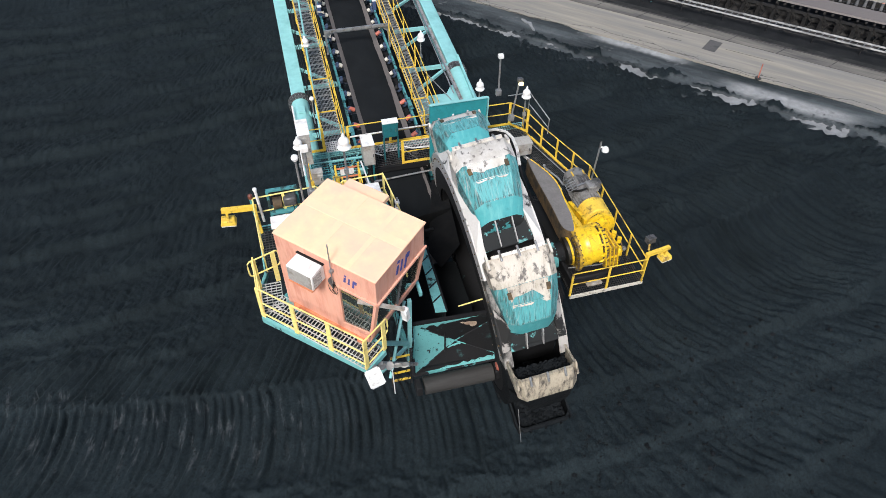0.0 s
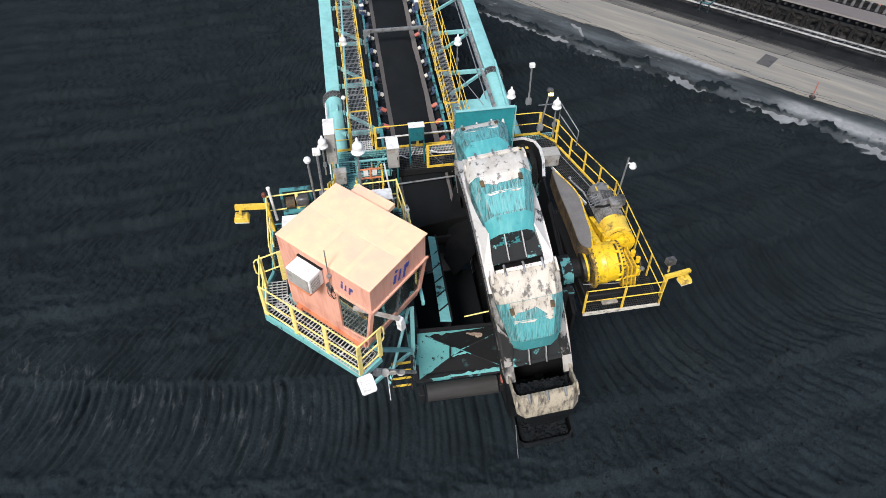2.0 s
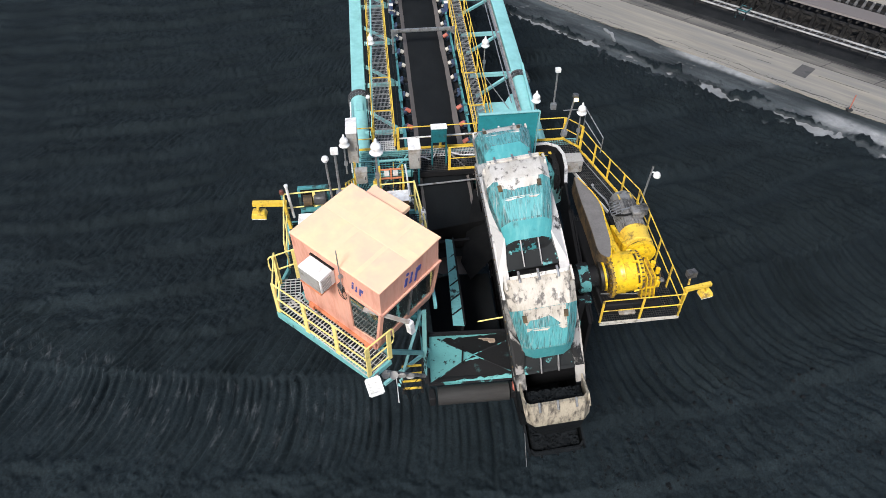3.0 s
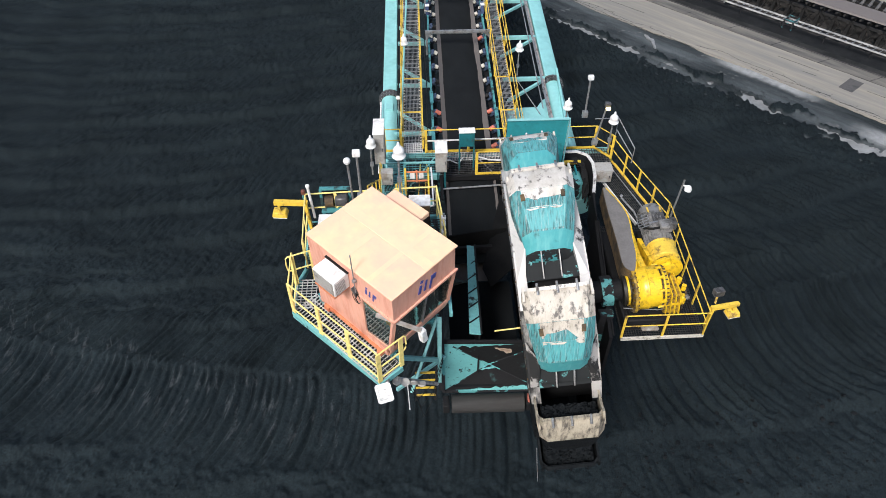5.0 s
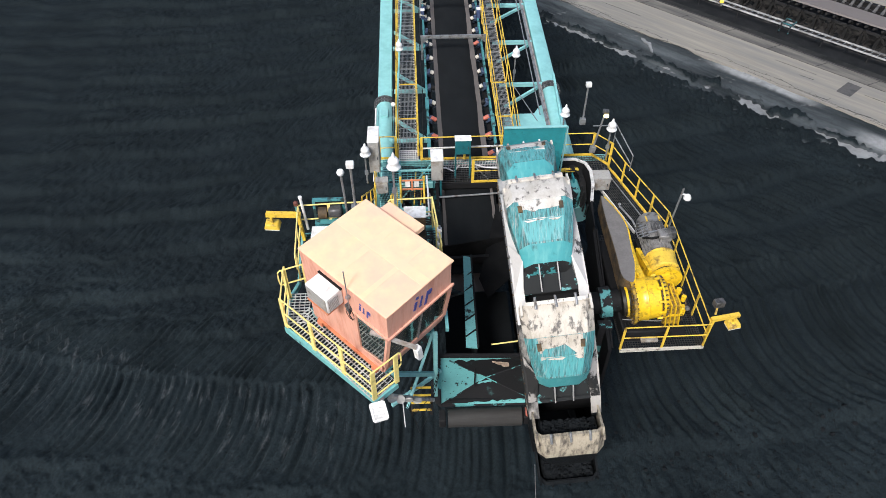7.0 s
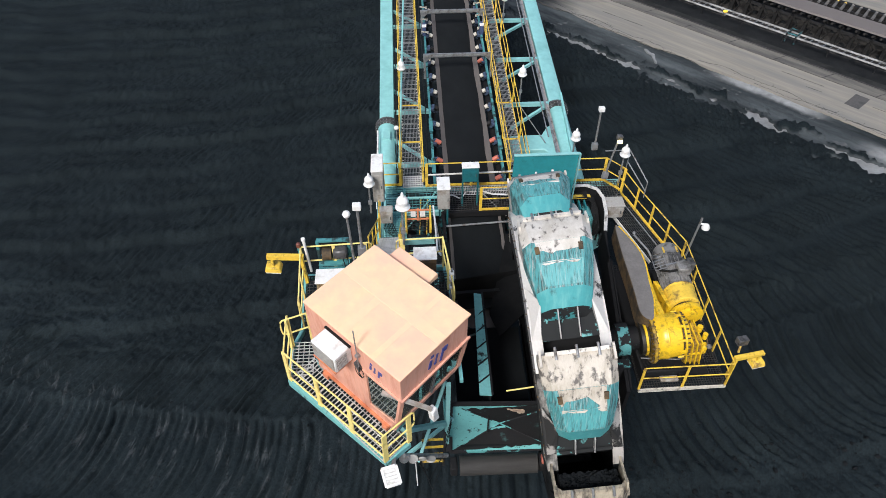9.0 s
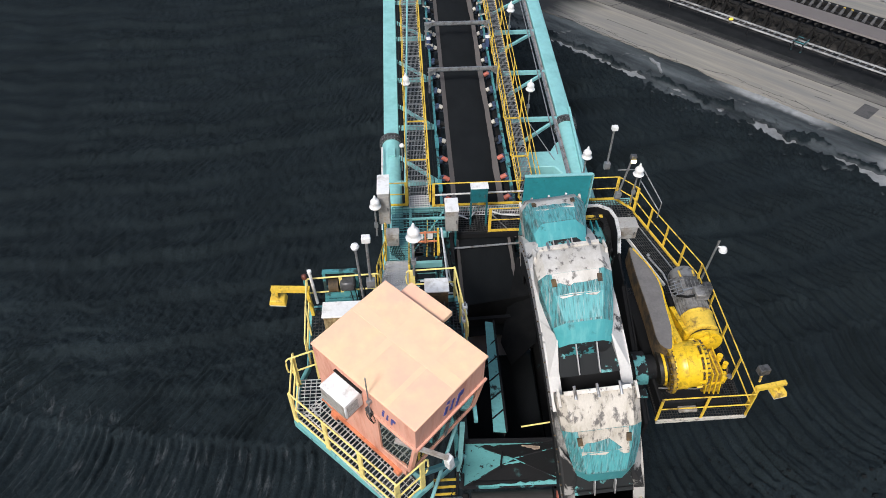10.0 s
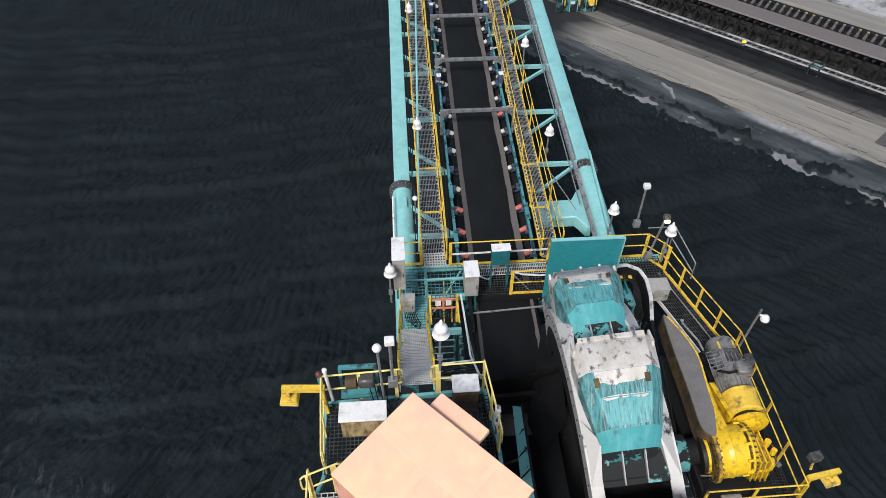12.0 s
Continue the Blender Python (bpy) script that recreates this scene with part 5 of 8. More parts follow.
for x in (-3.3, -2.5, -1.12, 1.62):
    part("long_beam", Shape().beam(on(x, -1.0, -0.14), on(x, 1.6, -0.14), 0.1, 0.22), TEAL if x < -2 else BLACK_STEEL, head)
part("deck_plate", Shape().slab([on(-3.2, -1.0, -0.1), on(-2.55, -1.0, -0.1), on(-2.55, 0.25, -0.1), on(-3.2, 0.25, -0.1)], 0.02), TEAL, head, "teal plate below the grating")
part("front_channel", Shape().beam(on(-1.2, 0.2, -0.12), on(1.65, 0.2, -0.12), 0.1, 0.2), BLACK_STEEL, head, "black front channel")
part("cable_chain", Shape().beam(on(-1.1, 0.5, -0.36), on(1.8, 0.5, -0.36), 0.5, 0.2), CABLE, head, "bundle of black cables")
part("pipe", Shape().tube([on(-1.1, -0.35, -0.15), on(1.5, -0.2, -0.15)], 0.035), GALV, head)
for k in range(6):
    part("cable", Shape().tube([on(-1.1 + 0.46 * i, 0.34 + 0.07 * k + 0.03 * math.sin(2.1 * i + k), -0.16 + 0.05 * math.sin(1.3 * i + 1.7 * k)) for i in range(7)], 0.028, 6), CABLE, head)
part("conduit", Shape().tube([on(-1.1, 0.95, 0.10), on(-0.75, 0.9, 0.12), on(-0.45, 0.85, -0.02), on(-0.25, 1.0, 0.16)], 0.03, 8), WHITE, head, "pale bent conduit")
part("conduit", Shape().tube([on(-1.6, 1.42, 0.62), on(1.55, 1.42, 0.66)], 0.032, 8), PALE_ARCH, head, "pale pipe below the handrail")
part("conduit", Shape().tube([on(0.35, 1.0, 0.16), on(0.7, 0.9, 0.1), on(1.2, 0.8, 0.14), on(1.6, 0.85, 0.1)], 0.03, 8), WHITE, head, "pale bent conduit")
part("strut", Shape().tube([on(0.35, 0.95, 0.1), on(1.15, 0.15, -0.25)], 0.025, 8), GALV, head)
for x in (-0.42, 0.12):
    part("box_stand", Shape().beam(on(x, 0.62, -0.6), on(x, 0.62, 1.0), 0.06, 0.06), TEAL_DEEP, head)
part("grating_panel", Shape().grate(on(-0.95, 1.0, 0.03), (2.5, 0, 0), (0, 0.42, 0.04), 0.06, 0.14, 0.012, 0.03), GRATE_LIGHT, head)
part("deck_frame", Shape().beam(on(-3.25, 0.95, 0.0), on(-1.15, 0.95, 0.0), 0.05, 0.06).beam(on(-2.5, -0.6, -0.05), on(-1.2, 1.5, -0.05), 0.04, 0.05), TEAL, head)
for x, h_ in ((-2.0, 0.0), (-1.75, 0.04)):
    part("kick_strip", Shape().beam(on(x, -0.5, -0.3), on(x + 0.1, 1.2, -0.3), 0.04, 0.1), YELLOW, head)
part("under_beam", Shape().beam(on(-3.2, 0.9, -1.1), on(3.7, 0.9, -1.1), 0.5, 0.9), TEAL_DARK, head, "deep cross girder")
handrail("handrail", [on(-1.66, 1.5, 0), on(1.62, 1.5, 0)], "yellow handrail across the boom head", post=1.6)
handrail("handrail", [on(0.2, 0.2, 0), on(1.62, 0.2, 0)], "short yellow handrail facing the bucket wheel", post=1.4)
handrail("handrail", [on(-3.25, 1.6, 0), on(-2.62, 1.6, 0)], "short yellow handrail at the boom walkway entry", post=0.63)
handrail("handrail", [on(3.45, 1.5, 0), on(4.9, 1.5, 0), on(5.45, 0.9, 0)], "yellow handrail behind the wheel drive", post=1.1)
handrail("handrail", [on(-3.35, -0.95, 0), on(-3.35, 0.5, 0)], "yellow handrail beside the boom head platform", post=1.45)
gate = thing("safety_gate", on(-2.0, -0.65, 0), "orange swing gate with white plates between yellow posts", "gate")
for x in (-2.45, -1.62):
    part("gate_post", Shape().beam(on(x, -0.65, -0.1), on(x, -0.65, 1.1), 0.1, 0.07), YELLOW, gate)
    part("gate_side", Shape().tube([on(x, -0.65, 1.0), on(x, -1.5, 0.9)], 0.025), YELLOW, gate)
for dz in (0.55, 0.95):
    part("gate_bar", Shape().beam(on(-2.42, -0.65, dz), on(-1.66, -0.65, dz), 0.04, 0.05), ORANGE, gate)
part("gate_upright", Shape().beam(on(-2.04, -0.65, 0.5), on(-2.04, -0.65, 1.0), 0.06, 0.06), ORANGE, gate)
for x in (-2.2, -1.88):
    part("sign_plate", Shape().box(on(x, -0.62, 0.76), (0.17, 0.02, 0.26)), WHITE, gate)
lad = thing("ladder", on(-2.0, -1.2, -1.5), "dark teal ladder well below the safety gate", "ladder")
for x in (-2.35, -1.7):
    part("stile", Shape().beam(on(x, -1.1, -2.6), on(x, -0.9, 0.1), 0.05, 0.07), TEAL_DARK, lad)
for k in range(8):
    part("rung", Shape().tube([on(-2.35, -1.1 + 0.02 * k, -2.4 + 0.3 * k), on(-1.7, -1.1 + 0.02 * k, -2.4 + 0.3 * k)], 0.018), TEAL, lad)

# ---- cabinets and boxes at the boom head ----
def cabinet(name, c, s, top, label, body=None, m=None):
    b = thing(name, (c[0], c[1], c[2] - s[2] / 2), label, "cabinet", "electrical cabinets")
    part("body", Shape().box(c, s, m), body or GREY_CABINET, b, bevel=0.012)
    part("lid", Shape().box((c[0], c[1], c[2] + s[2] / 2 + 0.02), (s[0] * 1.08, s[1] * 1.08, 0.05), m), top, b, "white lid", bevel=0.012)
    part("door", Shape().box((c[0], c[1] - s[1] / 2 - 0.006, c[2] - 0.03), (s[0] * 0.84, 0.02, s[2] * 0.82), m), body or GREY_CABINET, b)
    part("latch", Shape().box((c[0] + s[0] * 0.33, c[1] - s[1] / 2 - 0.025, c[2]), (0.03, 0.03, 0.12), m), MOTOR, b)
    return b


cab_tall = cabinet("electrical_cabinet", (-3.34, 0.2, 2.87), (0.37, 0.9, 1.3), WHITE, "tall weathered cabinet with a white top at the boom head")
cab_mid = cabinet("electrical_cabinet", (-1.13, 0.06, 2.22), (0.42, 0.64, 0.88), WHITE, "grey steel cabinet with a white lid over the belt")
cabinet("switch_box", (-0.16, 0.62, 2.67), (0.56, 0.3, 0.60), WHITE, "teal switch box with a white lid on the head handrail", TEAL_DEEP)
for x, y, z0, z1, cab in ((-3.44, 0.5, 1.0, 2.25, cab_tall), (-3.24, -0.1, 1.0, 2.25, cab_tall), (-1.25, 0.28, 1.0, 1.8, cab_mid), (-1.0, -0.16, 1.0, 1.8, cab_mid)):
    part("leg", Shape().beam((x, y, z0), (x, y, z1), 0.06, 0.06), TEAL_DEEP, cab)
cabinet("terminal_box", (-3.12, -0.35, 1.7), (0.42, 0.3, 0.5), GREY_CABINET, "open terminal box with wiring by the stair")
cabinet("drive_box", (4.95, 0.0, 1.35), (0.62, 0.5, 0.5), GREY_CABINET, "weathered grey box beside the wheel drive")
gp_ = thing("guard_plate", (2.3, 0.0, 1.6), "large dark teal steel guard plate behind the bucket wheel", "guard plate")
part("plate", Shape().prism([(1.21, 0.05, 1.2), (3.3, -0.02, 1.2), (3.36, -0.1, 3.86), (1.21, -0.05, 3.82)], [(1.21, 0.1, 1.2), (3.3, 0.03, 1.2), (3.36, -0.05, 3.86), (1.21, 0.0, 3.82)]), TEAL_PLATE, gp_)
part("top_flange", Shape().beam((1.2, -0.04, 3.84), (3.37, -0.09, 3.88), 0.12, 0.03), TEAL, gp_)
part("side_flange", Shape().beam((3.37, -0.03, 1.6), (3.4, -0.1, 3.88), 0.1, 0.03), TEAL, gp_)
part("rear_rib", Shape().beam((1.9, 0.12, 1.2), (1.9, 0.06, 3.7), 0.1, 0.1), TEAL, gp_)
part("rear_rib", Shape().beam((2.8, 0.1, 1.2), (2.8, 0.03, 3.7), 0.1, 0.1), TEAL, gp_)
rg = thing("wheel_rear_guard", (4.2, 0.2, 1.0), "curved steel guard with a pale worn edge round the wheel", "guard plate")
gpts = [(3.45, 0.62), (4.05, 0.70), (4.42, 0.52), (4.55, 0.1), (4.5, -0.6), (4.28, -1.5), (4.2, -2.6)]
part("guard_sheet", Shape().prism([(x, y, 0.3) for x, y in gpts] + [(x - 0.05, y - 0.05, 0.3) for x, y in gpts[::-1]], [(x, y, 1.86 - 0.05 * i) for i, (x, y) in enumerate(gpts)] + [(x - 0.05, y - 0.05, 1.86 - 0.05 * (6 - i)) for i, (x, y) in enumerate(gpts[::-1])]), BLACK_STEEL, rg)
for i, (a, b) in enumerate(zip(gpts[:6], gpts[1:7])):
    if i < 5:
        part("edge_bar", Shape().beam((*a, 1.90 - 0.05 * i), (*b, 1.85 - 0.05 * i), 0.11, 0.05), PALE_ARCH, rg, "pale worn edge bar")
part("edge_bar", Shape().beam((4.28, -1.5, 1.65), (4.2, -2.6, 1.3), 0.06, 0.05), BLACK_STEEL, rg)
part("gear_case", Shape().box((3.75, -0.15, 0.95), (0.74, 0.9, 0.9)), TEAL_STAINED, rg, bevel=0.08)
for k in range(3):
    part("case_rib", Shape().box((3.52 + 0.2 * k, 0.05, 1.45), (0.05, 0.42, 0.22)), TEAL_PLATE, rg)
for k in range(7):
    t0 = 0.13 * k
    part("cable_loop", Shape().tube([(3.6, 0.5 - 0.03 * k, 1.62), (4.0, 0.56 - 0.05 * k, 1.66), (4.28 - 0.02 * k, 0.36 - 0.04 * k, 1.55), (4.36 - 0.03 * k, -0.1, 1.35), (4.32 - 0.03 * k, -0.8, 1.0 - t0 * 0.3)], 0.03, 6), CABLE, rg)
for k in range(5):
    part("slat", Shape().beam((4.12 + 0.02 * k, -0.05 - 0.3 * k, 0.7), (4.16 + 0.02 * k, -0.08 - 0.3 * k, 1.5 - 0.05 * k), 0.05, 0.05), TEAL_BLACKED, rg)
part("yellow_bracket", Shape().box((3.8, 0.35, 1.62), (0.7, 0.12, 0.1)), YELLOW, rg)
sw = thing("wheel_side_wall", (3.75, -4.0, -1.0), "coal-blackened steel side wall between wheel and drive", "side wall")
part("wall_sheet", Shape().prism([(3.9, -7.0, -1.6), (4.0, -7.0, -1.6), (4.1, -2.6, -1.2), (4.0, -2.6, -1.2)], [(3.9, -7.0, 0.3), (4.0, -7.0, 0.3), (4.25, -2.6, 1.3), (4.15, -2.6, 1.3)]), BLACK_STEEL, sw)
part("rib", Shape().beam((4.05, -6.9, 0.3), (4.28, -2.6, 1.32), 0.05, 0.05), BLACK_STEEL, sw)
part("support_leg", Shape().prism([(3.66, -6.35, -1.0), (3.93, -6.35, -1.0), (3.93, -6.1, -1.0), (3.66, -6.1, -1.0)], [(3.72, -6.3, 0.55), (4.16, -6.3, 0.55), (4.16, -6.0, 0.55), (3.72, -6.0, 0.55)]), TEAL_STAINED, sw, "stained teal support leg")

# ---- stair from the head platform up to the cabin ----
stair = thing("stair", (-2.98, -0.95, 1.2), "steep pale grating stair with yellow handrails up to the cabin", "stair")
NT = 17
ya, yb, za, zb = -1.0, -5.15, zd(-1.0), zc(-5.15)
tread = Shape().grate((-0.38, -0.12, 0), (0.76, 0, 0), (0, 0.24, 0), 0.055, 0.045, 0.018, 0.025)
tm = tread.mesh("tread", GRATE_LIGHT)
for k in range(1, NT):
    o = part("tread", tm, None, stair)
    o.location = (-2.98, ya + (yb - ya) * k / NT, za + (zb - za) * k / NT)
for x in (-3.38, -2.58):
    part("stringer", Shape().beam((x, ya, za - 0.08), (x, yb, zb - 0.08), 0.03, 0.26), TEAL, stair)
    up = Vector((0, 0, 0.95))
    a, b = Vector((x, ya, za)), Vector((x, yb, zb))
    for k in range(4):
        p = a + (b - a) * (k / 3)
        part("post", Shape().beam(p, p + up, 0.035, 0.09, (0, 1, 0)), YELLOW, stair)
    part("top_rail", Shape().tube([a + up, b + up], 0.024), YELLOW, stair)
    part("mid_rail", Shape().tube([a + up * 0.55, b + up * 0.55], 0.022), YELLOW, stair)

# ---- cabin platform ----
cpf = thing("cabin_platform", (-3.2, -8.2, 3.9), "grating platform on teal beams round the cabin", "platform")


def cdeck(x, y, dz=0.0):
    return Vector((x, y, zc(y) + dz))


outline = [(-5.1, -5.5), (-1.42, -5.35), (-1.25, -6.6), (-1.2, -8.8), (-2.46, -10.3), (-2.96, -10.72), (-5.24, -8.62), (-5.26, -7.75), (-5.05, -7.2)]
for a, b in zip(outline, outline[1:] + outline[:1]):
    if a == (-1.2, -8.8):
        continue
    part("edge_beam", Shape().beam(cdeck(*a, -0.10), cdeck(*b, -0.10), 0.08, 0.16), TEAL_SOOTY, cpf)
# gratings: front walkway along the cabin side, rear deck
u45 = Vector((0.7071, -0.7071))
for k in range(4):
    a = Vector((-5.2, -8.55)) + u45 * (0.78 * k + 0.02)
    f = lambda p: cdeck(p.x, p.y)
    vv = Vector((0.7071, 0.7071)) * 0.7
    o, uu = f(a), f(a + u45 * 0.76) - f(a)
    part("grating_panel", Shape().grate(o, uu, f(a + vv) - o, 0.095, 0.19, 0.016, 0.03), GRATE_LIGHT, cpf)
part("grating_panel", Shape().grate(cdeck(-5.22, -8.5), cdeck(-4.7, -8.5) - cdeck(-5.22, -8.5), cdeck(-5.22, -7.6) - cdeck(-5.22, -8.5), 0.13, 0.095, 0.016, 0.03), GRATE_LIGHT, cpf)
part("grating_panel", Shape().grate(cdeck(-5.05, -7.2), Vector((3.7, 0, 0)), cdeck(-5.05, -5.55) - cdeck(-5.05, -7.2), 0.09, 0.09, 0.014, 0.03), GRATE, cpf)
part("grating_panel", Shape().grate(cdeck(-3.0, -10.5), cdeck(-2.55, -10.2) - cdeck(-3.0, -10.5), cdeck(-3.3, -10.1) - cdeck(-3.0, -10.5), 0.08, 0.08, 0.016, 0.03), GRATE, cpf)
part("inner_beam", Shape().beam(cdeck(-4.6, -8.1, -0.13), cdeck(-2.5, -10.1, -0.13), 0.1, 0.2), TEAL, cpf)
part("toe_board", Shape().beam(cdeck(-4.55, -8.0, 0.02), cdeck(-2.62, -9.95, 0.02), 0.3, 0.03), TEAL_GRATE, cpf)
# the two front columns are pale teal, the others dark teal
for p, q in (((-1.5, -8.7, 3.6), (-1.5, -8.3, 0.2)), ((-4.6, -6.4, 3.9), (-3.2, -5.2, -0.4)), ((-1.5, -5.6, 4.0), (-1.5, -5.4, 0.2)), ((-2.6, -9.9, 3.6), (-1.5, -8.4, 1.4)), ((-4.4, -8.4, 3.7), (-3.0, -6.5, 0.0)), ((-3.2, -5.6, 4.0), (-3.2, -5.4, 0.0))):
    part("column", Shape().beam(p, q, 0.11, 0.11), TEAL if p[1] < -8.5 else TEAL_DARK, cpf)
part("brace", Shape().tube([(-1.55, -8.25, 3.1), (-2.3, -9.6, 1.6)], 0.045), TEAL, cpf)
part("brace", Shape().beam((-2.7, -9.5, 1.6), (-1.35, -8.3, 1.4), 0.08, 0.10), TEAL, cpf)
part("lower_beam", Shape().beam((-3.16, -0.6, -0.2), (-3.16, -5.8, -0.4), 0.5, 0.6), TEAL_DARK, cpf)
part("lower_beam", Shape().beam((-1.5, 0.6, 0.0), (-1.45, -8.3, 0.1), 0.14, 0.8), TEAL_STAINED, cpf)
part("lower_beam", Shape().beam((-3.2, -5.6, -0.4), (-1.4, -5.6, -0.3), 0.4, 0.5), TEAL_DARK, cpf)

RL = "pale yellow tube handrail round the cabin platform"
handrail("handrail", [cdeck(-5.24, -7.72), cdeck(-5.22, -8.62), cdeck(-2.97, -10.72), cdeck(-2.46, -10.3)], RL, YELLOW_PALE, rails=(1.0, 0.52, 0.12), post=1.15, kick=False, posts_flat=0.12, group="cabin handrails", r=0.021, bent=0.16)
handrail("handrail", [cdeck(-4.75, -7.55), cdeck(-5.24, -7.72)], RL, YELLOW_PALE, post=0.5, kick=False, posts_flat=0.12, group="cabin handrails", r=0.021, bent=0.16)
handrail("handrail", [cdeck(-3.45, -5.45), cdeck(-5.08, -5.52), cdeck(-5.0, -7.15)], RL, YELLOW_PALE, post=0.85, kick=False, posts_flat=0.08, group="cabin handrails", r=0.021, bent=0.16)
handrail("handrail", [cdeck(-2.5, -5.4), cdeck(-1.45, -5.37), cdeck(-1.28, -6.9)], RL, YELLOW_PALE, post=0.9, kick=False, posts_flat=0.12, group="cabin handrails", r=0.021, bent=0.16)
ys = thing("service_ladder", (-2.2, -9.4, 1.0), "yellow rung ladder below the cabin front", "ladder")
for dx in (0, 0.55):
    part("stile", Shape().beam((-2.2 + dx, -9.2, 0.6), (-2.15 + dx, -9.05, 2.0), 0.05, 0.06), STEEL_DARK, ys)
for k in range(4):
    part("rung", Shape().beam((-2.2, -9.2 + 0.02 * k, 0.85 + 0.33 * k), (-1.65, -9.2 + 0.02 * k, 0.85 + 0.33 * k), 0.05, 0.04), YELLOW, ys)

# ---- cabin ----
ROOF_BAND = material("roof_sealing_band", (0.905, 0.615, 0.375), 0.55, dirt=(0.875, 0.545, 0.375), amount=0.46, size=0.7, edge=0.2, grain=4, vary=0.05)
CM = Matrix.Translation((-2.82, -8.80, 6.62)) @ Matrix.Rotation(ROT_SLOPE, 4, 'X') @ Matrix.Rotation(radians(-44.9), 4, 'Z')
CL, CW, CH = 1.40, 1.04, 2.62  # half length, half width, height


def cv(x, y, z):
    return CM @ Vector((x, y, z))


def cbox(s, x0, x1, y0, y1, z0, z1):
    return s.prism([cv(x0, y0, z0), cv(x1, y0, z0), cv(x1, y1, z0), cv(x0, y1, z0)], [cv(x0, y0, z1), cv(x1, y0, z1), cv(x1, y1, z1), cv(x0, y1, z1)])


cab = thing("operator_cabin", cv(0, 0, -CH), "salmon-painted steel operator cabin with a faded flat roof and dark windows", "cabin")
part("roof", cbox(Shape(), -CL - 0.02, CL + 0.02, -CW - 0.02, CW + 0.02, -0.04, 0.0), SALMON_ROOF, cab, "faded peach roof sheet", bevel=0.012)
seam = Shape()
cbox(seam, -0.36, -0.18, -CW, CW, 0.0, 0.004)
cbox(seam, 0.58, 0.70, -CW, CW, 0.0, 0.004)
cbox(seam, -CL, CL, 0.05, 0.30, 0.0, 0.007)
part("roof_seams", seam, ROOF_BAND, cab, "yellowed sealing bands on the roof")
part("floor", cbox(Shape(), -CL, CL - 0.36, -CW, CW, -CH, -CH + 0.08), SALMON, cab)
part("rear_wall", cbox(Shape(), -CL, -CL + 0.06, -CW, CW, -CH, -0.04), SALMON, cab)
bw = [(-CL + 0.062, -0.04), (CL - 0.062, -0.04), (CL - 0.062, -0.84), (CL - 0.30, -2.22), (CL - 0.34, -CH), (-CL + 0.062, -CH)]
part("back_wall", Shape().prism([cv(x, CW - 0.06, z) for x, z in bw], [cv(x, CW, z) for x, z in bw]), SALMON, cab)
# side wall with the window towards the front
part("side_wall", cbox(Shape(), -CL + 0.062, 0.35, -CW, -CW + 0.06, -CH, -0.04), SALMON, cab, "salmon side wall")
part("side_fascia", cbox(Shape(), 0.352, CL - 0.062, -CW, -CW + 0.06, -0.80, -0.04), SALMON, cab)
part("front_fascia", cbox(Shape(), CL - 0.06, CL, -CW, CW - 0.062, -0.80, -0.04), SALMON, cab)
part("rain_gutter", cbox(cbox(Shape(), 0.3, CL + 0.04, -CW - 0.04, -CW - 0.002, -0.86, -0.80), CL + 0.002, CL + 0.05, -CW - 0.04, CW, -0.86, -0.80), SALMON, cab)
# sloping window frames: the glass leans inwards to the floor
W0, W1, INW = -0.84, -2.2, 0.24
part("corner_post", Shape().beam(cv(CL - 0.03, -CW + 0.03, W0), cv(CL - INW, -CW + 0.03, W1 - 0.05), 0.09, 0.09), SALMON, cab)
part("far_post", Shape().beam(cv(CL - 0.03, CW - 0.05, W0), cv(CL - INW, CW - 0.05, W1 - 0.05), 0.09, 0.09), SALMON, cab)
part("sill", Shape().beam(cv(0.35, -CW + 0.03, W1 - 0.12), cv(CL - INW + 0.02, -CW + 0.03, W1), 0.08, 0.08), SALMON, cab)
fw = part("front_window", Shape().prism([cv(CL - 0.05, -CW + 0.08, W0), cv(CL - 0.05, CW - 0.1, W0), cv(CL - INW, CW - 0.1, W1), cv(CL - INW, -CW + 0.08, W1)], [cv(CL - 0.035, -CW + 0.08, W0), cv(CL - 0.035, CW - 0.1, W0), cv(CL - INW + 0.015, CW - 0.1, W1), cv(CL - INW + 0.015, -CW + 0.08, W1)]), GLASS, cab, "dark tinted sloping front window")
part("bottom_frame", Shape().beam(cv(CL - INW, -CW + 0.04, W1 - 0.03), cv(CL - INW, CW - 0.05, W1 - 0.03), 0.08, 0.08), SALMON, fw)
part("window_bar", Shape().beam(cv(CL - 0.02, 0.05, W0), cv(CL - INW + 0.03, 0.05, W1), 0.04, 0.04), GALV, fw)
sww = part("side_window", Shape().prism([cv(0.38, -CW + 0.02, W0), cv(CL - 0.09, -CW + 0.02, W0), cv(CL - INW - 0.02, -CW + 0.02, W1), cv(0.38, -CW + 0.02, W1 - 0.1)], [cv(0.38, -CW + 0.035, W0), cv(CL - 0.09, -CW + 0.035, W0), cv(CL - INW - 0.02, -CW + 0.035, W1), cv(0.38, -CW + 0.035, W1 - 0.1)]), GLASS, cab, "dark tinted side window")
for o in (fw, sww):
    o.visible_shadow = False
part("seat", cbox(cbox(Shape(), -0.2, 0.3, -0.3, 0.3, -CH + 0.3, -CH + 0.75), -0.3, -0.15, -0.3, 0.3, -CH + 0.7, -CH + 1.4), CABLE, cab, "black operator seat", bevel=0.05)
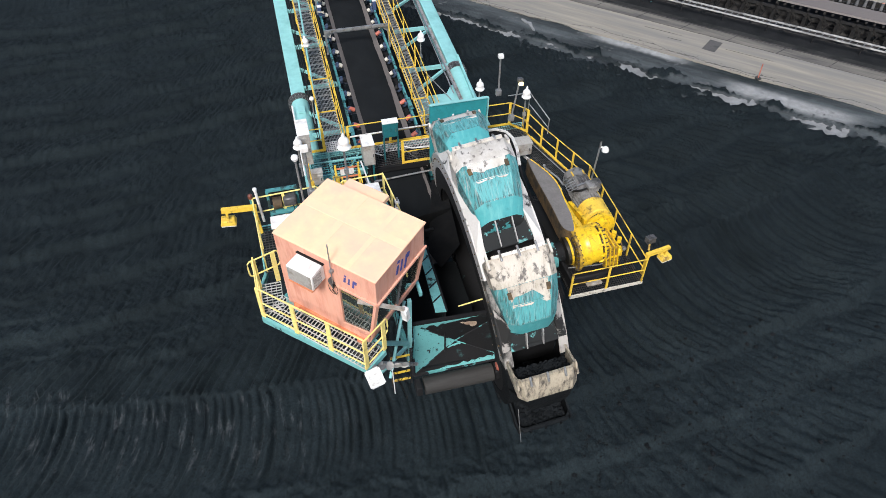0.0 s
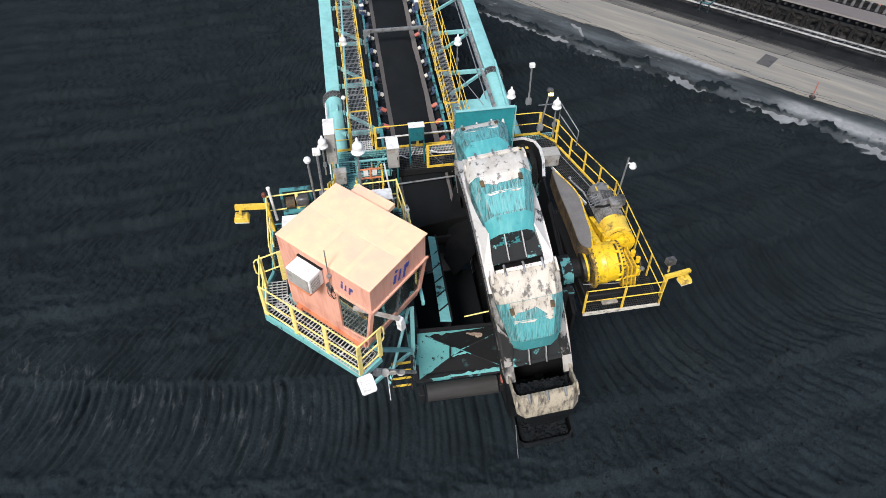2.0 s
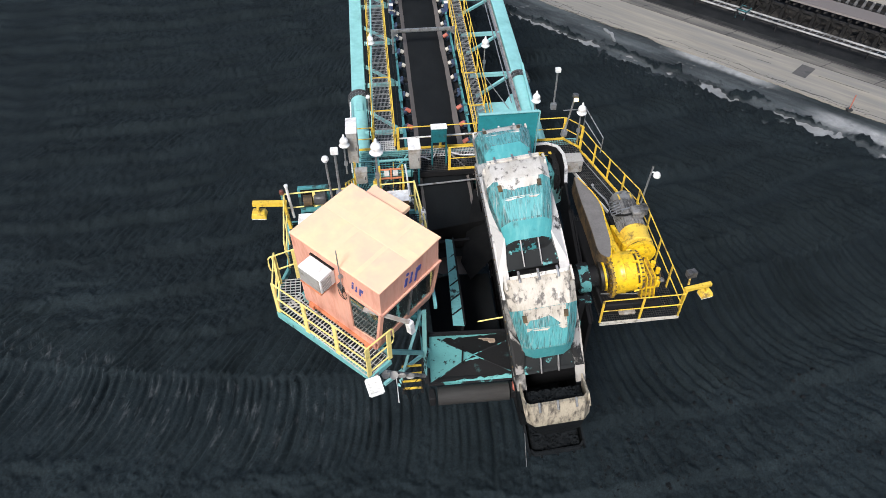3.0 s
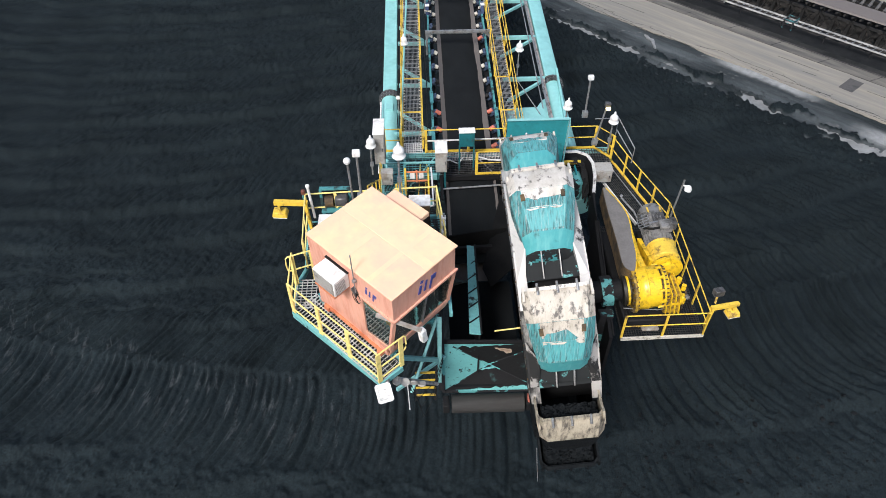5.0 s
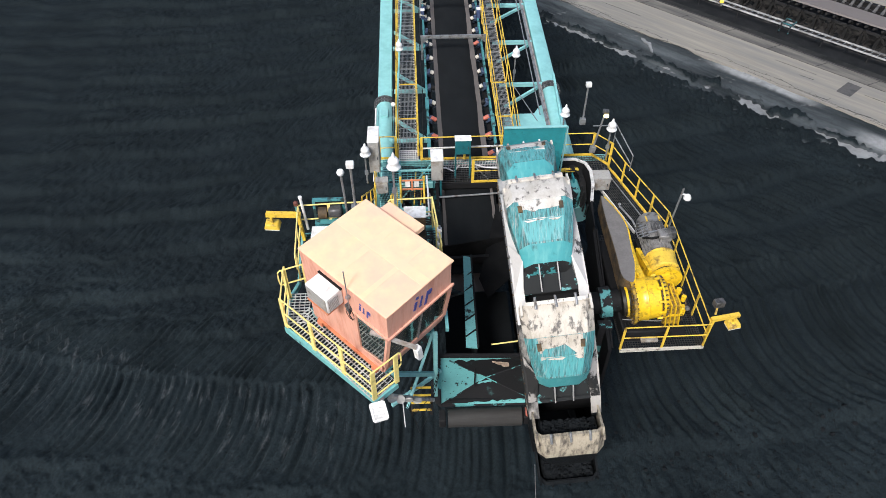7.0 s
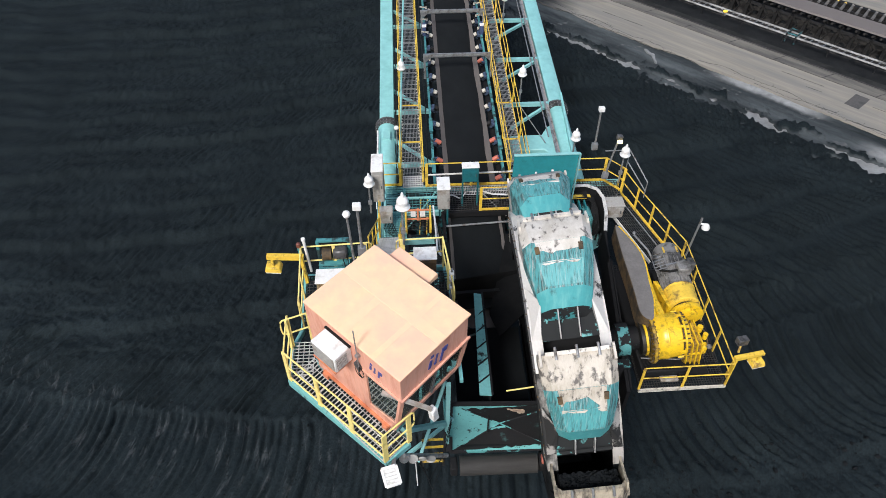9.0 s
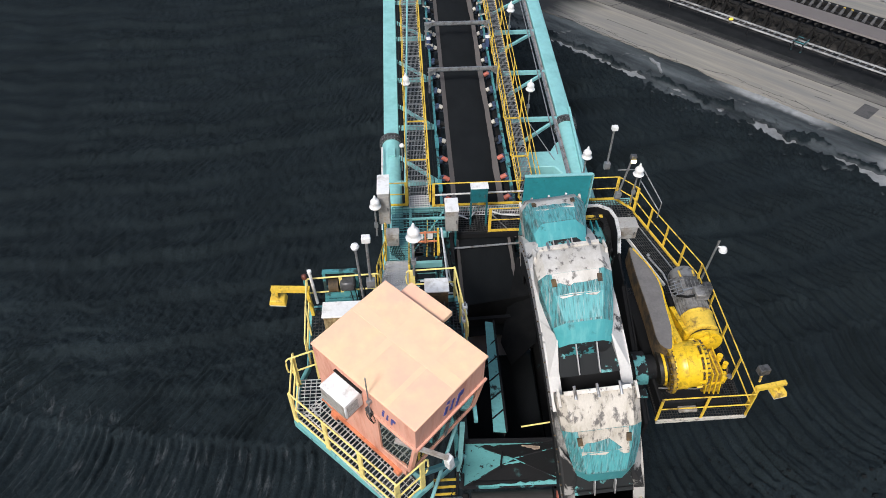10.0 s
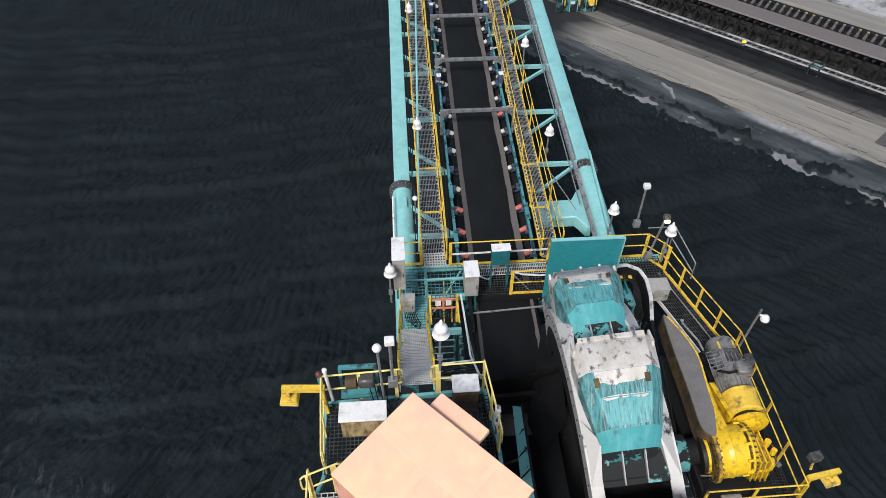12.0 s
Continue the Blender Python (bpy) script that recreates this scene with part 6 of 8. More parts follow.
# dark sheets added inside so the cabin looks unlit behind its windows
part("inner_dark_sheet", cbox(Shape(), -CL + 0.062, -CL + 0.09, -CW + 0.1, CW - 0.1, -CH + 0.1, -0.1), STEEL_DARK, cab)
part("control_desk", cbox(Shape(), 0.55, 0.85, -0.7, 0.7, -CH + 0.1, -CH + 0.85), STEEL_DARK, cab, "dark control desk", bevel=0.03)
part("inner_dark_sheet", cbox(Shape(), -CL + 0.1, 0.34, -CW + 0.062, -CW + 0.09, -CH + 0.1, -0.1), STEEL_DARK, cab)
part("dark_ceiling_sheet", cbox(Shape(), -CL + 0.1, CL - 0.07, -CW + 0.1, CW - 0.1, -0.09, -0.06), STEEL_DARK, cab)
part("inner_dark_sheet", cbox(Shape(), -CL + 0.1, CL - 0.40, CW - 0.09, CW - 0.065, -CH + 0.1, -0.1), STEEL_DARK, cab)
part("dark_floor_sheet", cbox(Shape(), -CL + 0.1, CL - 0.37, -CW + 0.1, CW - 0.1, -CH + 0.082, -CH + 0.1), STEEL_DARK, cab)
part("front_skirt", Shape().prism([cv(CL - INW, -CW + 0.03, W1 - 0.08), cv(CL - INW, CW - 0.03, W1 - 0.08), cv(CL - 0.34, CW - 0.03, -CH), cv(CL - 0.34, -CW + 0.03, -CH)], [cv(CL - INW + 0.03, -CW + 0.03, W1 - 0.08), cv(CL - INW + 0.03, CW - 0.03, W1 - 0.08), cv(CL - 0.31, CW - 0.03, -CH), cv(CL - 0.31, -CW + 0.03, -CH)]), SALMON, cab)
part("side_skirt", cbox(Shape(), 0.352, CL - 0.35, -CW, -CW + 0.05, -CH, W1 - 0.16), SALMON, cab)
part("lower_skirt", cbox(Shape(), -CL + 0.2, 0.95, -CW - 0.06, -CW - 0.002, -CH, -CH + 0.1), ORANGE, cab, "orange bottom rail")
part("skirt_foot", cbox(Shape(), -CL + 0.25, -CL + 0.42, -CW - 0.12, -CW - 0.062, -CH, -CH + 0.12), ORANGE, cab)
part("skirt_foot", cbox(Shape(), 0.8, 0.95, -CW - 0.12, -CW - 0.062, -CH, -CH + 0.12), ORANGE, cab)
ax_ = Shape()
cbox(ax_, -1.06, 0.12, CW + 0.002, CW + 0.44, -0.30, -0.16)
cbox(ax_, -0.95, -0.2, CW + 0.002, CW + 0.22, -CH, -0.30)
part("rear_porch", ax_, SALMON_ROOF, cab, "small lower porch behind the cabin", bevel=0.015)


def mark(name, o, ux, uy, nrm, size, slant):
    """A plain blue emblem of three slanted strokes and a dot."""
    s = Shape()
    o, ux, uy, nrm = Vector(o), Vector(ux), Vector(uy), Vector(nrm)

    def quad(x0, y0, x1, y1, w):
        p, q = o + ux * (x0 + slant * y0) * size + uy * y0 * size, o + ux * (x1 + slant * y1) * size + uy * y1 * size
        s.beam(p, q, w * size, 0.012, nrm)

    quad(0.08, 0.0, 0.08, 0.50, 0.16)
    quad(0.08, 0.66, 0.10, 0.80, 0.17)
    quad(0.36, 0.0, 0.52, 0.02, 0.13)
    quad(0.44, 0.05, 0.44, 0.60, 0.11)
    quad(0.82, -0.20, 0.82, 0.60, 0.14)
    quad(0.98, 0.30, 0.98, 0.60, 0.20)
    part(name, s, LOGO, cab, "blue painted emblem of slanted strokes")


R3 = CM.to_3x3()
mark("emblem", cv(CL + 0.007, 0.1 - 0.36, -0.60), R3 @ Vector((0, 1, 0)), R3 @ Vector((0, 0, 1)), R3 @ Vector((1, 0, 0)), 0.49, 0.25)
mark("emblem", cv(0.52, -CW - 0.007, -0.55), R3 @ Vector((1, 0, 0)), R3 @ Vector((0, 0, 1)), R3 @ Vector((0, -1, 0)), 0.32, 0.15)
# cabin air conditioner
ac = thing("air_conditioner", cv(-0.35, -CW - 0.3, -0.75), "white box air conditioner on the cabin side wall", "air conditioner")
part("casing", cbox(Shape(), -0.72, 0.0, -CW - 0.46, -CW - 0.004, -0.76, -0.26), WHITE, ac, bevel=0.02)
part("grille_panel", cbox(Shape(), -0.69, -0.03, -CW - 0.466, -CW - 0.46, -0.73, -0.30), GREY_CABINET, ac, "grey mesh panel")
# black strip drawn as the shadow between casing top and cabin wall
part("top_shadow", cbox(Shape(), -0.74, 0.02, -CW - 0.06, -CW - 0.004, -0.262, -0.235), CABLE, ac, "dark strip drawn for the shadow along the top edge")
gr = Shape()
for k in range(16):
    x = -0.67 + 0.04 * k
    cbox(gr, x, x + 0.012, -CW - 0.474, -CW - 0.466, -0.73, -0.30)
for k in range(12):
    z = -0.73 + 0.036 * k
    cbox(gr, -0.68, -0.04, -CW - 0.472, -CW - 0.46, z, z + 0.016)
part("front_grille", gr, GREY_CABINET, ac)
gs = Shape()
for k in range(9):
    z = -0.72 + 0.045 * k
    cbox(gs, 0.002, 0.01, -CW - 0.42, -CW - 0.14, z, z + 0.018)
part("side_louvres", gs, GREY_CABINET, ac)
part("bracket", cbox(Shape(), -0.70, -0.02, -CW - 0.48, -CW - 0.004, -0.81, -0.762), ORANGE, ac)
an = thing("aerial", cv(0.24, -CW - 0.06, -0.6), "thin whip aerial clamped to the cabin side", "aerial")
part("mast", Shape().tube([cv(0.24, -CW - 0.06, -0.75), cv(0.24, -CW - 0.06, 0.6)], 0.014), GALV, an)
part("clamp", cbox(Shape(), 0.2, 0.28, -CW - 0.09, -CW - 0.004, -0.35, -0.27), GALV, an)
part("cable_loop", Shape().tube([cv(0.22 + 0.13 * math.cos(a) , -CW - 0.05, -0.95 + 0.2 * math.sin(a)) for a in [k * 0.5 for k in range(13)]] , 0.008, 6), CABLE, an)
for k in range(4):
    part("clamp", cbox(Shape(), 0.14 + 0.03 * k, 0.17 + 0.03 * k, -CW - 0.10, -CW - 0.004, -0.72 - 0.05 * k, -0.62 - 0.04 * k), MOTOR, an)
part("cable", Shape().tube([cv(0.24, -CW - 0.06, -0.7), cv(0.27, -CW - 0.07, -0.85), cv(0.20, -CW - 0.06, -1.0), cv(0.30, -CW - 0.06, -1.12)], 0.012, 6), CABLE, an)
cl = thing("cabin_work_light", cv(CL + 0.1, -CW, -0.75), "grey swing-arm work light at the cabin corner", "work light")
part("arm", Shape().beam(cv(CL - 0.45, -CW - 0.12, -0.86), cv(CL + 0.50, -CW + 0.36, -1.05), 0.09, 0.06), GREY_CABINET, cl)
part("lamp_head", Shape().prism([cv(CL + 0.42, -CW + 0.34, -1.5), cv(CL + 0.58, -CW + 0.34, -1.5), cv(CL + 0.58, -CW + 0.5, -1.5), cv(CL + 0.42, -CW + 0.5, -1.5)], [cv(CL + 0.40, -CW + 0.30, -1.06), cv(CL + 0.56, -CW + 0.30, -1.06), cv(CL + 0.56, -CW + 0.46, -1.06), cv(CL + 0.40, -CW + 0.46, -1.06)]), WHITE, cl, bevel=0.02)
cabinet("electrical_cabinet", (-1.93, -5.87, 4.85), (0.55, 0.42, 0.75), WHITE, "brown-sided box with a white lid on the cabin platform", BROWN)
cabinet("electrical_cabinet", (-4.18, -6.22, 4.6), (0.96, 0.46, 0.6), WHITE, "long rust-stained box with a white lid behind the cabin", RUSTY_BOX)
tf = thing("hose_reel_frame", (-4.25, -5.5, 4.3), "teal open frame with a black motor at the platform edge", "frame")
for x in (-4.68, -3.88):
    part("upright", Shape().beam((x, -5.35, 4.0), (x, -5.35, 5.32), 0.07, 0.07), TEAL_MID, tf)
part("top_bar", Shape().beam((-4.7, -5.33, 5.32), (-3.86, -5.33, 5.32), 0.1, 0.06), TEAL_MID, tf)
part("back_sheet", Shape().beam((-4.6, -5.3, 5.0), (-3.9, -5.3, 5.0), 0.03, 0.5), BLACK_STEEL, tf)
part("motor", Shape().box((-4.1, -5.5, 5.05), (0.36, 0.3, 0.28)), MOTOR, tf, bevel=0.04)
part("base_sheet", Shape().box((-4.28, -5.45, 4.72), (0.8, 0.4, 0.04)), TEAL_MID, tf)
part("lower_bar", Shape().beam((-4.7, -5.58, 4.55), (-3.86, -5.58, 4.55), 0.06, 0.06), TEAL_MID, tf)
part("coil", Shape().lathe([(0.07, -0.12), (0.17, -0.12), (0.17, 0.12), (0.07, 0.12)], Matrix.Translation((-4.45, -5.45, 4.95)) @ Matrix.Rotation(radians(90), 4, 'Y'), 18), BROWN, tf, "rusty coil")


# ---- lamps ----
def cone_lamp(height):
    """A white conical floodlight on a pole, at the origin."""
    t = thing("pole_lamp", Matrix(), "white conical floodlight on a thin grey pole", "lamp", "white pole lamps")
    part("pole", Shape().tube([(0, 0, 0), (0, 0, height)], 0.03), GALV, t)
    part("clamp", Shape().box((0, 0, height * 0.35), (0.12, 0.1, 0.14)), GALV, t)
    m = Matrix.Translation((0.02, 0.0, height))
    part("shade", Shape().lathe([(0.185, -0.10), (0.19, -0.08), (0.145, -0.02), (0.14, 0.02), (0.155, 0.07), (0.14, 0.14), (0.095, 0.20), (0.05, 0.23), (0.04, 0.31), (0.018, 0.36)], m, 18), WHITE, t)
    part("base_ring", Shape().lathe([(0.07, -0.2), (0.12, -0.17), (0.175, -0.105)], m, 18), WHITE, t)
    return t


def box_lamp(height, lit=False):
    t = thing("floodlight_pole", Matrix(), "small square floodlight on a grey steel pole", "lamp", "floodlight poles")
    part("pole", Shape().tube([(0, 0, 0), (0, 0, height)], 0.035), GALV, t)
    part("base_plate", Shape().box((0, 0, 0.12), (0.2, 0.14, 0.24)), GALV, t)
    part("lamp_head", Shape().box((0, -0.02, height + 0.06), (0.2, 0.16, 0.16)), WHITE if not lit else MOTOR, t, bevel=0.015)
    if lit:
        part("lens", Shape().box((0.03, -0.1, height - 0.05), (0.14, 0.1, 0.1)), LAMP_ON, t)
    return t


def place(proto, *spots):
    proto.matrix_basis = spots[0]
    for m in spots[1:]:
        copy_thing(proto, m)


place(cone_lamp(1.35), pose(-2.5, 7.7, zd(7.7) - 0.45, 0, 0, 0), pose(2.55, 7.1, zd(7.1) - 0.5), pose(2.5, 13.1, zd(13.1) - 0.5, 0, 0, 40), pose(-2.5, 16.1, zd(16.1) - 0.45, 0, 0, 80),
      pose(-2.46, -5.45, zc(-5.45) + 0.95), pose(3.85, 2.35, zd(2.35) + 0.0), pose(5.27, 0.9, 1.75, 0, 0, 0), pose(-3.62, -0.55, 2.0))
place(box_lamp(1.6), pose(4.28, 1.3, 3.0), pose(-3.5, -5.85, 5.3, 3, 0, 0))
place(box_lamp(1.7, True), pose(4.62, 0.65, 2.2, 0, 8, 0))
bl = thing("ball_lamp_pole", (-3.75, -5.8, 4.4), "white ball lamp on a grey pole by the cabin", "lamp")
part("pole", Shape().tube([(-3.72, -5.75, 4.3), (-3.77, -5.88, 6.6)], 0.03), GALV, bl)
part("ball", Shape().lathe([(0.02, -0.10), (0.075, -0.07), (0.10, 0.0), (0.075, 0.06), (0.02, 0.085)], Matrix.Translation((-3.77, -5.9, 6.68)), 16), WHITE, bl)
sl = thing("small_lamp_pole", on(-2.72, 3.9, 0), "small white lamp on a short pole beside the walkway", "lamp")
part("pole", Shape().tube([on(-2.72, 3.9, -0.4), on(-2.72, 3.9, 0.7)], 0.025), GALV, sl)
part("ball", Shape().lathe([(0.02, -0.1), (0.08, -0.06), (0.1, 0.0), (0.07, 0.06), (0.02, 0.09)], Matrix.Translation(on(-2.72, 3.9, 0.78)), 14), WHITE, sl)
dl = thing("drive_lamp", (7.15, -1.95, 0.4), "white hooded lamp on a grey pole at the drive platform corner", "lamp")
part("pole", Shape().tube([(7.1, -1.95, 0.4), (7.2, -2.02, 2.55)], 0.035), GALV, dl)
part("hood", Shape().lathe([(0.04, 0.1), (0.1, 0.05), (0.14, -0.05), (0.13, -0.1)], Matrix.Translation((7.38, -2.1, 2.25)), 14), WHITE, dl)
part("arm", Shape().tube([(7.18, -2.0, 2.3), (7.36, -2.1, 2.32)], 0.03), WHITE, dl)


def bracket_light(name, m, body, label):
    """A box floodlight hanging from a yellow arm; local x points outwards."""
    t = thing(name, m, label, "floodlight", "bracket floodlights")
    f = lambda *p: m @ Vector(p)
    part("post", Shape().beam(f(0, 0, -0.75), f(0.05, 0, 0.2), 0.12, 0.08), YELLOW, t)
    part("arm", Shape().beam(f(-0.02, 0, 0.16), f(0.9, 0, 0.2), 0.13, 0.12), YELLOW, t)
    hd = part("lamp_housing", Shape().prism([f(0.58, -0.20, -0.27), f(1.0, -0.20, -0.24), f(1.0, 0.15, -0.24), f(0.58, 0.15, -0.27)], [f(0.62, -0.15, -0.1), f(0.96, -0.15, -0.08), f(0.96, 0.13, -0.08), f(0.62, 0.13, -0.1)]), body, t, bevel=0.02)
    part("glass", Shape().prism([f(0.60, -0.18, -0.30), f(0.98, -0.18, -0.27), f(0.98, 0.13, -0.27), f(0.60, 0.13, -0.30)], [f(0.60, -0.18, -0.275), f(0.98, -0.18, -0.245), f(0.98, 0.13, -0.245), f(0.60, 0.13, -0.275)]), WHITE, hd)
    part("yoke", Shape().beam(f(0.78, 0, -0.1), f(0.78, 0, 0.14), 0.12, 0.06), YELLOW, t)
    return t


bracket_light("bracket_floodlight", pose(-5.02, -5.75, 5.0, 0, 0, 178), YELLOW, "yellow bracket floodlight at the cabin platform corner")
bracket_light("bracket_floodlight", pose(7.12, -6.5, 0.85, 0, 0, 8), YELLOW, "yellow bracket floodlight at the drive platform corner")
part_box = thing("lamp_ballast", (7.4, -6.2, 1.0), "dark grey ballast box on the drive platform corner", "ballast box")
part("box", Shape().box((7.42, -6.05, 1.25), (0.32, 0.22, 0.24), Matrix.Rotation(0.15, 3, 'Z')), MOTOR, part_box, bevel=0.015)
part("bracket", Shape().beam((7.35, -6.2, 0.9), (7.4, -6.1, 1.1), 0.06, 0.06), YELLOW, part_box)
bc = thing("beacon_post", (-5.1, -5.5, 4.4), "teal post with a red-brown beacon lamp", "beacon")
part("post", Shape().beam((-5.1, -5.5, 4.3), (-5.12, -5.52, 5.3), 0.08, 0.08), TEAL_MID, bc)
part("lens", Shape().lathe([(0.055, 0), (0.07, 0.04), (0.06, 0.12), (0.025, 0.15)], Matrix.Translation((-5.12, -5.52, 5.3)), 14), RED, bc)
hn = thing("clamp_pole", (-4.9, -5.75, 5.0), "white pole with clamps on the cabin platform rail", "pole")
part("pole", Shape().tube([(-4.9, -5.6, 4.5), (-4.95, -5.65, 5.65)], 0.04), WHITE, hn)
part("cap", Shape().lathe([(0.055, 0), (0.055, 0.06), (0.02, 0.08)], Matrix.Translation((-4.95, -5.65, 5.65)), 12), WHITE, hn)
LAMP_GREY = material("lamp_housing_grey", (0.62, 0.62, 0.61), 0.4, dirt=(0.36, 0.35, 0.34), amount=0.35, size=0.15, edge=0.12)
fl = thing("front_floodlight", (-2.9, -11.0, 3.7), "white rectangular floodlight hung from the platform nose", "floodlight")
FM = Matrix.Translation((-2.86, -11.15, 3.95)) @ Matrix.Rotation(radians(-48), 4, 'X') @ Matrix.Rotation(radians(-14), 4, 'Y') @ Matrix.Scale(0.76, 4)
ff = lambda *p: FM @ Vector(p)
part("housing", Shape().prism([ff(-0.24, -0.04, -0.3), ff(0.24, -0.04, -0.3), ff(0.24, -0.04, 0.3), ff(-0.24, -0.04, 0.3)], [ff(-0.2, 0.08, -0.26), ff(0.2, 0.08, -0.26), ff(0.2, 0.08, 0.26), ff(-0.2, 0.08, 0.26)]), LAMP_GREY, fl, bevel=0.02)
part("lens_frame", Shape().beam(ff(-0.19, -0.05, -0.25), ff(0.19, -0.05, -0.25), 0.05, 0.05).beam(ff(-0.19, -0.05, 0.25), ff(0.19, -0.05, 0.25), 0.05, 0.05).beam(ff(-0.21, -0.05, -0.25), ff(-0.21, -0.05, 0.25), 0.05, 0.05).beam(ff(0.21, -0.05, -0.25), ff(0.21, -0.05, 0.25), 0.05, 0.05), WHITE, fl)
rb = Shape()
for k in range(5):
    rb.beam(ff(-0.2, -0.05, -0.2 + 0.1 * k), ff(0.2, -0.05, -0.2 + 0.1 * k), 0.02, 0.02)
part("ribs", rb, LAMP_GREY, fl)
part("junction_box", Shape().box(ff(0.02, 0.14, 0.1), (0.16, 0.12, 0.16), FM), WHITE, fl, bevel=0.01)
part("arm", Shape().beam((-2.8, -10.6, 3.7), (-2.86, -11.1, 3.85), 0.08, 0.06), GALV, fl)
tg = thing("towing_bracket", (-2.5, -10.5, 3.2), "greasy grey chain bracket below the platform nose", "bracket")
for k in range(4):
    part("link", Shape().lathe([(0.05, -0.02), (0.11, -0.02), (0.11, 0.02), (0.05, 0.02)], Matrix.Translation((-2.6 + 0.2 * k, -10.5 + 0.05 * k, 3.45 - 0.12 * k)) @ Matrix.Rotation(0.9 * k, 4, 'X'), 12), GREY_CABINET, tg)
part("bar", Shape().tube([(-2.6, -10.45, 3.5), (-1.6, -9.9, 2.4)], 0.05), GALV, tg)

# ---- hopper and chute beside the wheel ----
TEAL_PEPPER = material("teal_paint_peppered", (0.15, 0.43, 0.43), 0.5, dirt=(0.02, 0.03, 0.03), amount=0.20, size=0.16, edge=0.02, grain=16, vary=0.08)
hop = thing("chute_hopper", (0.1, -8.2, -0.5), "teal steel chute hopper heavily blackened by coal", "hopper")
FL = [Vector((-1.40, -8.24, 2.02)), Vector((1.62, -8.34, 1.98)), Vector((1.62, -8.3, -0.42)), Vector((-1.38, -8.2, -0.5))]
cen = Vector((0.0, -7.95, 0.5))
for k in range(4):
    a, b = FL[k], FL[(k + 1) % 4]
    off = Vector((0, 0.03, 0))
    part("front_panel", Shape().prism([a, b, cen], [a + off, b + off, cen + off]), (BLACK_STEEL, BLACK_STEEL, BLACK_STEEL, TEAL_PEPPER)[k], hop)
    part("crease", Shape().beam(a, cen, 0.03, 0.03), TEAL_STAINED, hop)
for k in range(4):
    part("frame_bar", Shape().beam(FL[k], FL[(k + 1) % 4], 0.09, 0.09), BLACK_STEEL if k == 0 else TEAL_STAINED, hop)
part("left_wall", Shape().prism([(-1.42, -8.2, -0.5), (-1.36, -8.2, -0.5), (-1.36, -3.6, -0.1), (-1.42, -3.6, -0.1)], [(-1.42, -8.2, 2.0), (-1.36, -8.2, 2.0), (-1.36, -3.6, 1.6), (-1.42, -3.6, 1.6)]), BLACK_STEEL, hop)
part("liner_plate", Shape().slab([(-0.64, -8.1, 2.2), (-0.31, -8.1, 2.14), (-0.25, -4.6, 2.18), (-0.49, -4.6, 2.25)], 0.05), TEAL_SOOTY, hop, "teal liner plate with coal stains")
part("liner_wall", Shape().prism([(-0.36, -8.08, 0.2), (-0.32, -8.08, 0.2), (-0.26, -4.6, 0.2), (-0.30, -4.6, 0.2)], [(-0.36, -8.08, 2.10), (-0.32, -8.08, 2.10), (-0.26, -4.6, 2.14), (-0.30, -4.6, 2.14)]), BLACK_STEEL, hop)
part("liner_edge", Shape().beam((-0.30, -8.1, 2.17), (-0.24, -4.55, 2.21), 0.05, 0.08), BLACK_STEEL, hop)
for k in range(6):
    y = -7.75 + 0.56 * k
    part("liner_rib", Shape().beam((-0.62 + 0.02 * k, y, 2.215), (-0.31 + 0.01 * k, y + 0.28, 2.165), 0.035, 0.03), BLACK_STEEL, hop)
part("rear_beam", Shape().beam((-1.4, -3.5, 0.9), (1.1, -3.4, 0.9), 0.12, 0.3), BLACK_STEEL, hop)
part("rear_curtain", Shape().prism([(-1.1, -3.2, 0.5), (1.2, -3.0, 0.5), (1.2, -2.95, 0.5), (-1.1, -3.15, 0.5)], [(-1.1, -3.2, 1.3), (1.2, -3.0, 1.5), (1.2, -2.95, 1.5), (-1.1, -3.15, 1.3)]), RUBBER_DARK, hop, "black rubber curtain")
part("side_wing", Shape().prism([(1.05, -8.42, 1.5), (1.5, -8.46, 1.75), (1.58, -8.46, -0.1), (1.3, -8.42, -0.2)], [(1.05, -8.36, 1.5), (1.5, -8.40, 1.75), (1.58, -8.40, -0.1), (1.3, -8.36, -0.2)]), TEAL_SOOTY, hop, "teal side wing")
part("rubber_flap", Shape().slab([(0.95, -1.3, 1.5), (1.35, -1.6, 1.6), (1.1, -4.6, 1.2), (0.3, -5.2, 0.9), (0.1, -4.2, 0.75)], 0.03), RUBBER_DARK, hop, "hanging black rubber flap")
part("lip_bar", Shape().tube([(0.1, -7.9, 2.0), (1.5, -7.75, 2.02)], 0.022), YELLOW_PALE, hop, "bent yellow bar")
# dark sheet added where the belt runs on, hidden in darkness
part("chute_dark_sheet", Shape().slab([(-1.1, -8.2, -0.25), (1.05, -8.2, -0.25), (1.05, -4.2, 0.05), (-1.1, -4.2, 0.05)], 0.05), BELT_COAL, hop, "dark sheet added where the belt is hidden in darkness")
part("cross_pipe", Shape().tube([(-1.3, -6.3, 2.15), (-0.55, -6.1, 2.2)], 0.03), BLACK_STEEL, hop)
# pulley rubber, its base colour darkened for the shadow round it
PULLEY = material("pulley_rubber_shaded", (0.030, 0.029, 0.028), 0.8, dirt=(0.018, 0.017, 0.016), amount=0.4, size=0.3, edge=0.2, stretch=(0.3, 2, 2))
BARE = material("peeled_primer_patch", (0.52, 0.40, 0.31), 0.6, dirt=(0.30, 0.20, 0.14), amount=0.35, size=0.2, edge=0.1)


def face(x, z, d):
    """A place on the upper front panel, d metres proud of it."""
    return Vector((x, -8.29 + (2.0 - z) * 0.227 - d, z + 0.22 * d))


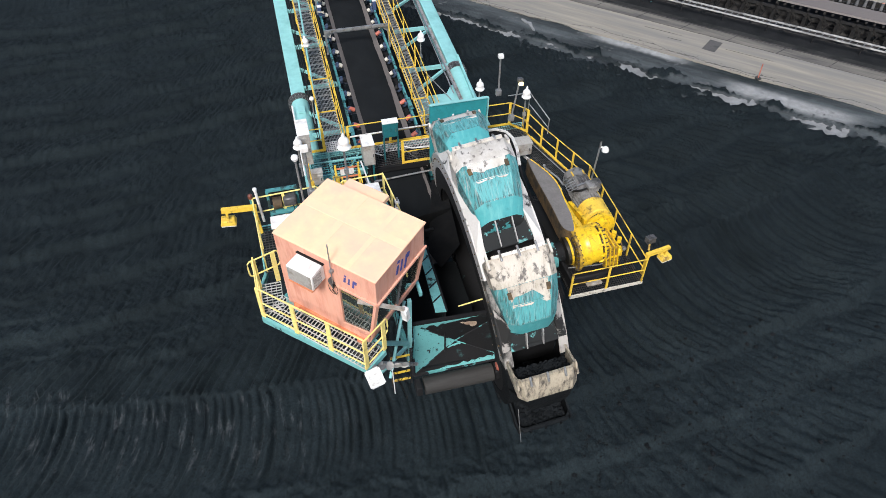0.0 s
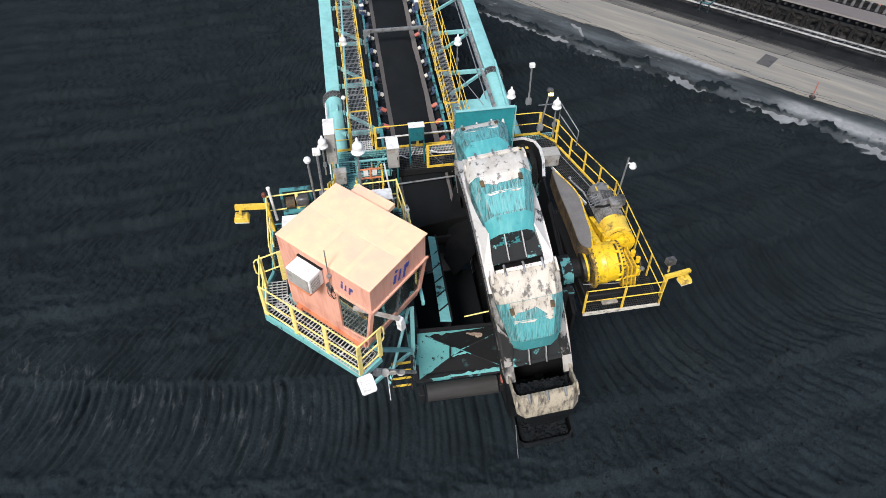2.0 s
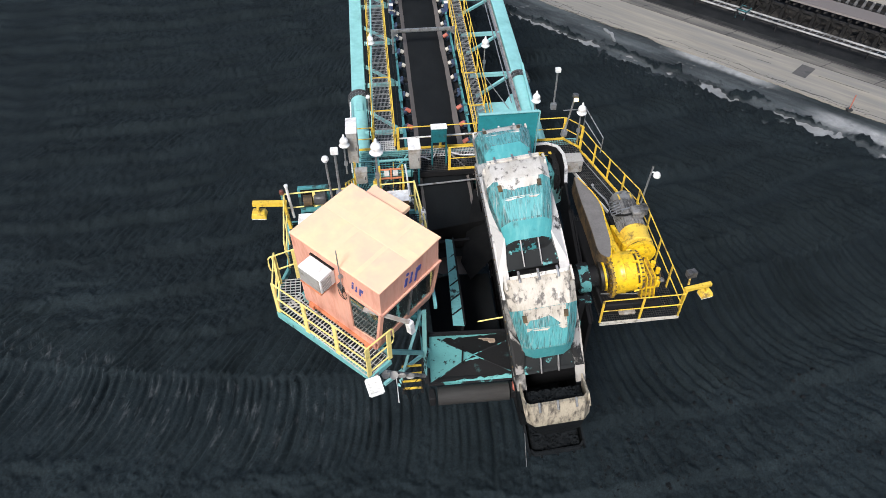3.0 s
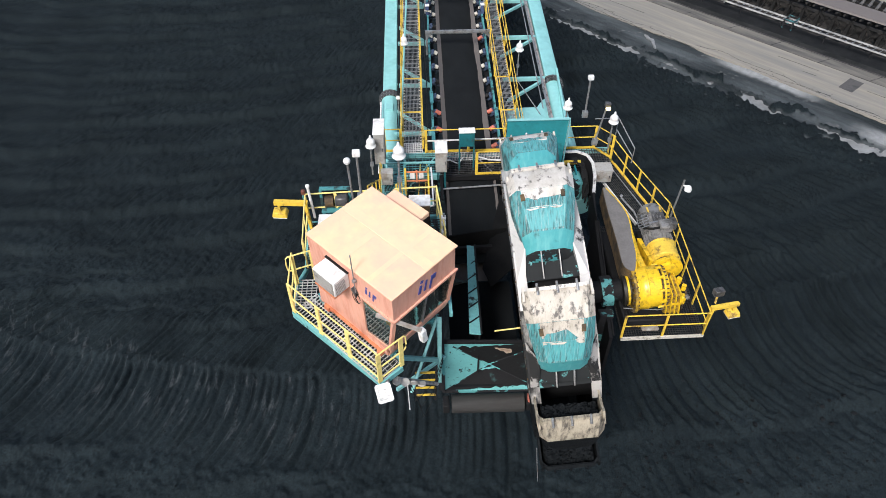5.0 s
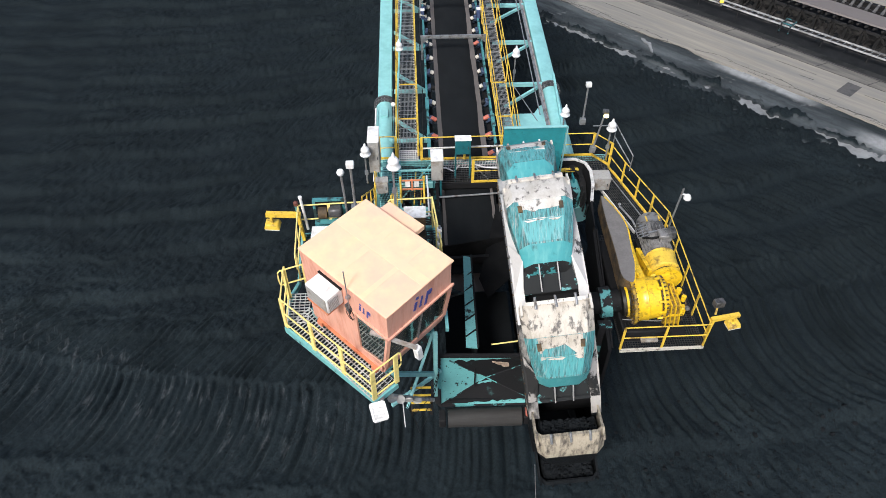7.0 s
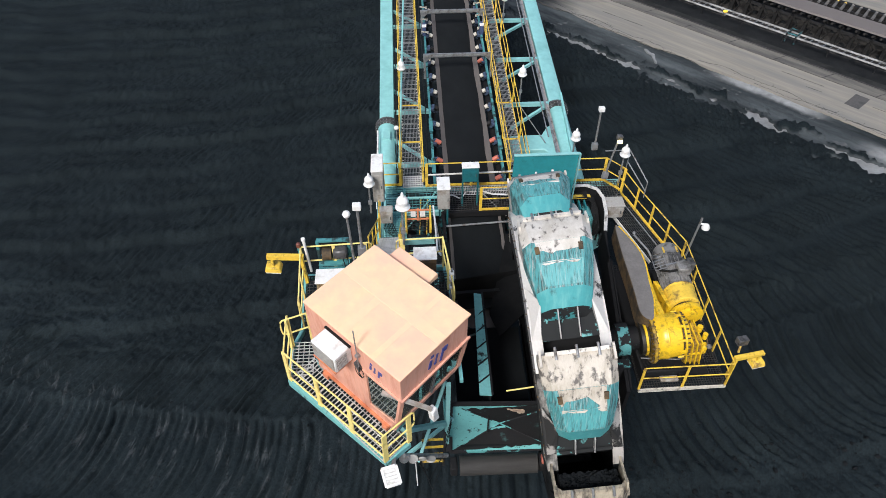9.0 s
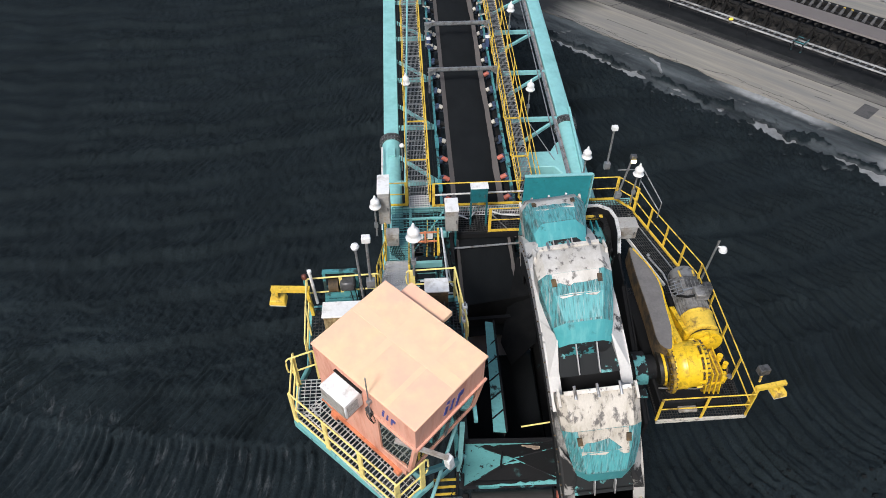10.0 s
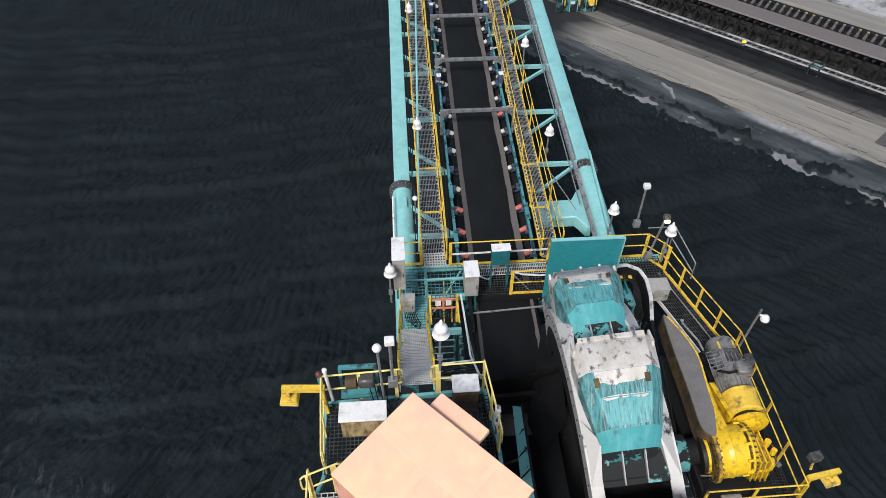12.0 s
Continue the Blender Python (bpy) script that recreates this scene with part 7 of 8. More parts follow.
rag = random.Random(8)


def ragged_strip(name, a, b, w0, w1, inward, mat, label, steps=16):
    """A strip of bare paint along an edge from a to b, its inner side torn by the coal."""
    a, b, inward = Vector(a), Vector(b), Vector(inward)
    rim = [a + (b - a) * (i / steps) for i in range(steps + 1)]
    torn = [q + inward * ((w0 + (w1 - w0) * i / steps) * rag.uniform(0.45, 1.25)) for i, q in enumerate(rim)]
    proud = Vector((0, -0.02, 0.005))
    part(name, Shape().prism([*rim, *torn[::-1]], [q + proud for q in rim + torn[::-1]]), mat, hop, label)


down = (cen - (FL[0] + FL[1]) / 2).normalized()
ragged_strip("bare_paint", FL[0] + Vector((0.08, -0.012, -0.05)), FL[0] + (FL[1] - FL[0]) * 0.66 + Vector((0, -0.012, -0.06)), 0.34, 0.05, down, TEAL_PEPPER, "teal paint left bare along the top edge")
up = (cen - (FL[2] + FL[3]) / 2).normalized()
ragged_strip("bare_paint", FL[3] + (FL[2] - FL[3]) * 0.28 + Vector((0, -0.012, 0.05)), FL[3] + (FL[2] - FL[3]) * 0.97 + Vector((0, -0.012, 0.05)), 0.06, 0.20, up, TEAL_PEPPER, "teal paint left bare along the bottom edge")
ragged_strip("bare_paint", cen + Vector((-0.34, -0.035, -0.22)), cen + Vector((0.14, -0.04, -0.06)), 0.05, 0.09, (0.3, -0.1, -0.8), TEAL_PEPPER, "teal paint left bare at the crease", 8)
for cx, cz, rx, rz in ((0.36, 1.50, 0.20, 0.10), (0.52, 1.36, 0.12, 0.16), (0.16, 1.60, 0.07, 0.04)):
    ring = [(cx + rx * rag.uniform(0.5, 1.2) * math.cos(a), cz + rz * rag.uniform(0.5, 1.2) * math.sin(a)) for a in [k * 0.57 for k in range(11)]]
    part("peeled_patch", Shape().prism([face(x, z, 0.0) for x, z in ring], [face(x, z, 0.03) for x, z in ring]), BARE, hop, "peeled patch of pinkish primer")
part("worn_edge", Shape().beam((1.08, -8.45, 0.55), (1.52, -8.48, 0.02), 0.03, 0.05), BARE, hop, "bare worn edge")
tp = thing("tail_pulley", (0.0, -8.6, -0.6), "grey belt tail pulley below the hopper front", "pulley")
part("drum", Shape().tube([(-1.15, -8.60, -0.60), (1.05, -8.64, -0.58)], 0.28, 24), PULLEY, tp)
for x in (-1.32, 1.2):
    part("bearing", Shape().box((x, -8.6, -0.62), (0.2, 0.4, 0.4)), BLACK_STEEL, tp, bevel=0.03)
part("end_cap", Shape().lathe([(0.13, 0), (0.15, 0.05), (0.1, 0.16), (0.03, 0.2)], Matrix.Translation((1.14, -8.72, -0.22)) @ Matrix.Rotation(radians(90), 4, 'Y'), 14), ROLLER_ORANGE, tp, "orange cap")

# ---- bucket wheel ----
WM = Matrix.Translation((2.12, -5.43, 0.52)) @ Matrix.Rotation(radians(-0.7), 4, 'Z') @ Matrix.Rotation(radians(-8.4), 4, 'Y')
NB, PH, RS = 9, 48.0, 0.94


def wv(x, ang, r):
    """A place on the wheel: x along its shaft, the angle in degrees from its back over its top, the radius."""
    a = radians(ang)
    return WM @ Vector((x, RS * r * math.cos(a), RS * r * math.sin(a)))


wheel = thing("bucket_wheel", WM @ Vector((0, 0, 0)), "huge teal bucket wheel with worn bright bucket lips", "bucket wheel")


def band(x0, x1, r0, x2, x3, r1, a0, a1, n):
    """A ring sector: section from (x0..x1 at r0) to (x2..x3 at r1)."""
    s = Shape()
    for i in range(n + 1):
        a = a0 + (a1 - a0) * i / n
        s.v += [tuple(wv(x0, a, r0)), tuple(wv(x1, a, r0)), tuple(wv(x3, a, r1)), tuple(wv(x2, a, r1))]
    for i in range(n):
        for k in range(4):
            a = i * 4 + k
            b = i * 4 + (k + 1) % 4
            s.f.append((a, b, b + 4, a + 4))
    return s


UP0, UP1 = -40.0, 172.0
for sx in (-1, 1):
    # ring darkens in steps downwards, for coal and for the shade there
    for a0, a1, mat in ((UP0, 134.0, RING), (134.0, UP1, RING_DIRTY), (UP1, 320.0, COAL)):
        part("ring_side", band(0.93 * sx, 0.97 * sx, 4.60, 0.965 * sx, 1.005 * sx, 4.12, a0, a1, 40), mat, wheel, "pale worn ring side" if mat is RING else "ring side darkened by coal smears and painted shade")
        part("ring_web", band(0.955 * sx, 0.985 * sx, 4.12, 0.985 * sx, 1.015 * sx, 3.35, a0, a1, 40), RING_DIRTY if mat is RING and sx > 0 else BLACK_STEEL, wheel, "coal-blackened ring web")
        part("ring_rim", band(0.70 * sx, 0.97 * sx, 4.56, 0.70 * sx, 0.97 * sx, 4.62, a0, a1, 40), RING_TOP if mat is RING else mat, wheel, "worn ring rim")
for sx in (-1, 1):
    rb_ = Shape()
    for k in range(44):
        a = UP0 + 4.8 * k
        rb_.tube([wv(0.96 * sx, a, 4.42), wv(1.01 * sx, a, 4.42)], 0.022, 6)
    part("ring_bolts", rb_, BROWN, wheel, "small rusty bolts along the ring", kind="stuff")
part("inner_drum", band(-0.93, 0.93, 3.3, -0.93, 0.93, 3.4, 0, 360, 72), BLACK_STEEL, wheel)
part("wheel_disc", band(0.86, 0.93, 3.32, 0.3, 0.4, 0.5, 0, 360, 60), BLACK_STEEL, wheel, "coal-blackened wheel disc")
part("hub", Shape().tube([WM @ Vector((0.1, 0, 0)), WM @ Vector((1.35, 0, 0))], 0.62, 28), BLACK_STEEL, wheel)
part("shaft", Shape().tube([WM @ Vector((1.3, 0, 0)), WM @ Vector((2.75, 0, 0))], 0.36, 24), BLACK_STEEL, wheel)
part("shaft_collar", Shape().tube([WM @ Vector((1.75, 0, 0)), WM @ Vector((2.1, 0, 0))], 0.5, 24), TEAL_STAINED, wheel)

BUCKET_PALE = material("bucket_cover_pale_teal", (0.085, 0.34, 0.355), 0.45, dirt=(0.055, 0.16, 0.167), amount=0.36, size=0.16, edge=0.10, grain=12, vary=0.06, stretch=(3.4, 0.4, 0.4), over=((0.24, 0.41, 0.415), 0.24, 0.14, 0.09, (3.6, 0.4, 0.4)))


def bucket_meshes():
    """One bucket with its lip at angle 0, opening ahead of the lip."""
    # outer wall through stations: angle behind the lip, radius, half width, chamfer
    st = [(0.0, 5.60, 0.90, 0.14), (2.0, 5.70, 0.92, 0.20), (9.0, 5.66, 0.88, 0.20), (14.5, 5.56, 0.82, 0.24), (22.0, 5.34, 0.70, 0.26), (27.0, 5.0, 0.62, 0.24), (29.5, 4.62, 0.58, 0.14)]

    def section(a, r, w, c, inset=0.0):
        w, r = w - inset, r - inset
        return [wv(-w, a - PH0, 4.5), wv(-w, a - PH0, r - c * 1.1), wv(-w + c, a - PH0, r), wv(w - c, a - PH0, r), wv(w, a - PH0, r - c * 1.1), wv(w, a - PH0, 4.5)]

    def shell(stations, t):
        s = Shape()
        k = 6
        for inset in (0.0, t):
            for q in stations:
                s.v += [tuple(p) for p in section(*q, inset)]
        m = len(stations)
        for i in range(m - 1):
            for j in range(k - 1):
                a = i * k + j
                s.f.append((a, a + 1, a + k + 1, a + k))
                b = a + m * k
                s.f.append((b + k, b + k + 1, b + 1, b))
        for i in (0, m - 1):
            for j in range(k - 1):
                a = i * k + j
                s.f.append((a, a + 1, a + 1 + m * k, a + m * k))
        return s

    body = shell(st[4:6], 0.05)
    mid = shell(st[2:5], 0.05)
    tail = shell(st[5:], 0.05)
    e = section(*st[-1])
    tail.add(e, [(0, 1, 2, 3, 4, 5)])
    lip = shell(st[:3], 0.06)
    return body, mid, lip, tail


PH0 = 0.0
for k in range(NB):
    ang = PH + 360.0 / NB * k
    PH0 = -ang
    body, mid, lip, tail = bucket_meshes()
    # lower buckets are coal-coloured: caked lips, and shade put into the colour
    caked = 178 < ang % 360 < 320
    half = 140 < ang % 360 <= 178
    b = part("bucket", body, COAL if caked or half else BUCKET, wheel, "bucket coloured as caked coal and shade" if caked else "worn teal bucket")
    part("middle_shell", mid, COAL if caked or half else BUCKET_WORN, b)
    part("tail_shell", tail, COAL if caked or half else BUCKET_TAIL, b, "coal-blackened tail")
    part("lip", lip, COAL if caked else LIP_DULL if half else LIP_MID if ang > 120 else LIP, b, "lip coloured as caked coal and shade" if caked else "bright worn steel lip")
    out = wv(0, ang, 9) - wv(0, ang, 5)
    for x in (-0.5, 0.0, 0.5):
        part("tooth", Shape().tube([wv(x, ang - 1.7, 5.68), wv(x, ang - 1.2, 5.70), wv(x, ang + 1.4, 5.74)], 0.035, 8), COAL if caked else GALV, b)
    part("lip_rim", Shape().beam(wv(-0.74, ang - 0.2, 5.63), wv(0.74, ang - 0.2, 5.63), 0.09, 0.10, out), COAL if caked else LIP_DULL if half else LIP, b)
    for x in (-0.86, 0.86):
        part("corner_tooth", Shape().beam(wv(x, ang - 1.2, 5.5), wv(x, ang + 3.0, 5.6), 0.06, 0.16, out), COAL if caked else LIP_DULL if half else LIP, b)
    if not caked and not half:
        jag = random.Random(k)
        xs = [-0.56 + 0.14 * i for i in range(9)]
        front = [(x, ang + 9.1, 5.655) for x in xs]
        rear = [(x * 0.93, ang + 15.6 + jag.uniform(-0.7, 0.5), 5.53) for x in xs[::-1]]
        part("wear_plate", Shape().prism([wv(x, a, r - 0.03) for x, a, r in front + rear], [wv(x, a, r + 0.012) for x, a, r in front + rear]), LIP_MID if ang > 120 else LIP, b, "bare worn panel with a ragged edge")
        panel = [(-0.56, 15.0, 5.545), (0.56, 15.0, 5.545), (0.44, 21.4, 5.36), (-0.44, 21.4, 5.36)]
        part("cover_plate", Shape().prism([wv(x, ang + a, r - 0.03) for x, a, r in panel], [wv(x, ang + a, r + 0.006) for x, a, r in panel]), BUCKET_PALE, b, "paler teal cover plate")
        for x in (-0.63, 0.63):
            part("hinge_pad", Shape().beam(wv(x * 0.86, ang + 10.6, 5.64), wv(x * 0.84, ang + 12.6, 5.60), 0.11, 0.08, out), BROWN, b)
    # ring top behind this bucket, with two ribs, up to the open slot before the next lip
    a0, a1 = ang + 26.0, ang + 36.0
    part("ring_top", band(-0.70, 0.70, 4.50, -0.70, 0.70, 4.60, a0, a1, 6), COAL if caked or half else TEAL_BLACKED, wheel, "coal-stained ring top plate")
    part("slot_bar", band(-0.70, 0.70, 4.60, -0.70, 0.70, 4.66, a1 - 1.6, a1, 2), COAL if caked or half else TEAL_BLACKED, wheel, "worn slot edge")
    for x in (-0.24, 0.24):
        part("rib", Shape().beam(wv(x, ang + 27.0, 4.98), wv(x, a1 - 0.5, 4.66), 0.025, 0.14, out), COAL if caked else RING, wheel)
    # cheeks of the front buckets are coloured dark like the open slot
    for sx in (-1, 1):
        part("cheek", Shape().prism([wv(0.60 * sx, ang + 24, 4.6), wv(0.72 * sx, ang + 35.5, 4.6), wv(0.95 * sx, ang + 35.5, 4.6), wv(0.95 * sx, ang + 17, 4.6)], [wv(0.62 * sx, ang + 24, 4.9), wv(0.72 * sx, ang + 35.5, 4.63), wv(0.95 * sx, ang + 35.5, 4.64), wv(0.95 * sx, ang + 17, 4.66)]), COAL if caked or half else RING_DARK if ang > 120 else RING_TOP, wheel, "flared cheek plate")
# coal in the front buckets
for ang in (PH + 120.0, PH + 160.0):
    cs = Shape()
    r_ = random.Random(int(ang))
    g = 26
    base_ = 4.85 if ang < 180 else 4.5
    for i in range(g):
        for j in range(g):
            x, f = -0.80 + 1.60 * i / (g - 1), j / (g - 1)
            edge_ = 2.2 if i in (0, g - 1) else 0.0
            lump = 1.6 * math.sin(3.1 * i / (g - 1) * math.pi + ang) * math.sin(2.3 * f * math.pi)
            cs.v.append(tuple(wv(x, ang + 2.5 + r_.uniform(-0.55, 0.55) + 0.5 * math.sin(1.9 * i + ang) * math.cos(1.6 * j) + edge_ + lump * 0.5, base_ + (5.55 - base_) * f + r_.uniform(-0.03, 0.03))))
    for i in range(g - 1):
        for j in range(g - 1):
            a = i * g + j
            cs.f.append((a, a + 1, a + g + 1, a + g))
    solid("coal_in_bucket", cs, COAL, "loose black coal filling a wheel bucket", "coal", "bucket coal", kind="stuff")

# ---- wheel drive ----
def dd(y):
    """Drive platform deck height."""
    return -0.08 + 0.09 * (y + 6.65)


def dv(x, y, dz=0.0):
    return Vector((x, y, dd(y) + dz))


GRATE_DARK = material("oily_black_grating", (0.035, 0.034, 0.032), 0.5, dirt=(0.012, 0.012, 0.012), amount=0.5, size=0.4, edge=0.15)
dp = thing("drive_platform", dv(5.8, -4.0), "steel grating platform with yellow rails carrying the wheel drive", "platform")
part("grating_panel", Shape().grate(dv(4.45, -6.65), (2.65, 0, 0), dv(4.45, -4.2) - dv(4.45, -6.65), 0.08, 0.08, 0.013, 0.03), GRATE_DARK, dp)
part("grating_panel", Shape().grate(dv(4.6, -4.15), (2.4, 0, 0), dv(4.6, -1.9) - dv(4.6, -4.15), 0.08, 0.08, 0.013, 0.03), GRATE_DARK, dp)
part("grating_panel", Shape().grate(dv(6.05, -1.85), (0.85, 0, 0), Vector((-1.30, 2.75, 0.68)), 0.08, 0.16, 0.013, 0.03), GRATE, dp)
for x in (5.98, 6.95):
    part("walk_edge", Shape().beam(dv(x, -1.85, 0.02), dv(x, -1.85, 0.02) + Vector((-1.30, 2.75, 0.68)), 0.05, 0.12), PALE_ARCH if x < 6.5 else YELLOW, dp, "worn pale walkway edge")
part("pipe", Shape().tube([dv(5.42, -1.25, 0.75), dv(5.75, -1.9, 0.70), dv(5.85, -2.2, 0.6)], 0.035, 10), GALV, dp, "grey worn pipe")
part("hook", Shape().lathe([(0.03, -0.02), (0.05, -0.02), (0.05, 0.02), (0.03, 0.02)], Matrix.Translation(dv(5.42, -1.2, 0.80)) @ Matrix.Rotation(0.6, 4, 'X'), 14), GALV, dp)
part("front_beam", Shape().beam(dv(4.4, -6.7, -0.06), dv(7.1, -6.66, -0.06), 0.06, 0.12), ROLLER_PALE, dp, "pale worn front beam")
for x in (4.55, 7.05):
    part("side_beam", Shape().beam(dv(x, -6.65, -0.14), dv(x, -1.8, -0.14), 0.1, 0.22), BLACK_STEEL, dp)
part("base_frame", Shape().box((5.3, -4.3, 0.15), (1.6, 4.2, 0.5)), BLACK_STEEL, dp, bevel=0.04)
DR = "yellow handrail round the wheel drive platform"
handrail("handrail", [dv(4.4, -6.68), dv(7.06, -6.66), dv(7.0, -1.92)], DR, post=1.25, kick=False, posts_flat=0.075, group="drive handrails", r=0.021)
handrail("handrail", [dv(7.0, -1.92), Vector((5.95, 0.5, 0.72)), Vector((5.45, 1.35, 1.1))], DR, post=1.0, posts_flat=0.075, group="drive handrails", r=0.021)
gp2 = thing("grey_handrail", (5.4, 1.0, 2.0), "thin grey pipe handrail above the drive platform", "handrail")
for a, b in (((4.7, 1.3, 2.9), (5.6, 1.3, 2.9)), ((5.6, 1.3, 2.9), (6.05, 0.2, 2.3)), ((6.05, 0.2, 2.3), (6.0, 0.1, 1.7)), ((5.6, 1.3, 2.4), (6.05, 0.2, 1.9)), ((5.6, 1.3, 1.6), (5.6, 1.3, 2.9)), ((5.3, 0.9, 1.2), (6.3, -1.9, 0.9))):
    part("pipe", Shape().tube([a, b], 0.02), GALV, gp2)

AX = WM.to_3x3() @ Vector((1, 0, 0))
O = WM @ Vector((0, 0, 0))


def am(d):
    """A frame on the shaft's axis, d metres from the wheel, its z along the shaft."""
    return Matrix.Translation(O + AX * d + Vector((0, -0.20, 0.20))) @ Vector((0, 0, 1)).rotation_difference(AX).to_matrix().to_4x4()


RUST_YELLOW = material("yellow_paint_rust_grease", (0.50, 0.31, 0.03), 0.4, dirt=(0.07, 0.045, 0.02), amount=0.48, size=0.2, edge=0.10, grain=14)
drv = thing("gear_unit", O + AX * 3.3, "big greasy yellow planetary gear unit of the wheel drive", "gear unit")
part("output_neck", Shape().lathe([(0.2, 0.0), (0.50, 0.0), (0.50, 0.10), (0.46, 0.12), (0.46, 0.24), (0.40, 0.26)], am(2.36), 30), GRIME, drv, "black oily output neck")
part("neck_band", Shape().lathe([(0.47, 0.0), (0.52, 0.0), (0.52, 0.07), (0.47, 0.07)], am(2.47), 30), YELLOW_GREASY, drv)
part("ring_gear_case", Shape().lathe([(0.5, 0.0), (0.70, 0.01), (0.715, 0.05), (0.69, 0.09), (0.69, 0.30), (0.705, 0.32), (0.705, 0.36), (0.68, 0.38), (0.66, 0.74), (0.60, 0.78)], am(2.74), 40), YELLOW_GREASY, drv)
part("flange", Shape().lathe([(0.5, 0), (0.77, 0), (0.785, 0.015), (0.785, 0.085), (0.77, 0.10), (0.5, 0.10)], am(2.63), 40), RUST_YELLOW, drv, "greasy brown-stained bolted flange")
part("seal_gap", Shape().lathe([(0.4, 0), (0.58, 0), (0.58, 0.06), (0.4, 0.06)], am(3.50), 36), GRIME, drv, "dark oily gap")
part("flange", Shape().lathe([(0.46, 0), (0.66, 0), (0.67, 0.01), (0.67, 0.05), (0.66, 0.06), (0.46, 0.06)], am(3.56), 36), YELLOW_GREASY, drv)
part("end_cover", Shape().lathe([(0.46, 0), (0.56, 0.02), (0.50, 0.14), (0.3, 0.16)], am(3.62), 30), YELLOW_GREASY, drv)
blt = Shape()
for d, r in ((2.57, 0.725), (3.50, 0.63)):
    for k in range(28):
        a = 2 * math.pi * k / 28
        m = am(d)
        blt.tube([m @ Vector((r * math.cos(a), r * math.sin(a), 0)), m @ Vector((r * math.cos(a), r * math.sin(a), 0.2))], 0.026, 6)
part("bolts", blt, BROWN, drv, kind="stuff")
for k in range(10):
    a = 2 * math.pi * (k + 0.5) / 10
    m = am(3.40)
    part("clamp_lug", Shape().beam(m @ Vector((0.66 * math.cos(a), 0.66 * math.sin(a), 0)), m @ Vector((0.66 * math.cos(a), 0.66 * math.sin(a), 0.16)), 0.07, 0.09, m.to_3x3() @ Vector((math.cos(a), math.sin(a), 0))), YELLOW_GREASY, drv)
bx = Vector((6.02, -5.70, 0.86))
part("bevel_case", Shape().box(bx + Vector((0.0, 0.0, -0.05)), (0.56, 0.86, 0.95), Matrix.Rotation(radians(-8), 3, 'Y')), RUST_YELLOW, drv, "ribbed yellow bevel gear case", bevel=0.04)
part("case_foot", Shape().box(bx + Vector((0.0, 0.0, -0.56)), (0.72, 1.0, 0.12)), GRIME, drv, bevel=0.02)
ribs = Shape()
for k in range(4):
    ribs.box(bx + Vector((-0.21 + 0.14 * k, -0.02, 0.0)), (0.035, 0.94, 1.03), Matrix.Rotation(radians(-8), 3, 'Y'))
ribs.box(bx + Vector((0.0, 0.0, -0.02)), (0.64, 0.92, 0.07), Matrix.Rotation(radians(-8), 3, 'Y'))
part("cooling_ribs", ribs, YELLOW_GREASY, drv)
part("filter", Shape().tube([bx + Vector((0.20, 0.05, 0.45)), bx + Vector((0.20, 0.05, 0.66))], 0.085, 14), YELLOW_GREASY, drv)
part("filter", Shape().tube([bx + Vector((0.32, -0.16, 0.36)), bx + Vector((0.32, -0.16, 0.56))], 0.075, 14), YELLOW_GREASY, drv)
part("oil_pipe", Shape().tube([bx + Vector((0.3, 0.1, 0.5)), bx + Vector((0.38, -0.1, 0.5)), bx + Vector((0.42, -0.3, 0.2)), bx + Vector((0.34, -0.42, -0.3))], 0.022), BROWN, drv)
part("dip_stick", Shape().tube([bx + Vector((-0.1, 0.2, 0.45)), bx + Vector((-0.1, 0.2, 0.75))], 0.03, 8), BROWN, drv)
part("drip_tray", Shape().box(bx + Vector((0.05, -0.15, -0.62)), (0.9, 1.3, 0.06)), BLACK_STEEL, drv, "oily black drip tray")
part("pressure_gauge", Shape().tube([bx + Vector((0.38, -0.42, 0.32)), bx + Vector((0.38, -0.5, 0.34))], 0.07, 12), GALV, drv)
part("oil_pump", Shape().box(bx + Vector((0.34, -0.28, 0.05)), (0.16, 0.22, 0.34)), YELLOW_GREASY, drv, bevel=0.03)
# input side: coupling, brake and motor lie towards the boom
IX = Vector((0.03, 1, 0.05)).normalized()
C0 = bx + Vector((0.02, 0.50, 0.42))


def im(d):
    return Matrix.Translation(C0 + IX * d) @ Vector((0, 0, 1)).rotation_difference(IX).to_matrix().to_4x4()


cp = thing("fluid_coupling_cover", C0 + IX * 0.6, "yellow sheet-metal coupling drum between gear and motor", "coupling cover")
part("neck", Shape().lathe([(0.3, 0.0), (0.34, 0.02), (0.34, 0.1), (0.50, 0.11), (0.50, 0.24), (0.34, 0.26)], im(0.06), 30), YELLOW_GREASY, cp)
part("shaft_gap", Shape().lathe([(0.1, 0), (0.34, 0), (0.34, 0.22), (0.1, 0.22)], im(0.26), 24), GRIME, cp, "dark gap between neck and drum")
part("drum", Shape().lathe([(0.4, 0.0), (0.48, 0.02), (0.50, 0.04), (0.50, 0.08), (0.485, 0.09), (0.485, 0.62), (0.50, 0.63), (0.50, 0.67), (0.42, 0.72)], im(0.46), 34), YELLOW, cp, bevel=0.0)
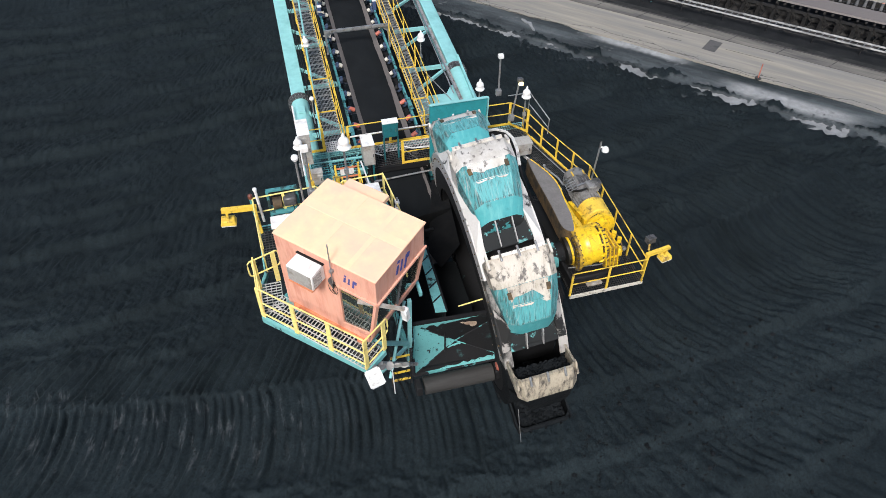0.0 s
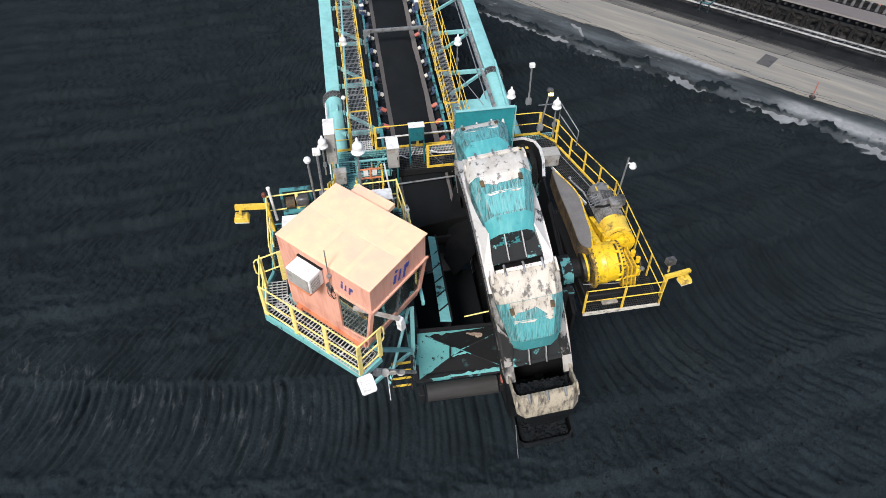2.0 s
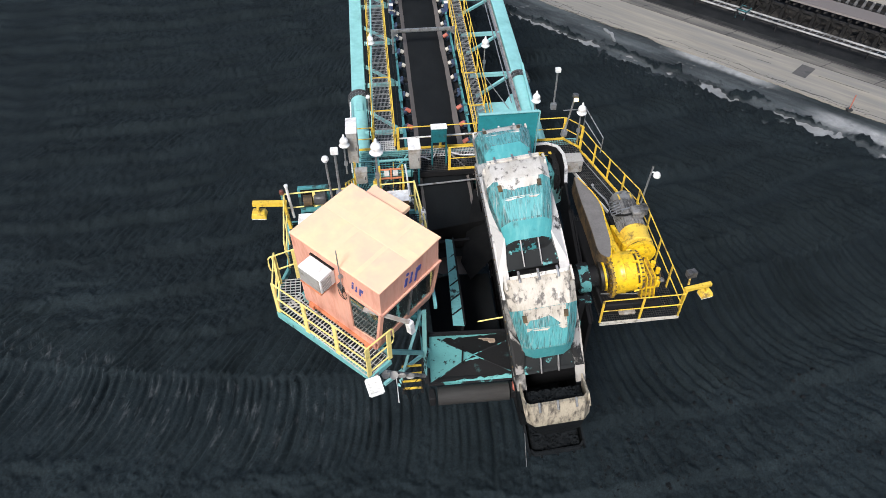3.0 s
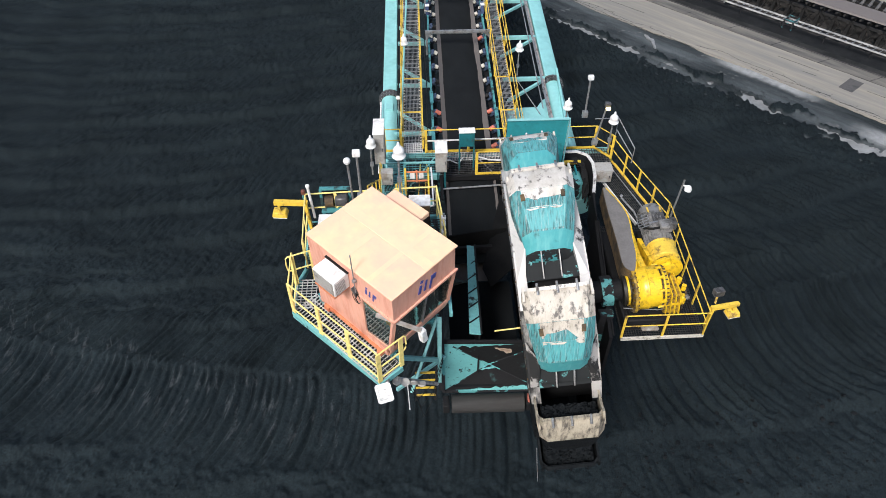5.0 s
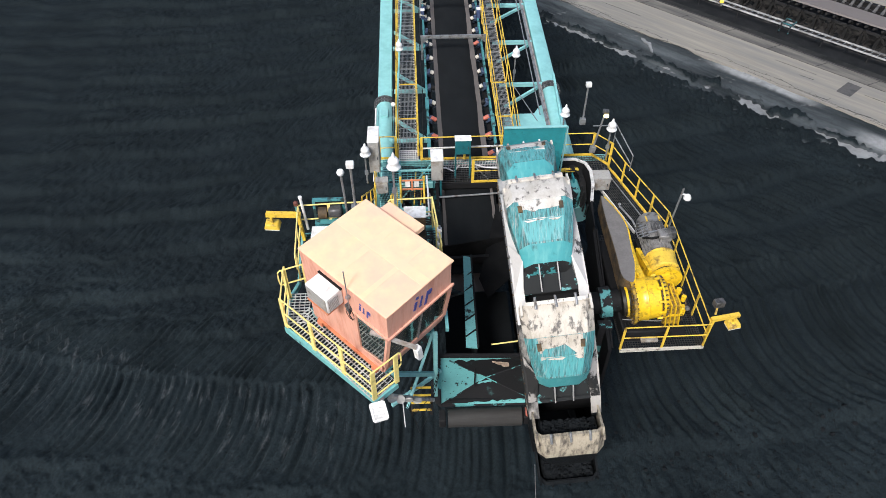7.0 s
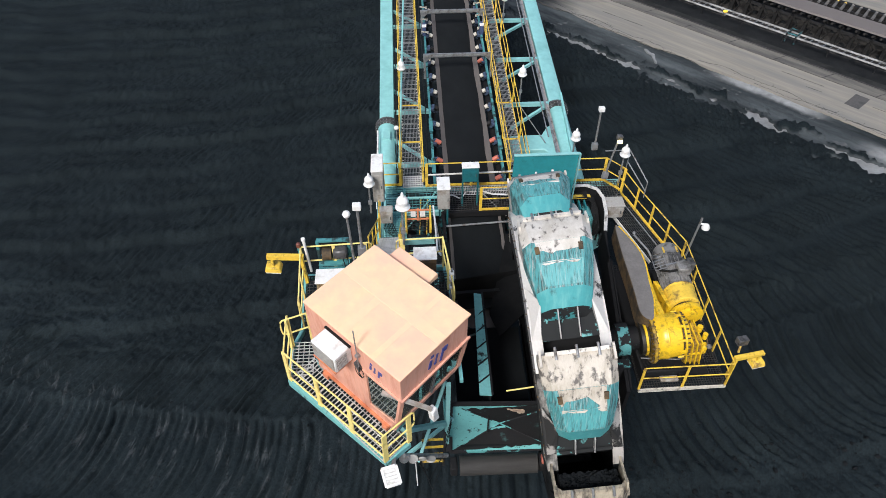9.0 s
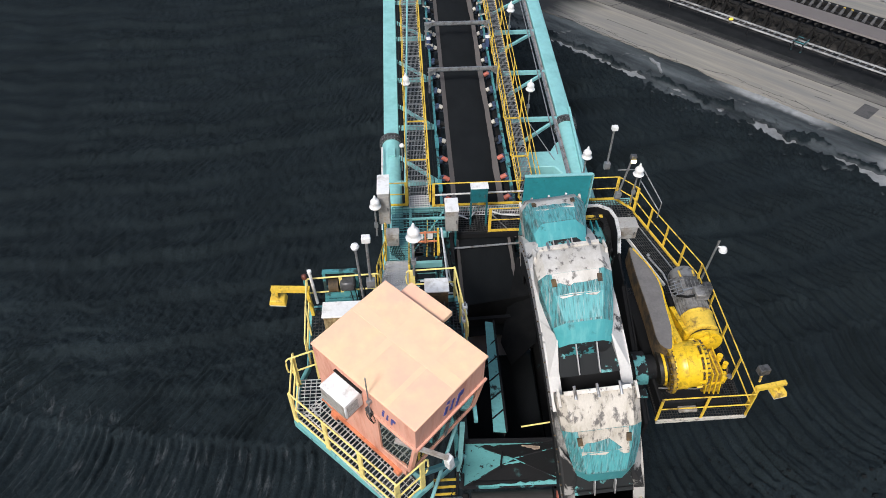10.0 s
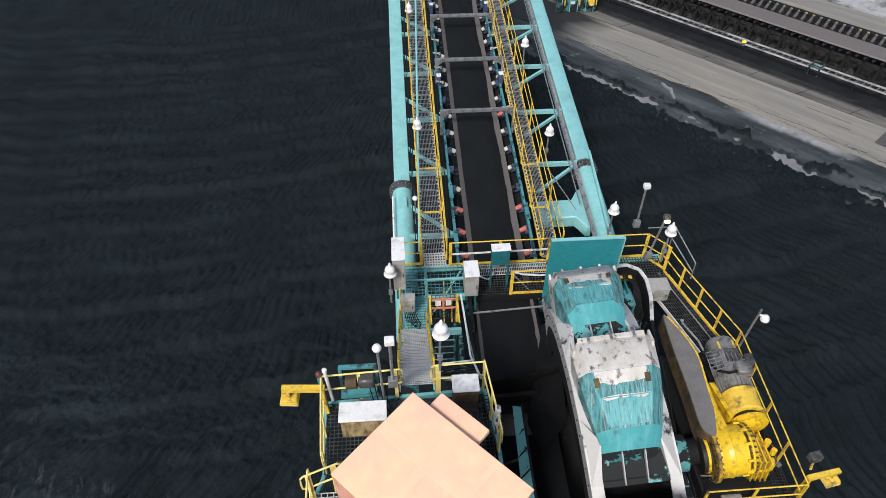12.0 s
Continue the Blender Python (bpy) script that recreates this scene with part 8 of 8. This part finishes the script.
part("side_shield", Shape().prism([C0 + IX * 0.3 + Vector((-0.62, 0, -0.5)), C0 + IX * 1.2 + Vector((-0.62, 0, -0.5)), C0 + IX * 1.5 + Vector((-0.75, 0, 0.1)), C0 + IX * 0.3 + Vector((-0.6, 0, 0.3))], [C0 + IX * 0.3 + Vector((-0.5, 0, -0.5)), C0 + IX * 1.2 + Vector((-0.5, 0, -0.5)), C0 + IX * 1.5 + Vector((-0.6, 0, 0.1)), C0 + IX * 0.3 + Vector((-0.5, 0, 0.3))]), YELLOW_GREASY, cp)
mo = thing("electric_motor", C0 + IX * 2.0 - Vector((0, 0, 0.5)), "dark grey ribbed electric motor with terminal box", "motor")
part("stator", Shape().lathe([(0.3, 0.0), (0.42, 0.05), (0.42, 1.1), (0.45, 1.11), (0.45, 1.16), (0.43, 1.2), (0.43, 1.62), (0.38, 1.70), (0.30, 1.72), (0.05, 1.73)], im(1.2), 30), MOTOR_GREY, mo)
for k in range(24):
    a = 2 * math.pi * k / 24
    m = im(1.2)
    fin = Shape()
    fin.beam(m @ Vector((0.435 * math.cos(a), 0.435 * math.sin(a), 0.0)), m @ Vector((0.435 * math.cos(a), 0.435 * math.sin(a), 1.05)), 0.02, 0.07, m.to_3x3() @ Vector((math.cos(a), math.sin(a), 0)))
    part("cooling_fin", fin, MOTOR_GREY, mo)
part("terminal_box", Shape().box(C0 + IX * 1.62 + Vector((0.16, 0, 0.52)), (0.42, 0.40, 0.26)), MOTOR_GREY, mo, bevel=0.03)
part("cable", Shape().tube([C0 + IX * 1.55 + Vector((-0.02, 0, 0.52)), C0 + IX * 1.52 + Vector((-0.28, 0, 0.50)), C0 + IX * 1.72 + Vector((-0.50, 0, 0.34)), C0 + IX * 2.05 + Vector((-0.56, 0, 0.2))], 0.04), CABLE, mo)
part("grille_guard", Shape().grate(C0 + IX * 1.95 + Vector((-0.16, 0, 0.45)), (0.42, 0, -0.02), IX * 0.42, 0.04, 0.04, 0.012, 0.02), MOTOR, mo, "dark steel mesh guard")
part("cable_ladder", Shape().grate(C0 + IX * 1.72 + Vector((-0.66, 0, 0.32)), (0.34, 0, 0.16), IX * 0.62, 0.17, 0.12, 0.02, 0.03), GALV, mo, "small pale cable ladder")
part("cable_tray", Shape().beam(C0 + IX * 1.78 + Vector((-0.34, 0, 0.50)), C0 + IX * 1.92 + Vector((0.30, 0, 0.52)), 0.05, 0.04), GALV, mo)
part("brake_box", Shape().box(C0 + IX * 2.15 + Vector((0.62, 0, 0.10)), (0.26, 0.34, 0.34)), MOTOR, mo, bevel=0.04)
for sx in (-0.22, 0.22):
    part("stripe", Shape().beam(C0 + IX * 2.42 + Vector((sx, 0, 0.40)), C0 + IX * 2.68 + Vector((sx, 0, 0.38)), 0.05, 0.03), YELLOW, mo)
part("shaft_guard", Shape().lathe([(0.3, 0), (0.38, 0), (0.38, 0.06), (0.3, 0.06)], im(1.12), 24), GRIME, mo)
part("mount", Shape().box(C0 + IX * 1.8 + Vector((0, 0, -0.55)), (0.9, 1.2, 0.25)), BLACK_STEEL, mo, bevel=0.03)
ta = thing("torque_arm", (4.7, -3.5, 1.0), "long rusty torque arm with a grey coal-dust top", "torque arm")
tpts = [(4.54, -1.35), (4.68, -1.68), (4.98, -2.46), (5.09, -3.15), (4.97, -4.11), (4.93, -4.80), (4.84, -5.15), (4.72, -5.62), (4.56, -5.60), (4.38, -5.35), (4.44, -4.52), (4.46, -3.63), (4.46, -2.8)]
# corners cut off twice, as the flame-cut plate is rounded
for _ in range(2):
    tpts = [p for a, b in zip(tpts, tpts[1:] + tpts[:1]) for p in ((0.75 * a[0] + 0.25 * b[0], 0.75 * a[1] + 0.25 * b[1]), (0.25 * a[0] + 0.75 * b[0], 0.25 * a[1] + 0.75 * b[1]))]
part("arm_body", Shape().prism([(x - 0.02, y, 1.32) for x, y in tpts], [(x, y, 1.88) for x, y in tpts]), BROWN, ta)
part("dust_layer", Shape().prism([(x + 0.012, y - 0.01, 1.882) for x, y in tpts], [(x + 0.02, y - 0.02, 1.905) for x, y in tpts]), DUST_TOP, ta, "grey coal-dust layer")
for a, b in zip(tpts[1:26], tpts[2:27]):
    part("edge_strip", Shape().beam((a[0] + 0.035, a[1], 1.83), (b[0] + 0.035, b[1], 1.83), 0.075, 0.14), YELLOW_GREASY, ta)
part("yellow_side", Shape().prism([(4.98, -2.9, 0.9), (5.32, -3.3, 0.8), (5.22, -4.9, 0.8), (5.2, -5.42, 0.9), (5.0, -5.42, 0.9), (4.92, -4.9, 0.9)], [(5.06, -2.9, 1.80), (5.16, -3.3, 1.79), (5.15, -4.7, 1.74), (5.24, -5.40, 1.70), (5.0, -5.42, 1.78), (4.90, -4.9, 1.82)]), YELLOW_GREASY, ta, bevel=0.02)
# hanging chain and loose hoses
hc = thing("hanging_chain", (1.9, -11.2, 0.0), "thin pale chain hanging beside the wheel", "chain")
part("chain", Shape().tube([(1.02, -10.9, 0.7), (1.08, -11.0, 0.0), (1.16, -11.1, -0.8)], 0.011, 6), GALV, hc)
ch = thing("hanging_chain", (-2.3, -10.4, 3.2), "thin pale chain hanging from the platform nose", "chain")
part("chain", Shape().tube([(-2.35, -10.5, 3.3), (-2.33, -10.52, 2.2)], 0.014, 6), WHITE, ch)

# conduits and cable loop beside the stair
cd = thing("conduit_run", (-1.5, -1.5, 1.5), "pale conduits and black cables beside the stair", "conduit")
part("conduit", Shape().tube([(-1.52, -0.75, 2.4), (-1.5, -1.6, 2.5), (-1.5, -3.4, 2.9), (-1.5, -5.3, 4.6)], 0.03), WHITE, cd)
part("conduit", Shape().tube([(-1.42, -0.75, 1.6), (-1.38, -2.0, 1.9), (-1.36, -3.6, 2.6), (-1.38, -5.3, 4.3)], 0.022), GALV, cd)
part("cable", Shape().tube([(-1.30, -0.7, 1.4), (-1.28, -2.2, 1.8), (-1.25, -3.5, 2.5)], 0.03), CABLE, cd)
for k in range(3):
    part("cable", Shape().tube([(-2.3, -3.95 - 0.1 * k, 3.2), (-1.9, -3.9 - 0.12 * k, 3.28), (-1.4, -3.95 - 0.1 * k, 3.2), (-1.25, -4.2 - 0.05 * k, 2.9), (-1.3, -4.6, 2.4)], 0.035), CABLE, cd)
part("tray_edge", Shape().tube([(-2.3, -3.85, 3.25), (-1.5, -3.8, 3.25)], 0.025), WHITE, cd)
part("tray_edge", Shape().tube([(-2.3, -4.4, 3.3), (-1.4, -4.4, 3.3)], 0.025), GALV, cd)
wr = thing("loose_wiring", (-3.2, -0.4, 1.4), "tangle of thin black wires below the terminal box", "wiring")
for k in range(7):
    part("wire", Shape().tube([(-3.25 + 0.05 * k, -0.4, 1.5), (-3.2 + 0.06 * k, -0.55 - 0.03 * k, 1.1 + 0.04 * k), (-3.05 + 0.05 * k, -0.75, 1.2), (-2.9 + 0.02 * k, -0.85 - 0.02 * k, 1.1)], 0.012, 5), CABLE, wr)
# loose wires about the cabin platform
nw = thing("loose_wiring", (-2.4, -10.3, 3.2), "thin black wires sagging below the platform nose", "wiring")
for k in range(3):
    part("wire", Shape().tube([(-2.5 + 0.1 * k, -10.35, 3.3), (-2.1 + 0.06 * k, -10.0 - 0.12 * k, 1.9 - 0.25 * k), (-1.7, -9.2 - 0.1 * k, 1.4 - 0.2 * k), (-1.4, -8.5, 1.7 - 0.1 * k)], 0.010, 5), CABLE, nw)
rw = thing("loose_wiring", (-3.9, -5.8, 4.4), "black wires and a hose behind the cabin", "wiring")
for k in range(4):
    part("wire", Shape().tube([(-4.05 + 0.12 * k, -5.6, 5.0), (-3.95 + 0.1 * k, -5.8, 4.55), (-3.8 + 0.12 * k, -6.0, 4.35), (-3.6 + 0.1 * k, -6.3, 4.4)], 0.014, 5), CABLE, rw)
vc = thing("pipe_clamp", (-1.33, -6.6, 5.0), "white pipe clamps on the cabin platform rail", "pipe clamp")
for z in (0.55, 0.85, 1.05):
    part("clamp", Shape().box(cdeck(-1.30, -6.55, z), (0.12, 0.16, 0.1)), WHITE, vc, bevel=0.02)
part("pipe", Shape().tube([cdeck(-1.30, -6.55, 0.1), cdeck(-1.30, -6.55, 1.2)], 0.028), GALV, vc)
# hoses and fittings round the drive
hs = thing("grease_hoses", (5.0, -6.2, 0.4), "black grease hoses and fittings on the drive deck", "hose")
for k in range(4):
    part("hose", Shape().tube([(4.6 + 0.1 * k, -6.1, 0.5), (4.8 + 0.2 * k, -6.35, 0.15), (5.3 + 0.2 * k, -6.4, 0.1), (5.9 + 0.2 * k, -6.15, 0.35)], 0.025, 6), CABLE, hs)
part("tray", Shape().box((5.35, -6.42, 0.1), (0.55, 0.3, 0.1)), GREY_CABINET, hs, bevel=0.02)
part("pipe", Shape().tube([(4.5, -6.05, 0.62), (5.6, -6.1, 0.55), (6.3, -6.0, 0.5)], 0.02), GALV, hs)
